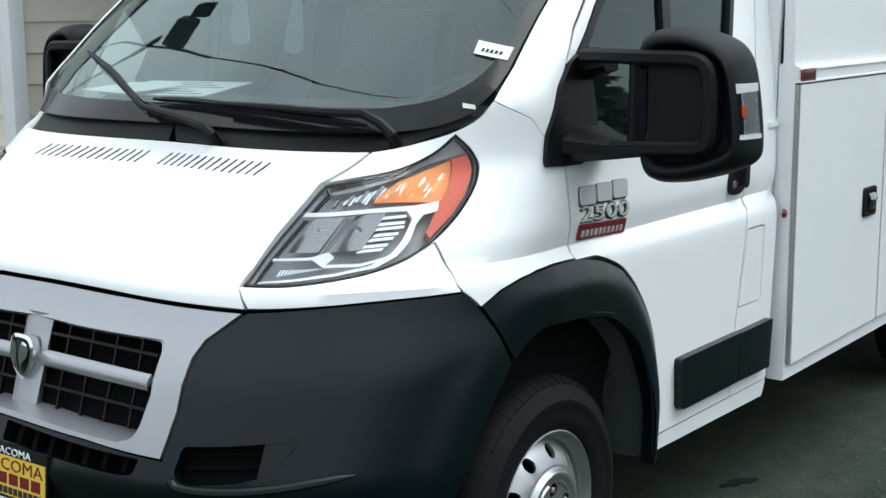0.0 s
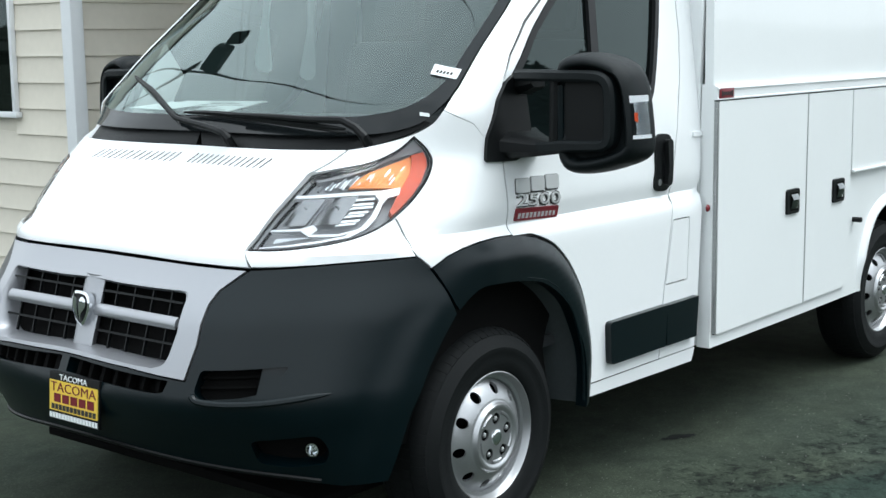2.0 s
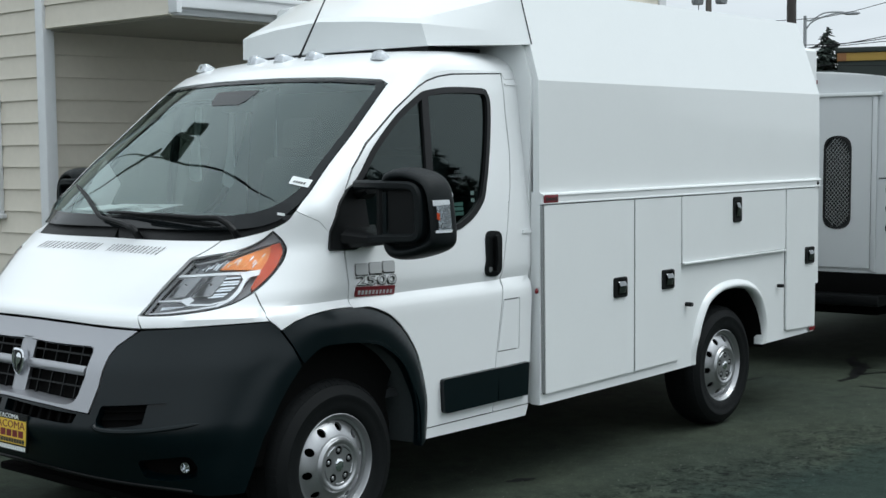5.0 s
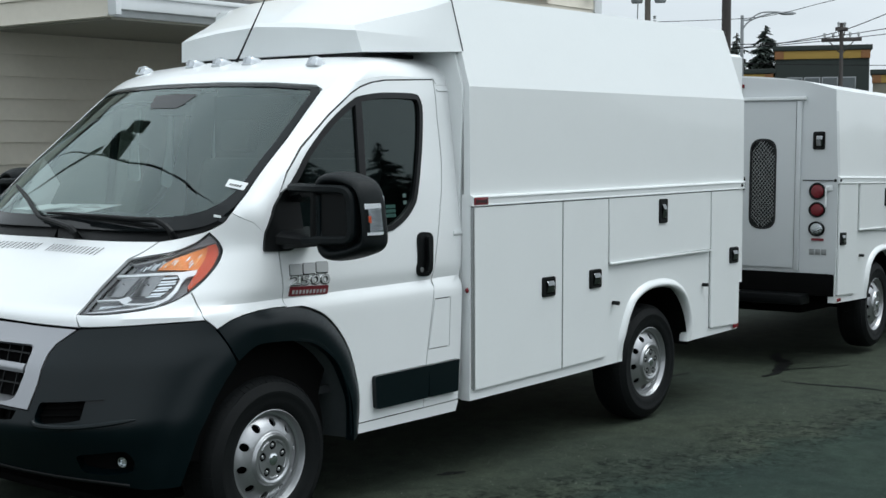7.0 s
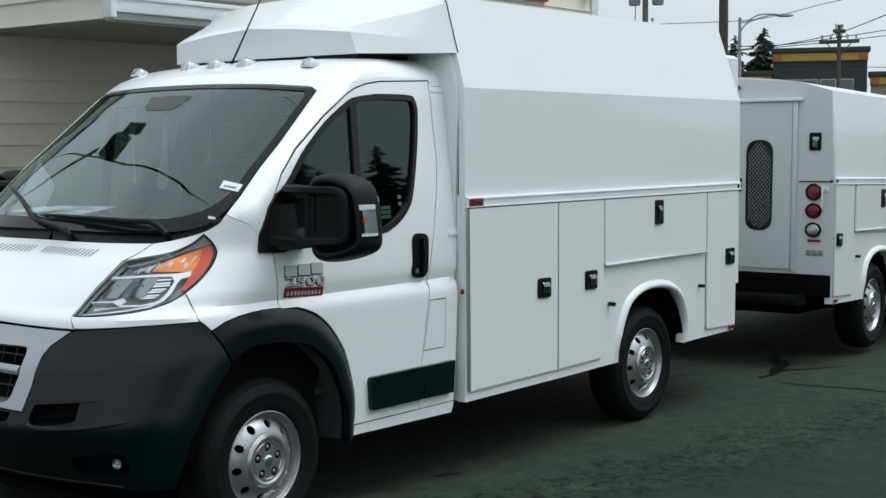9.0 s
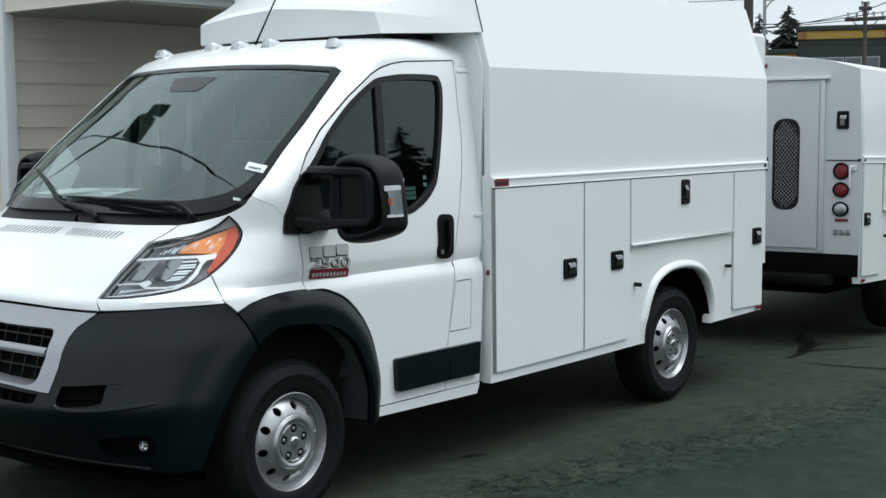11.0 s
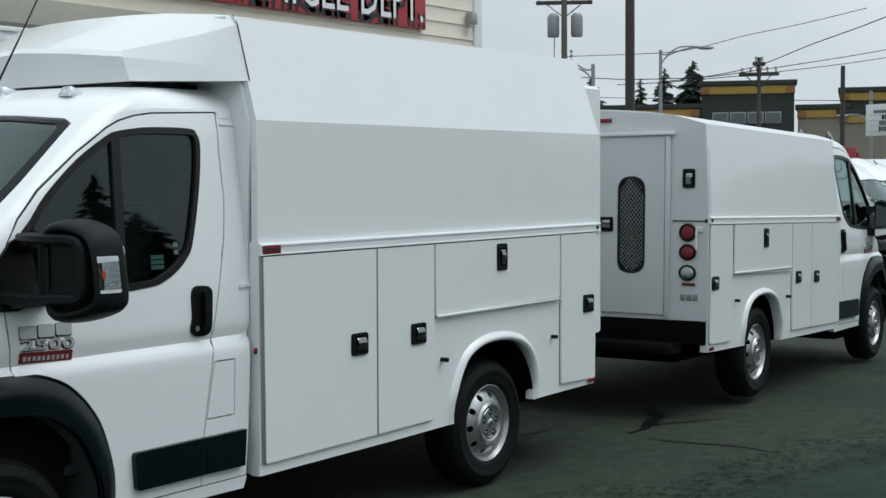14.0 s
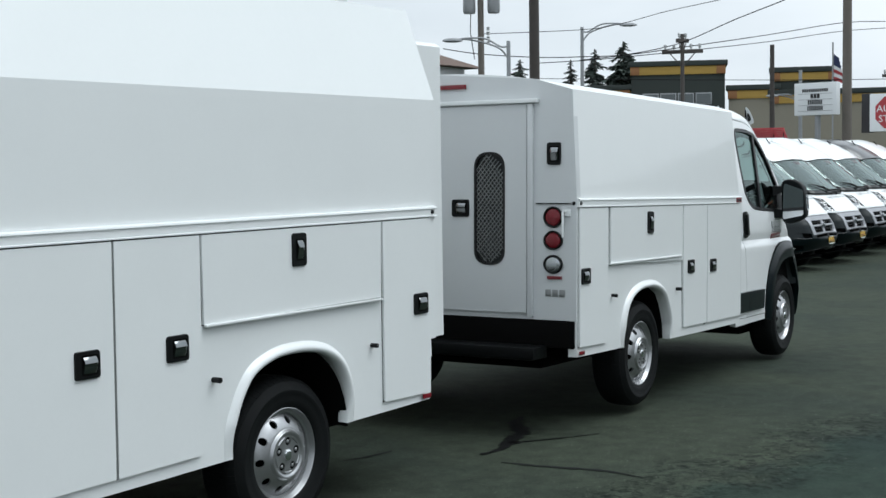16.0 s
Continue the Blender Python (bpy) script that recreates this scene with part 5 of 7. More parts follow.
    part("front_bulkhead", bm, BOXWHITE, van)
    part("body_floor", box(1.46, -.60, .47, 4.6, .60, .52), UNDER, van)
    # The rear end.
    xr = 4.60
    bm = bmesh.new()
    rear = [(-W0 + .001, .70), (W0 - .001, .70), (W0 - .001, 1.53) if not high else (W0 - .02, 1.53), (yc - .002, zc) if not high else (yc - .02, zc), (yt, zt), (0, zt + .06), (-yt, zt), (-yc + .002, zc) if not high else (-yc + .02, zc), (-W0 + .001, 1.53) if not high else (-W0 + .02, 1.53)]
    add_prism(bm, rear, lambda y, z: Vector((xr, y, z)), lambda y, z: Vector((xr + .06, y, z)))
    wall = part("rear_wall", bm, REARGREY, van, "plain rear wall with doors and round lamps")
    part("drip_rail", box(xr + .06, -.80, 2.104, xr + .10, .80, 2.128, .006), BOXWHITE, wall)
    part("high_brake_lamp", box(xr + .06, -.26, 2.205, xr + .078, .26, 2.236, .004), RED, wall)
    for s in (-1, 1):
        rear_plane = lambda u, v: Vector((xr + .064, u, v))
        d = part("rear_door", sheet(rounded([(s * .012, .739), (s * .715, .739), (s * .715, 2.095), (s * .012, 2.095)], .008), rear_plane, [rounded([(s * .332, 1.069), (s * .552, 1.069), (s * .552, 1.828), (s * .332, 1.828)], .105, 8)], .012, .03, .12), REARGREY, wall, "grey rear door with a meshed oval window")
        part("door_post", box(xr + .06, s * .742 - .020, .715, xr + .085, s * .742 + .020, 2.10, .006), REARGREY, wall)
        part("window_seal", sheet(rounded([(s * .327, 1.064), (s * .557, 1.064), (s * .557, 1.833), (s * .327, 1.833)], .11, 8), rear_plane, [rounded([(s * .342, 1.079), (s * .542, 1.079), (s * .542, 1.818), (s * .342, 1.818)], .10, 8)], .016, .02, .06), SEAL, d)
        part("window_dark", sheet(rounded([(s * .337, 1.069), (s * .547, 1.069), (s * .547, 1.828), (s * .337, 1.828)], .10, 8), rear_plane, (), -.002, 0, .1), FRIT, d)
        bm = bmesh.new()
        for sg in (1, -1):
            for k in range(-3, 24):
                b0 = 1.07 + .036 * k
                pts = []
                for j in range(12):
                    t = j / 11
                    y, z = .342 + .2 * t, b0 + sg * .30 * t * .8
                    lim = 1.818 - (y - .442) ** 2 * 9
                    low = 1.079 + (y - .442) ** 2 * 9
                    if low < z < lim:
                        pts.append((xr + .069, s * y, z))
                if len(pts) > 1:
                    add_tube(bm, [pts[0], pts[-1]], .0022, 4)
        part("window_mesh", bm, HINGE, d, kind="stuff")
        paddle_latch(d, lambda u, v, w: Vector((xr + .076 + w, s * .224 + u, 1.463 + v)))
        paddle_latch(wall, lambda u, v, w: Vector((xr + .062 + w, s * .906 + u, 1.813 + v)), .10, .14)
        part("locker_edge", box(xr + .06, min(s * .78, s * 1.03), 1.492, xr + .070, max(s * .78, s * 1.03), 1.500, .002), SEAL, wall)
        for z, mtl in ((1.409, RED), (1.254, RED), (1.081, LENS)):
            mm = pose(xr + .06, s * .903, z, 0, 90, 0)
            lp = part("tail_lamp", lathe([(.056, .0), (.067, .0), (.069, .012), (.062, .018), (.056, .014)], mm, 28, True), BLACK, wall, "round red tail lamp" if mtl is RED else "round clear reversing lamp")
            part("lens", lathe([(0, .022), (.03, .020), (.050, .014), (.057, .004)], mm, 28), mtl if mtl is RED else REFLECTOR, lp)
        part("small_marker", box(xr + .06, s * .912 - .052, .972, xr + .07, s * .912 + .052, .996, .002), REDPLATE, wall)
        bm = bmesh.new()
        for k in range(3):
            y = s * .914 + .072 - .050 * k
            add_box(bm, xr + .06, y - .040, .852, xr + .066, y, .898, .004)
        part("model_badge", bm, HINGE, wall, "small grey badge", kind="stuff")
        if high:
            part("side_flange", box(xr + .0, min(s * (W0 - .03), s * (W0 + .002)), .80, 4.70, max(s * (W0 - .03), s * (W0 + .002)), 1.52), BOXWHITE, wall)
        part("grab_hook", tube([(xr + .06, s * .99, 1.445), (xr + .09, s * .99, 1.445), (xr + .092, s * .982, 1.44), (xr + .09, s * .982, 1.28)], .008, 6), BOXWHITE, wall)
        part("hook_plate", box(xr + .06, s * .998 - .028, 1.415, xr + .075, s * .998 + .028, 1.458, .003), BOXWHITE, wall)
        part("rail_bolt", lathe([(0, .01), (.010, .008), (.013, 0)], pose(xr + .06, s * 1.045, 1.497, 0, 90, 0), 12), BLACK, wall)
        part("rear_leg", box(4.45, min(s * .96, s * 1.05), .50, 4.60, max(s * .96, s * 1.05), .76), BLACK, wall)
    if high:
        bm = bmesh.new()
        add_prism(bm, [(-.862, .76), (.862, .76), (.862, 2.432), (.83, 2.455), (0, 2.47), (-.83, 2.455), (-.862, 2.432)], lambda y, z: Vector((4.665, y, z)), lambda y, z: Vector((5.09, y, z)))
        part("rear_extension", bm, BOXWHITE, van, "white rear end of the body")
    if high:
        bumper = part("rear_bumper", box(4.50, -1.02, .462, 4.695, 1.02, .585, .012), UNDER, van, "black rear bumper")
    else:
        bumper = part("rear_bumper", box(4.48, -1.052, .52, 4.672, 1.052, .698, .010), UNDER, van, "black step bumper")
    part("step_tread", box(4.66, -.86, .455, 4.86, .86, .535, .012), BLACK, bumper)
    for y in (-.45, .45):
        part("step_bracket", box(4.60, y - .03, .44, 4.80, y + .03, .50, .005), BLACK, bumper)
    for s in (-1, 1):
        bm = bmesh.new()
        rows = []
        for k in range(20):
            a = math.pi * k / 19
            rows.append([bm.verts.new(Vector((3.455 + .44 * math.cos(a), s * y, .44 + (.455 if high else .435) * math.sin(a)))) for y in (.55, 1.06)])
        for a, b in zip(rows, rows[1:]):
            bm.faces.new((a[0], a[1], b[1], b[0]))
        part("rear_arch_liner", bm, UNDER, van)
    if high:
        # Wind cap over the cab.
        low = [(1.470, 1.003, 2.295), (1.33, .925, 2.290), (1.005, .700, 2.284), (.965, .36, 2.282), (.955, 0, 2.282)]
        mid = [(1.471, .992, 2.33), (1.34, .902, 2.36), (.985, .675, 2.395), (.935, .34, 2.425), (.925, 0, 2.445)]
        crest = [(1.477, .922, 2.565), (1.34, .842, 2.517), (1.010, .635, 2.425), (.965, .33, 2.452), (.955, 0, 2.470)]
        top = [(1.480, .885, 2.612), (1.47, .76, 2.625), (1.40, .52, 2.640), (1.37, .30, 2.645), (1.36, 0, 2.648)]
        back = [(1.60, .87, 2.618), (1.60, .74, 2.630), (1.60, .50, 2.645), (1.60, .3, 2.65), (1.60, 0, 2.655)]
        bm = bmesh.new()
        grid = []
        for row in (low, mid, crest, top, back):
            line = [Vector(p) for p in row]
            line = line + [Vector((p.x, -p.y, p.z)) for p in line[-2::-1]]
            grid.append([bm.verts.new(p) for p in line])
        for a, b in zip(grid, grid[1:]):
            for k in range(len(a) - 1):
                bm.faces.new((a[k], a[k + 1], b[k + 1], b[k]))
        bm.faces.new(grid[0])
        es = [e for e in bm.edges if len(e.link_faces) == 2 and e.calc_face_angle(0) > .25]
        bmesh.ops.bevel(bm, geom=es, offset=.014, segments=3, affect="EDGES", profile=.5)
        cap = part("wind_cap", bm, BOXWHITE, van, "white moulded wind cap over the cab", 14)
        part("cap_seal", box(1.03, -.68, 2.266, 1.55, .68, 2.286, .004), SEAL, cap)
        for s in (-1, 1):
            part("cap_joint", tube([(1.471, s * 1.003, 2.297), (1.478, s * .923, 2.566), (1.481, s * .887, 2.612)], .0035, 6), SEAL, cap)


LATCHMETAL = mat("latch_paddle_metal", (0.24, 0.25, 0.255), 0.14, metal=1.0)
# Rear wall and doors: a greyer, darker white than the body sides.
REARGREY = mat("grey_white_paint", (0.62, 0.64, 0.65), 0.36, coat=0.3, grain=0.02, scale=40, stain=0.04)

# ---- the two service vans ----
van_1 = thing("service_van", "white chassis-cab service van with tall locker body, parked on asphalt", "van", group="parked service vans")
cab(van_1)
cab_parts = list(van_1.children)
service_body(van_1, True)


def share(src, dst):
    """The same part with its pieces, on the same meshes, under another thing."""
    ob = src.copy()
    scene.collection.objects.link(ob)
    ob.parent = dst
    for c in src.children:
        share(c, ob)
    return ob


van_2 = thing("service_van", "white service van with low locker body and grey rear doors", "van", pose(10.73, .10, -.07, 0, -1.4, 182.7), group="parked service vans")
for p in cab_parts:
    if p.name.split(".")[0] not in ("aerial", "roof_lamp"):
        c = share(p, van_2)
        if p.name.split(".")[0] == "wing_mirror":
            # These mirrors are pushed in a little on their arms.
            side = math.copysign(1.0, p.data.vertices[0].co.y)
            c.matrix_basis = pose(0, side, -.05) @ Matrix.Diagonal((1, .86, 1, 1)) @ pose(0, -side, 0) @ c.matrix_basis
cab_set = set(van_2.children_recursive)
service_body(van_2, False)
# The low body has its belt line a hand lower than the tall one.
for ob in van_2.children_recursive:
    if ob not in cab_set:
        for v in ob.data.vertices:
            v.co.z -= .045 * float(np.interp(v.co.z, [.9, 1.3, 1.85, 2.14], [0, 1, 1, 0]))


# ---- ground: one sheet that falls gently away past the first van ----
def asphalt():
    """Olive-grey worn asphalt: mottling, rough worn zones with dark pits, pale grit."""
    m = mat("asphalt", (0.0345, 0.0440, 0.0335), 0.92, grain=0.7, scale=60, stain=0.35, bump=0.7, bscale=120, spec=0.12)
    n, l = m.node_tree.nodes, m.node_tree.links
    b = n["Principled BSDF"]
    tc = n.new("ShaderNodeTexCoord")

    def noise(scale, detail, rough=0.5, distort=0.0):
        k = n.new("ShaderNodeTexNoise")
        k.inputs["Scale"].default_value, k.inputs["Detail"].default_value = scale, detail
        k.inputs["Roughness"].default_value, k.inputs["Distortion"].default_value = rough, distort
        l.new(tc.outputs["Object"], k.inputs["Vector"])
        return k.outputs[0]

    def ramp(source, p0, c0, p1, c1):
        r = n.new("ShaderNodeValToRGB")
        r.color_ramp.elements[0].position, r.color_ramp.elements[1].position = p0, p1
        r.color_ramp.elements[0].color, r.color_ramp.elements[1].color = (*c0, 1), (*c1, 1)
        l.new(source, r.inputs[0])
        return r.outputs[0]

    def mix(kind, a, bb, fac=None):
        x = n.new("ShaderNodeMix")
        x.data_type, x.blend_type = "RGBA", kind
        x.inputs[0].default_value = 1.0
        if fac is not None:
            l.new(fac, x.inputs[0])
        l.new(a, x.inputs[6])
        l.new(bb, x.inputs[7])
        return x.outputs[2]

    col = b.inputs["Base Color"].links[0].from_socket
    # The lot is smooth and olive by the vans; a pitted strip runs along it, and beyond it lies an older bluish surface.
    sx = n.new("ShaderNodeSeparateXYZ")
    l.new(tc.outputs["Object"], sx.inputs[0])

    def calc(op, a, v):
        k = n.new("ShaderNodeMath")
        k.operation = op
        l.new(a, k.inputs[0])
        if isinstance(v, float):
            k.inputs[1].default_value = v
        else:
            l.new(v, k.inputs[1])
        return k.outputs[0]

    wander = calc("ADD", calc("MULTIPLY", noise(0.9, 5, .6, .4), 1.5), -.75)
    edge = calc("ADD", calc("ADD", sx.outputs["Y"], calc("MULTIPLY", sx.outputs["X"], .17)), wander)
    col = mix("MULTIPLY", col, ramp(noise(0.45, 5, .55, .5), .38, (.84, .88, .90), .60, (1.10, 1.08, 1.02)))
    col = mix("MULTIPLY", col, ramp(noise(7, 6, .6), .32, (.78, .78, .78), .66, (1.18, 1.17, 1.16)))

    def band(a, b):
        k = n.new("ShaderNodeMapRange")
        k.interpolation_type = "SMOOTHSTEP"
        k.inputs["From Min"].default_value, k.inputs["From Max"].default_value = a, b
        l.new(edge, k.inputs["Value"])
        return k.outputs[0]

    worn = calc("MULTIPLY", band(-.85, -1.15), band(-1.95, -1.55))
    pits = mix("MULTIPLY", ramp(noise(16, 8, .78, .6), .40, (.16, .18, .19), .52, (1.12, 1.12, 1.10)), ramp(noise(3.2, 5, .7), .40, (.70, .72, .72), .58, (1.08, 1.08, 1.08)))
    col = mix("MIX", col, mix("MULTIPLY", col, pits), worn)
    tone = n.new("ShaderNodeValToRGB")
    tone.color_ramp.elements[0].color, tone.color_ramp.elements[1].color = (1, 1, 1, 1), (.62, .78, .84, 1)
    l.new(calc("MULTIPLY", band(-1.30, -1.65), band(-2.75, -2.2)), tone.inputs[0])
    col = mix("MULTIPLY", col, tone.outputs[0])
    # Pale stones in the surface.
    vor = n.new("ShaderNodeTexVoronoi")
    vor.inputs["Scale"].default_value = 70
    l.new(tc.outputs["Object"], vor.inputs["Vector"])
    col = mix("MULTIPLY", col, ramp(vor.outputs["Distance"], .08, (2.0, 2.0, 1.9), .26, (.92, .92, .92)))
    l.new(col, b.inputs["Base Color"])
    return m


ASPHALT = asphalt()


def fall(x):
    return -.012 if x < 6 else -.012 - .0195 * (x - 6) if x < 25 else -.3825


bm = bmesh.new()
xs = [-900, -200, -60, -20] + [-10 + k for k in range(60)] + [60, 100, 200, 500, 1200, 2500]
ys = [-2000, -600, -200, -80, -30, -12, -8, -4, 0, 4, 8, 12, 30, 80, 200, 600, 2000]
g = [[bm.verts.new((x, y, fall(x))) for y in ys] for x in xs]
for a, b in zip(g, g[1:]):
    for k in range(len(ys) - 1):
        bm.faces.new((a[k], b[k], b[k + 1], a[k + 1]))
ground = tagged(part("ground", bm, ASPHALT), "dark worn asphalt of a car lot", "ground", kind="structure")

WET = mat("oil_on_asphalt", (0.0055, 0.006, 0.006), 0.65, spec=0.1, grain=0.4, scale=40, stain=0.4, bump=0.4, bscale=150)
CRACK = mat("crack_filler", (0.013, 0.0145, 0.014), 0.9, spec=0.1, grain=0.4, scale=40, stain=0.3)


def blot(name, label, line, widths, material, seed):
    """A flat irregular stain along a line on the ground."""
    rnd = random.Random(seed)
    pts = curve_through(line, 8)
    left, right = [], []
    for i, p in enumerate(pts):
        a, b = pts[max(i - 1, 0)], pts[min(i + 1, len(pts) - 1)]
        d = Vector((b[0] - a[0], b[1] - a[1])).normalized()
        w = float(np.interp(i / (len(pts) - 1), np.linspace(0, 1, len(widths)), widths))
        left.append((p[0] - d.y * w * rnd.uniform(.4, 1.5), p[1] + d.x * w * rnd.uniform(.4, 1.5)))
        right.append((p[0] + d.y * w * rnd.uniform(.4, 1.5), p[1] - d.x * w * rnd.uniform(.4, 1.5)))
    bm = bmesh.new()
    lv = [bm.verts.new((x, y, fall(x) + .004)) for x, y in left]
    rv = [bm.verts.new((x, y, fall(x) + .004)) for x, y in right]
    for k in range(len(lv) - 1):
        bm.faces.new((lv[k], lv[k + 1], rv[k + 1], rv[k]))
    return tagged(part(name, bm, material), label, "stain", kind="structure")


blot("oil_stain", "dark wet oil stain on the asphalt", [(6.68, -.47), (6.40, -.57), (6.20, -.74), (5.98, -.82), (5.80, -.87), (5.62, -.93), (5.42, -.90)], [.015, .045, .06, .05, .06, .03, .015], WET, 3)
blot("oil_stain", "thin dark oil streak on the asphalt", [(5.80, -.87), (6.05, -1.05), (6.38, -1.22)], [.02, .012, .006], WET, 5)
blot("crack_patch", "thin dark seam in the asphalt", [(5.30, -1.12), (5.33, -1.40), (5.40, -1.72), (5.36, -2.0)], [.012, .02, .02, .008], CRACK, 7)
blot("oil_stain", "small dark oil spot on the asphalt", [(1.42, -.85), (1.50, -.88), (1.58, -.93)], [.01, .03, .01], CRACK, 8)
blot("crack_patch", "short dark crack in the asphalt", [(5.24, -.37), (5.02, -.34), (4.86, -.28)], [.008, .016, .006], CRACK, 9)

# Loose grit, thick near the worn strip.
GRIT = mat("pale_grit", (0.13, 0.13, 0.12), 0.9, grain=0.6, scale=30, stain=0.5)
rnd = random.Random(21)
bm = bmesh.new()
for k in range(1500):
    x = rnd.uniform(.5, 11.5)
    y = -.9 - .17 * x + rnd.gauss(0, .45)
    r, h = rnd.uniform(.0015, .0045), rnd.uniform(.002, .005)
    a = rnd.random() * 6.28
    top = bm.verts.new((x + rnd.uniform(-r, r) * .3, y, fall(x) + h))
    ring = [bm.verts.new((x + r * rnd.uniform(.7, 1.2) * math.cos(a + q), y + r * rnd.uniform(.7, 1.2) * math.sin(a + q), fall(x) - .001)) for q in (0, 1.57, 3.14, 4.71)]
    for i in range(4):
        bm.faces.new((ring[i], ring[(i + 1) % 4], top))
tagged(part("loose_grit", bm, GRIT), "loose pale grit scattered on the asphalt", "grit", kind="stuff")

# ---- the clapboard house behind the vans ----
SIDING = mat("beige_siding", (0.65, 0.605, 0.515), 0.62, grain=0.10, scale=24, stain=0.16, bump=0.12, bscale=60)
TRIM = mat("white_trim", (0.72, 0.735, 0.745), 0.5, grain=0.06, scale=30, stain=0.10)
# The deep shade under the porch is put into this darker board colour.
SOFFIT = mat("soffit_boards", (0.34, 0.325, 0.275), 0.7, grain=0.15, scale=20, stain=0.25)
ROOFING = mat("dark_shingles", (0.12, 0.115, 0.11), 0.9, grain=0.5, scale=40, stain=0.4, bump=0.5, bscale=60)
PANE = mat("dark_window_glass", (0.012, 0.014, 0.015), 0.05)
BLIND = mat("window_blind", (0.12, 0.12, 0.115), 0.8, grain=0.1, stain=0.1)
HX, HY, LAP = 1.055, 2.77, .152
house = thing("house", "beige clapboard house with white corner boards and a porch roof", "house")
part("wall", box(HX + .03, HY + .03, -.4, 8.98, 9.0, 3.04), SIDING, house)
part("upper_wall", box(3.12, HY + .03, 3.03, 8.98, 9.0, 4.62), SIDING, house)
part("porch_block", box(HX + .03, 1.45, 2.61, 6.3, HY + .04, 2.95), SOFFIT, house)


def clapboards(parent, x0, x1, z0, z1, place, gap=None):
    """Rows of lapped boards, each its own piece; place(along, out, z)."""
    k, z = 0, z0
    while z < z1 - .02:
        spans = [(x0, x1)]
        if gap and z + LAP > gap[2] and z < gap[3]:
            spans = [(x0, gap[0]), (gap[1], x1)]
        for a, b in spans:
            bm = bmesh.new()
            t = min(z + LAP + .012, z1)
            vs = [bm.verts.new(place(u, o, h)) for u in (a, b) for o, h in ((0, z), (.017, z), (.015, z + .004), (.004, t), (0, t))]
            for f in ((0, 1, 6, 5), (1, 2, 7, 6), (2, 3, 8, 7), (3, 4, 9, 8), (0, 4, 3, 2, 1), (5, 6, 7, 8, 9)):
                bm.faces.new([vs[i] for i in f])
            part("board", bm, SIDING, parent)
        z += LAP
        k += 1


side_x = part("end_wall", box(HX + .02, HY + .02, -.4, HX + .035, 8.9, 3.03), SIDING, house)
clapboards(side_x, HY + .05, 7.6, .155, 3.02, lambda u, o, z: Vector((HX + .02 - o, u, z)), (3.36, 4.62, 1.33, 2.19))
side_y = part("long_wall", box(HX + .03, HY + .015, -.4, 8.9, HY + .03, 3.03), SIDING, house)
clapboards(side_y, HX + .06, 8.84, .155, 2.60, lambda u, o, z: Vector((u, HY + .015 - o, z)))
clapboards(side_y, 3.16, 8.84, 2.98, 4.58, lambda u, o, z: Vector((u, HY + .015 - o, z)))
gable = part("porch_end", box(HX + .015, 1.43, 2.595, HX + .04, HY, 3.03), SIDING, house)
clapboards(gable, 1.43, HY - .0, 2.60, 3.02, lambda u, o, z: Vector((HX + .015 - o, u, z)))
for a, b in ((box(HX - .022, HY - .03, -.2, HX + .02, HY + .052, 3.03, .006), 0), (box(3.08, HY - .01, 3.0, 3.17, HY + .06, 4.6, .006), 3), (box(HX - .020, HY - .038, -.2, HX + .066, HY + .006, 2.60, .006), 1), (box(8.84, HY - .02, 2.95, 8.98, HY + .02, 4.6, .006), 2)):
    part("corner_board", a, TRIM, house, "white corner board")
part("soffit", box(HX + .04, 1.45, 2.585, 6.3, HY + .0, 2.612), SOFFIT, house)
gut = part("gutter", box(HX + .0, 1.32, 2.635, 6.3, 1.435, 2.735, .012), TRIM, house, "white eaves gutter")
part("gutter_lip", box(HX - .005, 1.305, 2.715, 6.3, 1.325, 2.745, .006), TRIM, gut)
part("fascia", box(HX + .02, 1.415, 2.60, 6.3, 1.452, 2.72, .004), TRIM, house)
part("gutter_end", box(HX - .03, 1.31, 2.60, HX + .012, 1.39, 2.82, .006), TRIM, gut)
bm = bmesh.new()
add_prism(bm, [(1.37, 2.735), (HY + .1, 3.02), (HY + .1, 3.06), (1.37, 2.775)], lambda y, z: Vector((HX - .02, y, z)), lambda y, z: Vector((6.33, y, z)))
part("porch_roof", bm, ROOFING, house, "dark shingled porch roof")
part("main_roof", box(3.07, HY - .05, 4.60, 9.02, 9.1, 4.70, .02), TRIM, house)
part("low_roof", box(HX - .04, HY - .02, 3.03, 3.13, 9.1, 3.09, .01), ROOFING, house)
# Window in the end wall.
win = part("window", box(HX - .004, 3.325, 1.335, HX + .03, 4.63, 2.185), PANE, house, "white-framed dark window")
for y0, z0, y1, z1 in ((3.318, 1.35, 3.348, 2.19), (4.60, 1.35, 4.64, 2.19), (3.348, 2.155, 4.60, 2.19)):
    part("window_frame", box(HX - .024, y0, z0, HX + .01, y1, z1, .006), TRIM, win)
part("window_sill", box(HX - .034, 3.295, 1.315, HX + .01, 4.66, 1.35, .006), TRIM, win)
part("sash_rail", box(HX - .007, 3.348, 1.74, HX - .0045, 4.60, 1.775), BLIND, win)
part("pane", box(HX - .012, 3.348, 1.35, HX - .008, 4.60, 2.155), SIDEGLASS, win)
for k in range(7):
    part("blind_slat", box(HX - .0065, 3.35, 1.46 + .03 * k, HX - .0045, 4.57, 1.474 + .03 * k), BLIND, win)
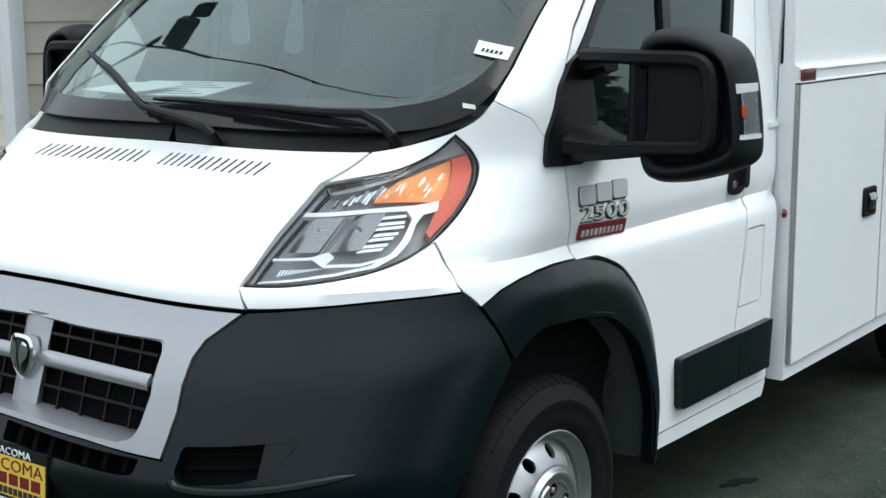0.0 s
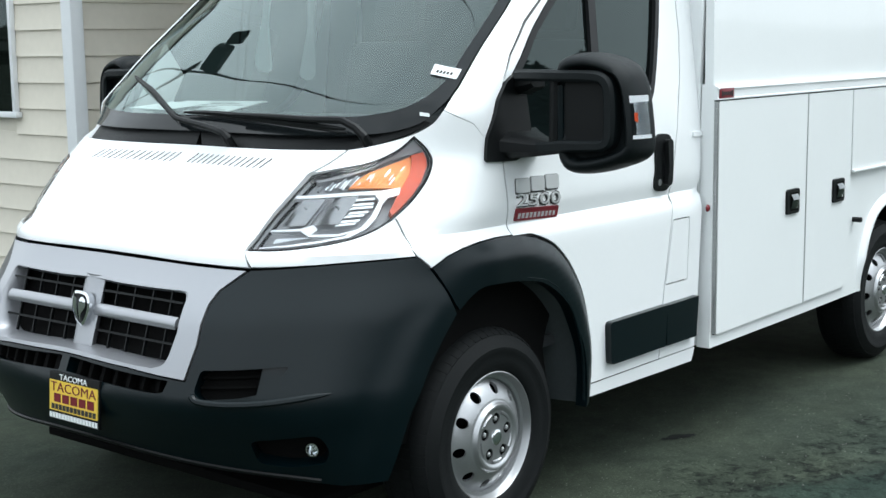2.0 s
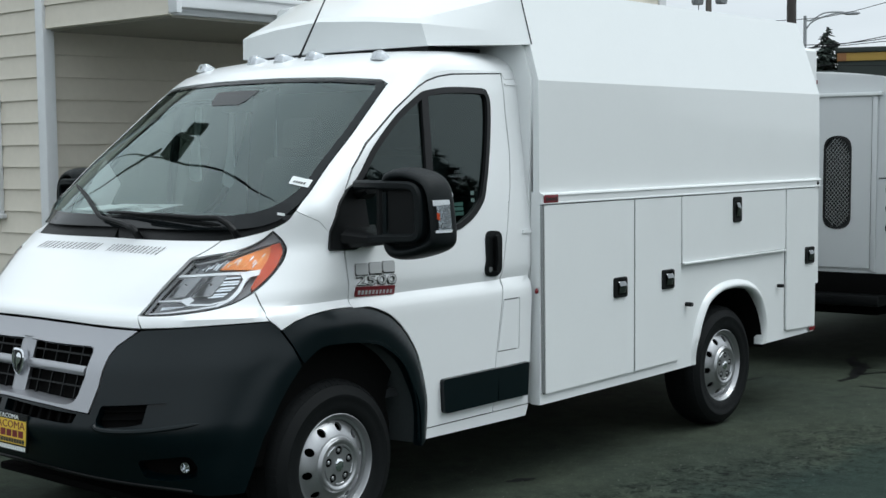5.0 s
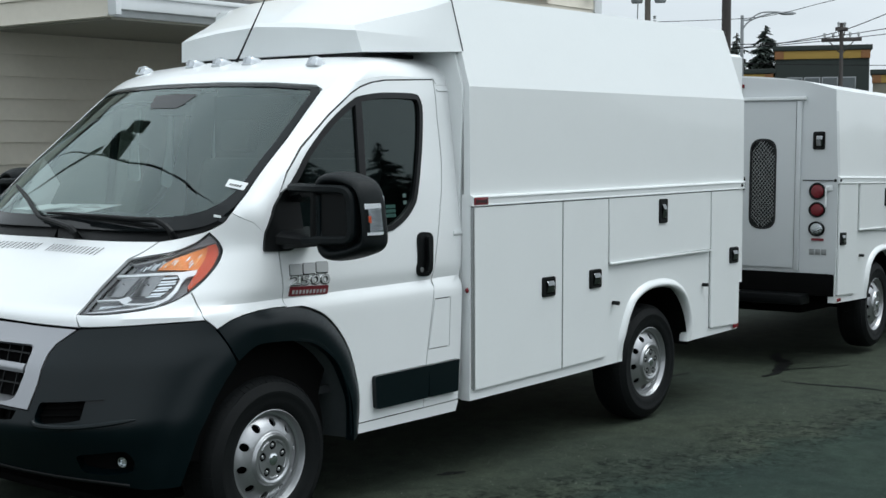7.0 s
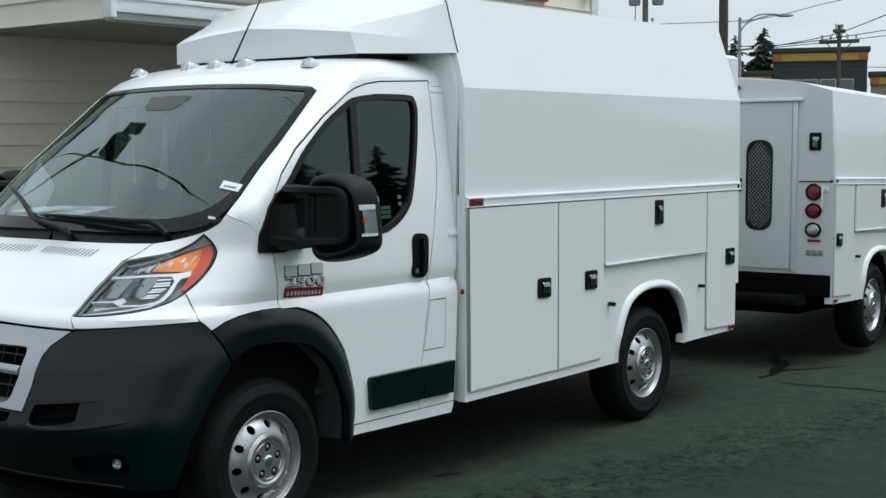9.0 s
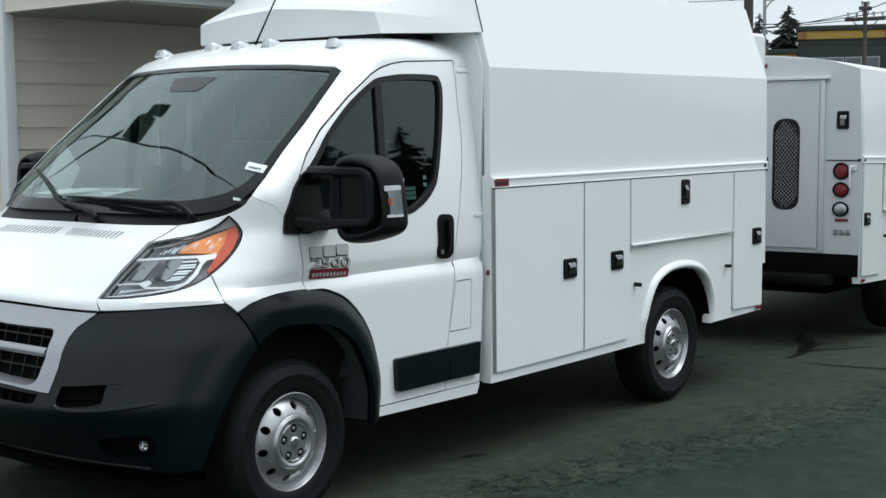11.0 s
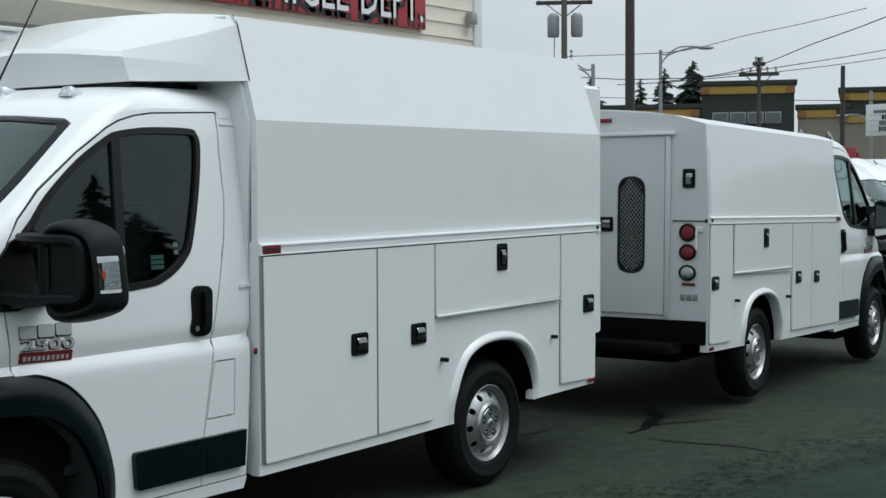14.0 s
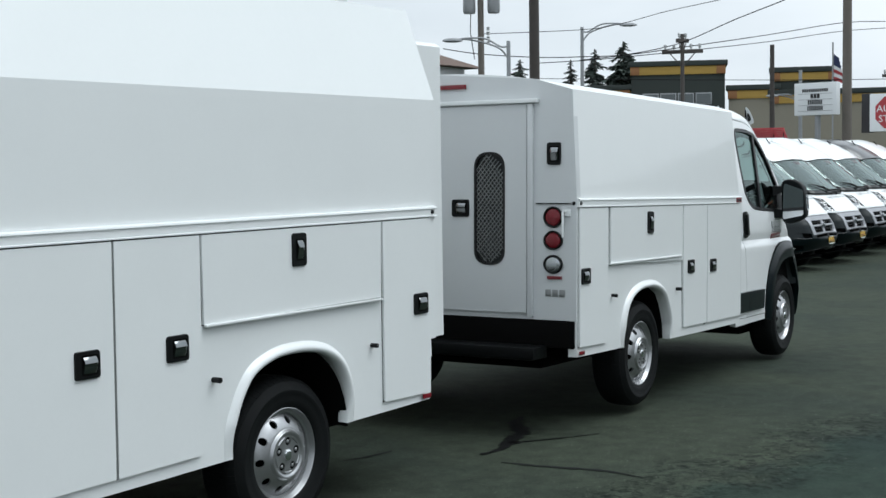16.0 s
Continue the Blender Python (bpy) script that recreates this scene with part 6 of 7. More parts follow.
# Painted sign on the upper wall, and a small wall box.
SIGNRED = mat("sign_red", (0.36, 0.035, 0.045), 0.45, grain=0.05, stain=0.1)
SIGNBLACK = mat("sign_black", (0.012, 0.012, 0.014), 0.4)
SIGNWHITE = mat("sign_white", (0.72, 0.74, 0.75), 0.45, stain=0.1, grain=0.05)
wall_sign = thing("wall_sign", "red sign board with white outlined capital letters on the house wall", "sign")
part("board", box(3.4, HY - .045, 3.32, 7.93, HY - .010, 4.06, .004), SIGNRED, wall_sign)
for text, x, wide in (("VEHICLE", 5.12, 1.58), ("DEPT.", 6.86, .98)):
    for dx, dz in ((-.035, -.065), (.045, -.065), (-.035, .03), (.045, .03)):
        lettering(text, .56, lambda p: Vector((x + dx + p.x, HY - .047 - max(p.z, 0), 3.39 + dz + p.y)), SIGNBLACK, wall_sign, 1, name="letter_shadow", depth=.002, width=wide)
    lettering(text, .56, lambda p: Vector((x + p.x, HY - .055 - max(p.z, 0), 3.39 + p.y)), SIGNWHITE, wall_sign, 1, depth=.003, width=wide)
wall_box = thing("wall_lamp", "small grey box fixed to the house wall", "lamp")
part("housing", box(8.68, HY - .10, 3.44, 8.78, HY - .012, 3.56, .01), HINGE, wall_box)

# ---- poles, lamps and wires ----
WOOD = mat("pole_wood", (0.055, 0.048, 0.044), 0.8, grain=0.4, scale=18, stain=0.3, bump=0.4, bscale=40)
PALEWOOD = mat("pale_pole_wood", (0.13, 0.115, 0.10), 0.8, grain=0.3, scale=18, stain=0.3, bump=0.4, bscale=40)
DARKHEAD = mat("dark_green_lamp_metal", (0.02, 0.028, 0.022), 0.6, spec=0.2)
GALV = mat("galvanised_grey", (0.30, 0.31, 0.32), 0.45, metal=0.5, grain=0.1, scale=20, stain=0.2)
WIRE = mat("black_wire", (0.012, 0.012, 0.013), 0.8, spec=0.1)


def pole(name, label, x, y, top, r, material, cat="pole"):
    root = thing(name, label, cat, pose(x, y, fall(x)))
    part("post", tube([(0, 0, 0), (0, 0, (top - fall(x)) * .5), (0, 0, top - fall(x))], r, 12, [r * 1.1, r, r * .9]), material, root)
    return root


def crossarm(root, z, length, turn, n=4):
    m = pose(0, 0, z, 0, 0, turn)
    arm = part("crossarm", box(-.045, -length / 2, -.05, .045, length / 2, .05, .008, m), WOOD, root)
    for k in range(n):
        y = -length / 2 + .08 + (length - .16) * k / (n - 1)
        part("insulator", lathe([(0, .15), (.03, .14), (.045, .11), (.03, .09), (.04, .06), (.02, .04), (.012, .0)], m @ pose(0, y, .05), 10), HINGE, arm)
    for sgn in (-1, 1):
        part("brace", tube([m @ Vector((.0, sgn * length * .3, -.05)), m @ Vector((0, 0, -.4))], .014, 6), WOOD, arm)


p1 = pole("light_pole", "tall dark square lamp post", 16.72, 5.08, 8.5, .078, WOOD)
p2 = pole("utility_pole", "wooden utility pole carrying two grey transformers", 28.5, 13.3, 7.2, .085, PALEWOOD, "utility pole")
crossarm(p2, 6.46 - fall(28), 1.5, 30)
for dy in (-.26, .30):
    part("transformer", lathe([(0, .62), (.10, .62), (.12, .58), (.15, .56), (.16, .50), (.16, .06), (.14, .0), (0, 0)], pose(dy * .5, -dy, 5.55 - fall(28)), 20), GALV, p2, "grey transformer can")
for k in range(4):
    part("insulator", lathe([(0, .1), (.05, .08), (.03, .05), (.05, .02), (0, 0)], pose(.1, -.16, 4.75 - fall(28) + .12 * k), 10), HINGE, p2)
part("drop_wire", tube([(.0, .3, 5.6 - fall(28)), (.1, .38, 5.1 - fall(28)), (.0, .2, 4.4 - fall(28))], .012, 5), WIRE, p2)
p3 = pole("utility_pole", "dark wooden utility pole with two crossarms", 31.48, 9.05, 4.97, .055, WOOD, "utility pole")
crossarm(p3, 4.52 - fall(31), 1.05, 14, 5)
crossarm(p3, 4.80 - fall(31), .36, 60, 2)
p4 = pole("utility_pole", "dark bare wooden pole", 47.4, 12.4, 5.9, .09, WOOD, "utility pole")
p5 = pole("utility_pole", "thick brown wooden utility pole", 41.5, 7.84, 9.5, .143, PALEWOOD, "utility pole")
p6 = pole("utility_pole", "slim grey pole with a crossarm in front of the shops", 47.0, 11.2, 4.9, .07, GALV, "utility pole")
p7 = pole("utility_pole", "distant wooden pole with a crossarm", 44.0, 6.4, 4.5, .09, WOOD, "utility pole")
crossarm(p7, 4.35 - fall(44), 2.2, 40)


def street_lamp(x, y, top, arm, label):
    root = thing("street_lamp", label, "street lamp", pose(x, y, fall(x)))
    h = top - fall(x)
    part("post", tube([(0, 0, 0), (0, 0, h)], .05, 10, [.07, .045]), GALV, root)
    for low, rise in ((-.42, -.10), (-.12, 0.0)):
        line = curve_through([(0, 0, h + low), (arm[0] * .16, arm[1] * .16, h - .10 + low * .2), (arm[0] * .45, arm[1] * .45, h + .06 + rise), (arm[0] * .8, arm[1] * .8, h + .08 + rise * .3), (arm[0], arm[1], h + .05)], 5)
        part("arm", tube(line, .022, 8), GALV, root)
    d = Vector((arm[0], arm[1], 0)).normalized()
    m = pose(arm[0], arm[1], h + .03) @ d.to_track_quat("X", "Z").to_matrix().to_4x4()
    head = bmesh.new()
    add_lathe(head, [(0, -.06), (.10, -.055), (.16, -.02), (.15, .03), (.09, .07), (0, .08)], m @ pose(.12, 0, 0) @ Matrix.Diagonal((1.5, .75, .75, 1)), 18)
    part("head", head, GALV, root)
    return root


street_lamp(31.97, 12.2, 5.39, (.54, -1.0), "grey cobra-head street lamp on a curved double arm")
street_lamp(26.0, 11.01, 4.55, (-.62, 1.0), "grey street lamp with a long arm")
street_lamp(50.0, 12.2, 4.1, (-.3, .9), "grey street lamp in front of the shops")


def wire(label, pts, r=.012):
    return tagged(part("overhead_wire", tube(curve_through(pts, 8), r, 5), WIRE), label, "wire")


wire("long sagging power line between poles", [(27.5, 13.8, 4.62), (28.5, 13.33, 4.52), (29.34, 12.14, 4.42), (30.02, 11.19, 4.42), (30.7, 10.24, 4.46), (31.5, 9.1, 4.63), (36.92, 8.74, 5.31), (41.4, 8.02, 5.94), (43.0, 7.06, 6.05)], .012)
wire("long sagging power line between poles", [(29.34, 12.15, 4.27), (30.19, 10.96, 4.34), (31.04, 9.76, 4.46), (31.5, 9.1, 4.53), (36.92, 8.74, 5.11), (41.4, 8.02, 5.68), (43.0, 7.06, 5.84)], .011)
wire("slack power line rising past the lot", [(30.0, 11.18, 4.34), (31.0, 10.38, 4.49), (31.4, 9.06, 4.74), (29.0, 6.67, 4.98), (27.0, 4.78, 5.11), (25.0, 3.05, 5.23)], .012)
wire("thin power line rising past the lot", [(29.0, 13.54, 5.08), (30.0, 11.26, 5.11), (30.0, 10.14, 5.18), (30.0, 8.82, 5.41), (30.0, 7.28, 5.61), (30.0, 5.67, 5.87)], .009)
wire("thin line above the shops", [(45, 24, 5.1), (44, 6.4, 4.25), (43, -6, 4.4)], .012)

# A service wire over the house and a flood lamp on its roof, which the windscreen mirrors.
wire("black service wire above the house", [(6.4, 18.5, 7.25), (4.6, 14.2, 7.0), (2.75, 10.4, 6.98), (1.65, 8.2, 7.0), (.95, 6.45, 7.0), (.63, 5.5, 7.0), (.34, 4.7, 7.0), (.03, 3.94, 7.0), (-.36, 2.95, 7.0), (-.95, 1.5, 7.02), (-3.2, -4.0, 7.3), (-6.5, -12, 8.0)], .015)
wire("black service wire above the first van", [(6, 14, 7.2), (3.2, 7.5, 7.05), (1.86, 4.27, 7.0), (1.24, 3.18, 7.0), (.88, 2.03, 7.0), (.43, -.11, 7.0), (-.2, -4, 7.1), (-1.5, -12, 7.5)], .0045)
lamp_mast = thing("flood_lamp", "dark flood lamp on a slanting arm above the house roof", "lamp", pose(1.75, 8.6, 3.09))
part("post", tube([(1.1, 6.3, 0), (1.1, 6.3, 3.80)], .06, 10), WOOD, lamp_mast)
part("arm", tube([(1.1, 6.3, 3.75), (.19, 1.5, 3.91), (-.20, -.9, 3.91)], .05, 8), WOOD, lamp_mast)
part("head", box(-.17, -.46, -.08, .19, .40, .10, .05, pose(-.37, -1.55, 3.91, 4, 4, -24)), DARKHEAD, lamp_mast)
part("hood", box(-.09, -.26, -.03, .09, .34, .03, .02, pose(-.22, -1.92, 3.98, -6, 0, -20)), DARKHEAD, lamp_mast)

# ---- fir trees ----
NEEDLE = mat("fir_needles", (0.042, 0.058, 0.048), 0.85, grain=0.5, scale=6, stain=0.5)
BARK = mat("bark", (0.05, 0.04, 0.033), 0.9, grain=0.4, scale=20, stain=0.3)


def fir(x, y, z, h, w, seed):
    rnd = random.Random(seed)
    root = thing("fir_tree", "tall dark fir tree with uneven drooping branches", "tree", pose(x, y, z), group="fir trees")
    part("trunk", tube([(0, 0, 0), (.05, 0, h * .5), (0, 0, h)], .2, 8, [.035 * h, .02 * h, .004 * h]), BARK, root)
    bm = bmesh.new()
    n = 190
    for k in range(n):
        t = (k + rnd.random()) / n
        zz = h * (.12 + .88 * t)
        reach = w * (1 - t) ** .7 * rnd.uniform(.55, 1.1) + .04 * w
        a = rnd.uniform(0, 2 * math.pi)
        d = Vector((math.cos(a), math.sin(a), 0))
        tip = d * reach + Vector((0, 0, zz - reach * rnd.uniform(.15, .5)))
        base = Vector((0, 0, zz))
        add_tube(bm, [base, base.lerp(tip, .5) + Vector((0, 0, .05 * reach)), tip], .02 * h / 8, 3, [.012 * h / 5, .008 * h / 5, .003])
        for j in range(28):
            s = rnd.uniform(.15, 1.0)
            p = base.lerp(tip, s)
            side = Vector((-d.y, d.x, 0)) * rnd.uniform(-1, 1) + d * rnd.uniform(-.2, .8)
            L = reach * rnd.uniform(.3, .62) * (1.15 - s * .6)
            q = p + side.normalized() * L + Vector((0, 0, -L * rnd.uniform(.1, .8)))
            u = Vector((0, 0, 1)).cross(q - p).normalized() * L * rnd.uniform(.22, .42)
            m = p.lerp(q, .5) + Vector((0, 0, L * .12))
            vs = [bm.verts.new(c) for c in (p, m + u, q, m - u)]
            bm.faces.new((vs[0], vs[1], vs[2]))
            bm.faces.new((vs[0], vs[2], vs[3]))
    part("crown", bm, NEEDLE, root)


fir(60.3, 27.6, -.4, 7.25, 1.5, 1)
fir(60.8, 26.5, -.4, 7.75, 2.1, 2)
fir(61.4, 25.2, -.4, 8.1, 2.6, 3)
fir(59.0, 29.8, -.4, 7.3, 2.2, 4)
fir(62.0, 24.4, -.4, 6.9, 2.0, 5)

# ---- shops across the road ----
DARKGREEN = mat("dark_green_stucco", (0.032, 0.040, 0.036), 0.8, grain=0.1, scale=8, stain=0.15)
OCHRE = mat("ochre_band", (0.42, 0.27, 0.06), 0.7, grain=0.08, scale=6, stain=0.12)
RUST = mat("rust_block", (0.28, 0.13, 0.05), 0.7, grain=0.1, stain=0.1)
TAN = mat("tan_stucco", (0.26, 0.24, 0.19), 0.8, grain=0.08, scale=5, stain=0.2)
SHOPGLASS = mat("pale_shop_glass", (0.11, 0.125, 0.13), 0.15)


def shop(label, c0, c1, top, wall, band=True, deep=9.0, windows=()):
    """A flat-roofed shop: front between two corners, dark coping, ochre band."""
    a, b = Vector((*c0, 0)), Vector((*c1, 0))
    d = (b - a)
    L, z0 = d.length, -.4
    m = Matrix.Translation((a.x, a.y, z0)) @ pose(0, 0, 0, 0, 0, math.degrees(math.atan2(d.y, d.x)))
    root = thing("shop", label, "building", m)
    h = top - z0
    part("wall", box(0, 0, 0, L, deep, h - .1), wall, root)
    part("coping", box(-.12, -.16, h - .22, L + .12, deep + .1, h, .02), DARKGREEN, root)
    if band:
        part("band", box(-.03, -.07, h - .60, L + .03, deep + .02, h - .24, .01), OCHRE, root)
        for x in (.0, L - .35):
            part("corner_block", box(x - .02, -.11, h - .60, x + .37, .05, h - .24, .01), RUST, root)
    for x0, zz0, x1, zz1, n in windows:
        for k in range(n):
            xa, xb = x0 + (x1 - x0) * k / n, x0 + (x1 - x0) * (k + 1) / n - .06
            w = part("window", box(xa, -.05, zz0 - z0, xb, .02, zz1 - z0, .01), GALV, root)
            part("pane", box(xa + .05, -.06, zz0 - z0 + .05, xb - .05, -.045, zz1 - z0 - .05), SHOPGLASS, w)
    return root


shop("dark green flat-roofed shop with an ochre band and upper windows", (54.40, 21.43), (56.05, 17.67), 6.10, DARKGREEN, windows=((.5, 4.15, 3.6, 4.68, 4),))
shop("low dark wing of a shop with an ochre band", (52.5, 26.4), (54.45, 21.55), 5.10, DARKGREEN)
shop("low tan shop wing with an ochre band", (56.3, 17.6), (57.0, 15.6), 4.98, TAN)
shop("dark green shop tower with an ochre band", (57.2, 15.95), (58.1, 13.33), 5.72, DARKGREEN)
shop("long tan shop front with an ochre band", (56.9, 15.9), (59.6, 7.4), 4.72, TAN, windows=((5.5, .4, 9.0, 2.2, 4),))
brown = thing("far_house", "white house with a brown hip roof", "house", pose(33.8, 22.4, -.4))
part("wall", box(-3.2, -3.2, 0, 3.2, 3.2, 5.25), SIGNWHITE, brown)
bm = bmesh.new()
vs = [bm.verts.new(p) for p in ((-3.7, -3.7, 5.25), (3.7, -3.7, 5.25), (3.7, 3.7, 5.25), (-3.7, 3.7, 5.25), (-.8, 0, 6.7), (.8, 0, 6.7))]
for f in ((0, 1, 5, 4), (1, 2, 5), (2, 3, 4, 5), (3, 0, 4), (3, 2, 1, 0)):
    bm.faces.new([vs[i] for i in f])
part("roof", bm, mat("brown_roof", (0.10, 0.065, 0.05), 0.85, grain=0.3, scale=10, stain=0.2), brown)
# Low hedge and far rise that close the view behind the shops.
HEDGE = mat("far_trees", (0.035, 0.045, 0.035), 0.9, grain=0.5, scale=.6, stain=0.5)
rnd = random.Random(11)
bm = bmesh.new()
for k in range(1900):
    a = rnd.uniform(-180, 180)
    r = rnd.uniform(150, 190)
    x, y = r * math.cos(radians(a)), r * math.sin(radians(a))
    h = rnd.uniform(3.0, 6.2) * (1.0 + .25 * math.sin(a * .35))
    w = rnd.uniform(2, 5)
    top = bm.verts.new((x + rnd.uniform(-1, 1), y, h))
    ring = [bm.verts.new((x + w * math.cos(t), y + w * math.sin(t), h * rnd.uniform(.25, .7))) for t in (k2 * math.pi / 3 + rnd.random() for k2 in range(6))]
    foot = [bm.verts.new((v.co.x, v.co.y, -1)) for v in ring]
    for i in range(6):
        j = (i + 1) % 6
        bm.faces.new((ring[i], ring[j], top))
        bm.faces.new((foot[i], foot[j], ring[j], ring[i]))
tagged(part("far_wood", bm, HEDGE), "distant dark line of trees", "trees", kind="stuff")


# ---- signs and flags by the road ----
def sign_board(name, label, x, y, z0, z1, w, turn, post=True):
    root = thing(name, label, "sign", pose(x, y, fall(x), 0, 0, turn))
    g0 = fall(x)
    part("cabinet", box(-.12, -w / 2, z0 - g0, .12, w / 2, z1 - g0, .02), SIGNWHITE, root)
    if post:
        part("post", tube([(.05, 0, 0), (.05, 0, z0 - g0)], .09, 10), GALV, root)
    return root


mq = sign_board("marquee_sign", "white marquee sign with rows of dark letters", 41.2, 8.7, 3.08, 4.10, 1.48, -12)
for z, w, m, n in ((3.86, .92, SIGNBLACK, 12), (3.66, .34, SIGNBLACK, 3), (3.47, .52, SIGNBLACK, 7), (3.28, .56, SIGNBLACK, 8)):
    for k in range(n):
        y = -w / 2 + w * k / n
        part("letter_bar", box(-.128, y + .01, z - fall(41) - .05, -.120, y + w / n - .012, z - fall(41) + (.09 if n < 12 else .05)), m, mq)
for z in (3.76, 3.58, 3.40, 3.22):
    part("letter_rail", box(-.13, -.60, z - fall(41) - .012, -.12, .60, z - fall(41)), GALV, mq)
st = sign_board("road_sign", "white sign board with a red octagon and the words AUTO STOP", 39.0, 5.75, 2.48, 3.58, 1.30, -8)
part("dark_edge", box(-.11, .62, 2.45 - fall(39), .14, .90, 3.60 - fall(39), .01), SIGNBLACK, st)
part("octagon", lathe([(0, .012), (.50, .012), (.50, 0)], pose(-.122, 0, 3.03 - fall(39), 0, -90, 0) @ pose(0, 0, 0, 0, 0, 22.5), 8), SIGNRED, st)
for text, z in (("AUTO", 3.05), ("STOP", 2.76)):
    lettering(text, .28, lambda p, z=z: Vector((-.140 - p.z, -p.x, z - fall(39) + p.y)), SIGNWHITE, st, 1.1, depth=.004, align="CENTER")
fl = thing("flag", "striped red and white flag hanging from a slim pole", "flag", pose(46.1, 9.74, fall(46)))
part("pole", tube([(0, 0, 0), (0, 0, 5.75 - fall(46))], .03, 8), GALV, fl)
for k in range(7):
    f = lambda u, v: Vector((.05 * math.sin(u * 14), -u, v))
    part("stripe", sheet([(.02, 5.35 - .13 * k - fall(46)), (.22 + .04 * k, 5.18 - .13 * k - fall(46)), (.22 + .04 * k, 5.05 - .13 * k - fall(46)), (.02, 5.22 - .13 * k - fall(46))], f, (), 0, .004, .06), (SIGNRED, SIGNWHITE)[k % 2] if k > 2 else mat("flag_blue", (0.03, 0.04, 0.10), .8), fl)
for x, y, z, c in ((20.0, 3.46, 2.47, SIGNBLACK), (20.0, 2.97, 2.43, SIGNBLACK), (35.9, 8.2, 2.35, SIGNRED), (33.0, 6.90, 2.25, SIGNRED)):
    b = thing("feather_flag", "small upright advertising flag on a thin pole", "flag", pose(x, y, fall(x)))
    part("pole", tube([(0, 0, 0), (0, 0, z - fall(x) + .16)], .015, 6), WIRE, b)
    f = lambda u, v: Vector((.02 * math.sin(v * 8), u, v))
    h = z - fall(x)
    part("cloth", sheet(curve_through([(0, h - .10), (.0, h + .16), (-.07, h + .10), (-.12, h - .02), (-.12, h - .10)], 4, True), f, (), 0, .004, .1), SIGNWHITE if c is SIGNBLACK else c, b)
    part("cloth_print", sheet(curve_through([(-.03, h - .06), (-.03, h + .06), (-.06, h + .05), (-.085, h - .04)], 4, True), f, (), .006, .002, .1), c, b)
aw = thing("awning", "red ribbed awning of a small stand", "awning", pose(36.6, 8.9, fall(36)))
for k in range(8):
    part("rib", box(-.05 + .055 * k, -.75, 2.95 - .055 * k, .01 + .055 * k, .55, 3.0 - .055 * k, .006), SIGNRED, aw)
for y in (-.7, .5):
    part("post", tube([(.2, y, 0), (.2, y, 2.8)], .03, 8), GALV, aw)

# ---- the row of parked cargo vans ----
DARKPAINT = mat("dark_grey_paint", (0.022, 0.024, 0.027), 0.3, coat=0.6, grain=0.04, scale=200)


def share_dark(src, dst, swap):
    ob = share(src, dst)
    for o in (ob, *ob.children_recursive):
        if o.data.materials and o.data.materials[0] is WHITE and swap:
            o.data = o.data.copy()
            o.data.materials[0] = DARKPAINT
    return ob


def cargo_body(van):
    """The closed panel body with a high roof behind the cab."""
    sec = [(1.02, .40), (1.03, 1.1), (1.0, 1.6), (.95, 2.2), (.86, 2.46), (.62, 2.56), (0, 2.60)]
    ring = [(-y, z) for y, z in sec] + [(y, z) for y, z in sec[-2::-1]]
    bm = bmesh.new()
    rows = []
    for x, k, dz in ((1.38, 1.0, 0), (4.4, 1.0, 0), (4.62, .985, -.02), (4.66, .95, -.06)):
        rows.append([bm.verts.new((x, y * k, z + dz * (z > 1))) for y, z in ring])
    for a, b in zip(rows, rows[1:]):
        for i in range(len(ring) - 1):
            bm.faces.new((a[i], a[i + 1], b[i + 1], b[i]))
    bm.faces.new(rows[-1])
    bm.faces.new(rows[0][::-1])
    body = part("cargo_body", bm, WHITE, van, "tall closed cargo body", 50)
    bm = bmesh.new()
    rows = []
    for x, hw, z in ((.40, .84, 2.10), (.62, .86, 2.26), (.95, .80, 2.44), (1.25, .74, 2.54), (1.42, .66, 2.58)):
        rows.append([bm.verts.new(p) for p in ((x + .25, -hw - .06, 2.08), (x + .05, -hw * .9, z - .03), (x, -hw * .5, z), (x - .02, 0, z + .01), (x, hw * .5, z), (x + .05, hw * .9, z - .03), (x + .25, hw + .06, 2.08))])
    for a, b in zip(rows, rows[1:]):
        for i in range(6):
            bm.faces.new((a[i], a[i + 1], b[i + 1], b[i]))
    part("high_roof", bm, WHITE, van, "raised front of the roof", 60)
    for s in (-1, 1):
        part("side_moulding", box(1.55, min(s * 1.0, s * 1.045), .48, 3.05, max(s * 1.0, s * 1.045), .66, .012), PLASTIC, van)
        part("wheel_arch", lathe([(.36, .02), (.47, .02), (.47, .04), (.36, .04)], pose(3.45, s * 1.01, .38, -90 * s), 32, True), PLASTIC, van)
    part("roof_aerial", tube([(.9, 0, 2.42), (1.0, 0, 2.55)], .012, 6), BLACK, van)


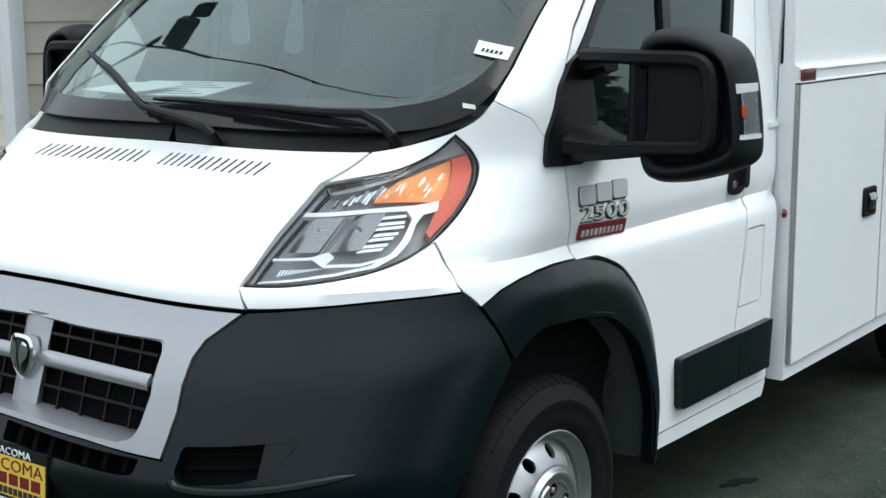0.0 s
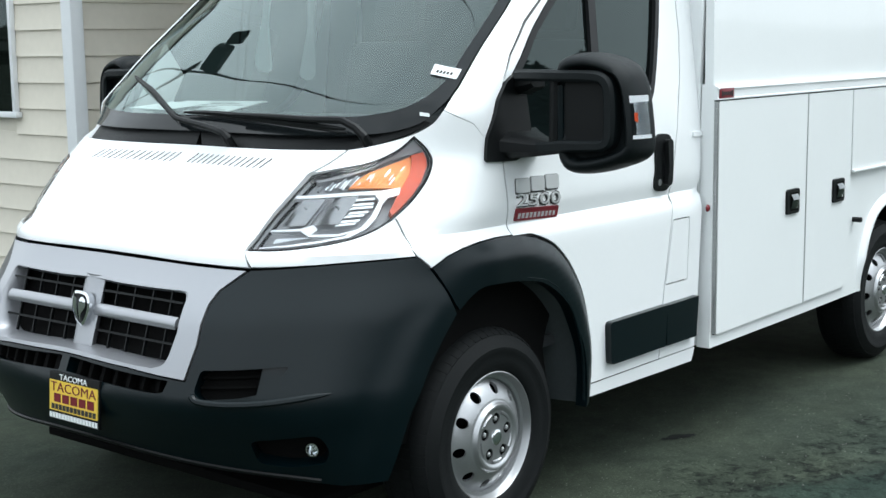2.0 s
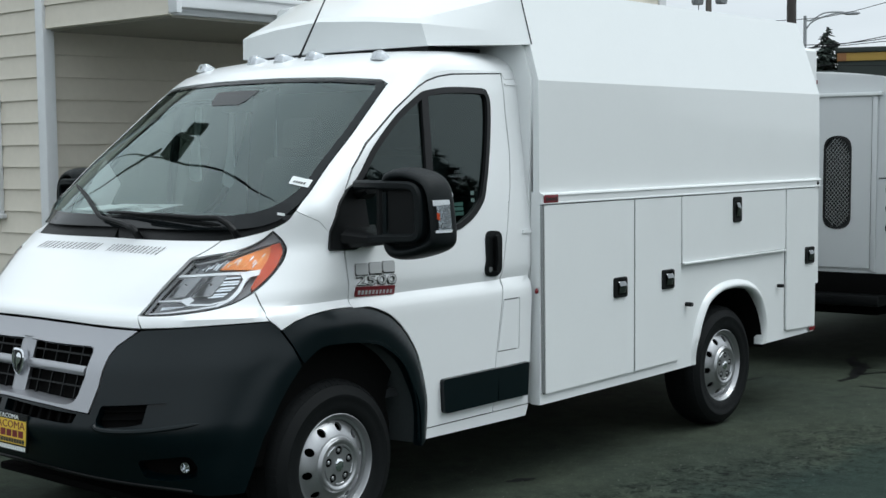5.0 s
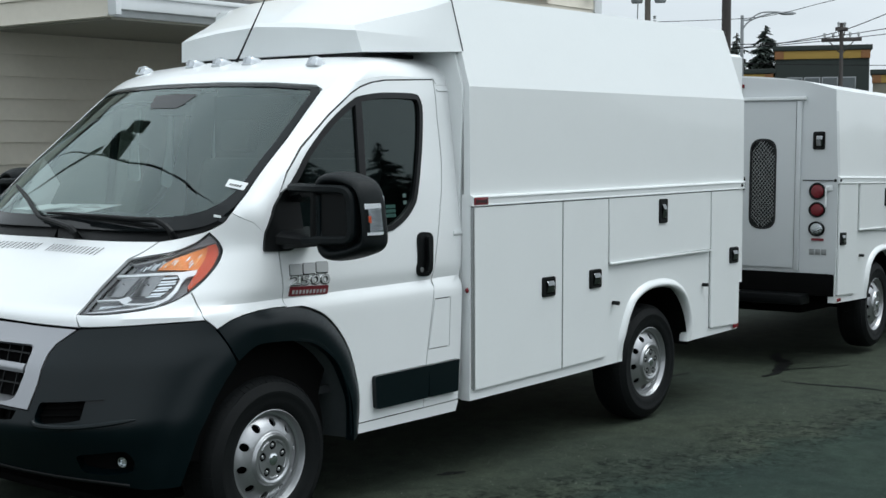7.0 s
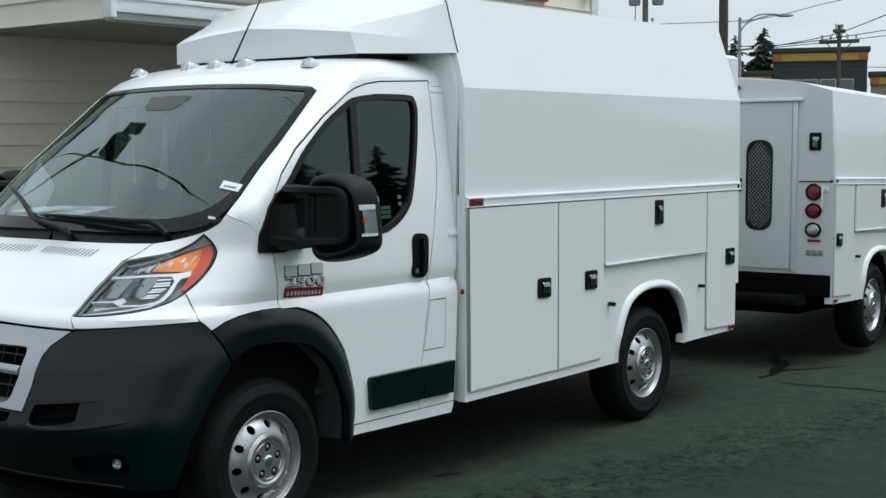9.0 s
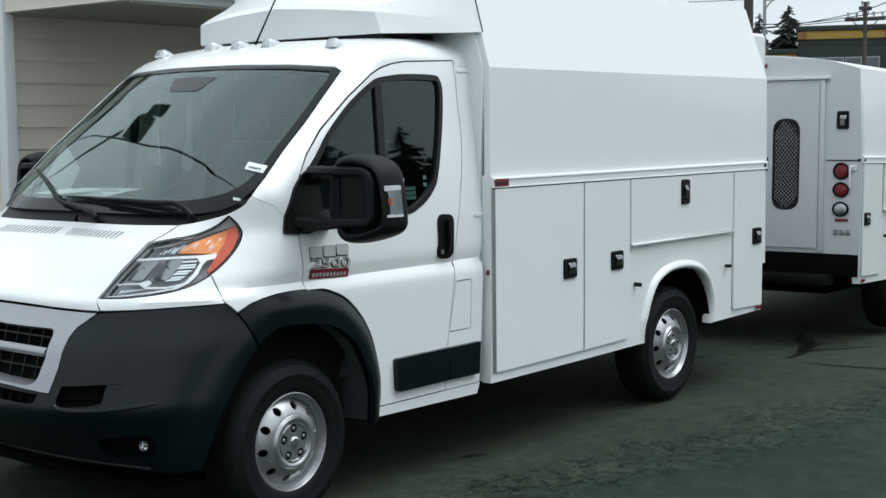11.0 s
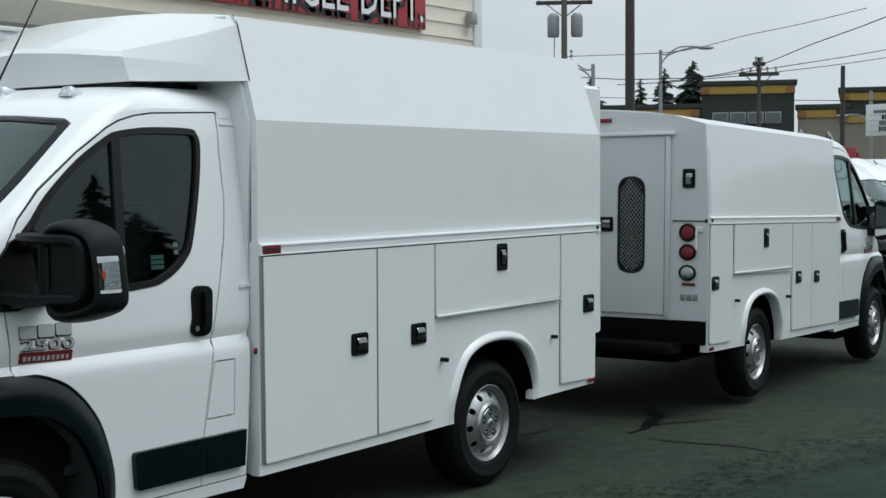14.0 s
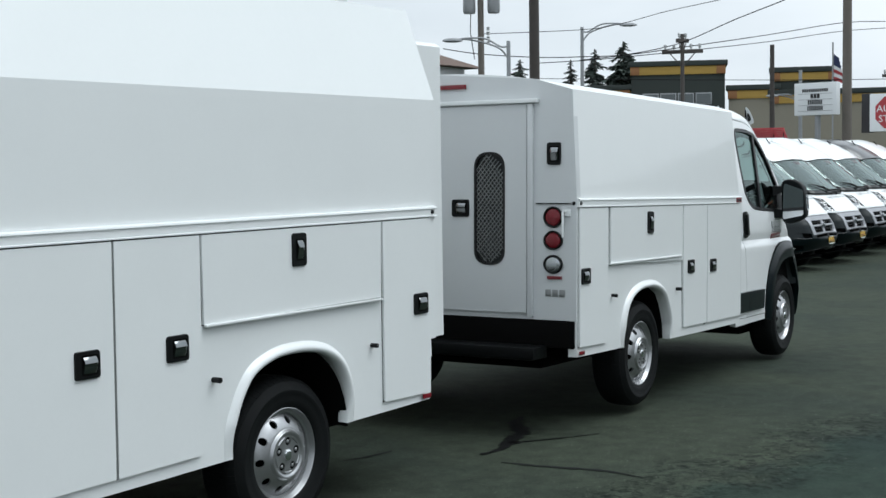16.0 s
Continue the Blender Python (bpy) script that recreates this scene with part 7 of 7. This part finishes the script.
skip = ("aerial", "roof_lamp", "side_badge", "roof", "cabin_wall", "headliner")
first = None
for k in range(6):
    x, y = 23.65 + 2.5 * k, 3.75 + .15 * k
    lab = "dark grey cargo van with a high roof, parked in a row" if k == 4 else "white cargo van with a high roof, parked in a row"
    v = thing("cargo_van", lab, "van", pose(x, y, fall(x), 0, 0, 86), group="row of parked cargo vans")
    for p in cab_parts:
        if p.name.split(".")[0] not in skip:
            share_dark(p, v, k == 4)
    if first is None:
        cargo_body(v)
        first = [c for c in v.children if c.name.split(".")[0] in ("cargo_body", "high_roof", "wheel_arch", "roof_aerial") or (c.name.startswith("side_moulding") and c.data.name not in [p.data.name for p in cab_parts])]
    else:
        for p in first:
            share_dark(p, v, k == 4)

# ---- across the road, behind the camera: trees that the glass mirrors, and unseen low buildings added to darken its reflections ----
BACKWALL = mat("dark_brick_wall", (0.06, 0.055, 0.05), 0.8, grain=0.2, scale=5, stain=0.3)
back = thing("back_building", "low dark brick building added for the glass to mirror", "building", pose(4, -34, 0))
part("wall", box(-14, -6, -.4, 12, 0, 5.2), BACKWALL, back)
part("roof", box(-14.5, -6.5, 5.2, 12.5, .4, 5.6, .05), DARKGREEN, back)
for k in range(6):
    w = part("window", box(-12 + 4 * k, -.02, 1.2, -10 + 4 * k, .05, 2.8, .02), TRIM, back)
    part("pane", box(-11.9 + 4 * k, .045, 1.3, -10.1 + 4 * k, .06, 2.7), PANE, w)


shed = thing("back_building", "long low dark shed added for the glass to mirror", "building", pose(31, -36, 0))
part("wall", box(-18, -5, -.4, 26, 0, 5.4), BACKWALL, shed)
part("roof", box(-18.4, -5.4, 5.4, 26.4, .4, 5.7, .05), DARKGREEN, shed)
for k, (x, y, h, w) in enumerate(((-14, -30, 8, 2.2), (-8, -28, 9.5, 2.4), (-1, -31, 8, 2.2), (14, -31, 9.2, 2.6), (16.5, -30, 8.2, 2.4), (18.6, -31, 9.8, 2.6), (21, -30, 9.0, 2.7), (23.4, -31, 8.0, 2.5), (25.6, -30, 9.6, 2.6), (28, -31, 8.4, 2.7), (30.6, -30, 9.8, 2.7), (33, -31, 8.6, 2.6), (35.4, -30, 9.4, 2.7), (38, -31, 8.0, 2.6), (40.6, -30, 9.0, 2.7), (43.4, -31, 8.4, 2.6), (47, -31, 9.0, 2.8), (51, -32, 8.6, 2.8))):
    fir(x, y, -.4, h, w, 40 + k)
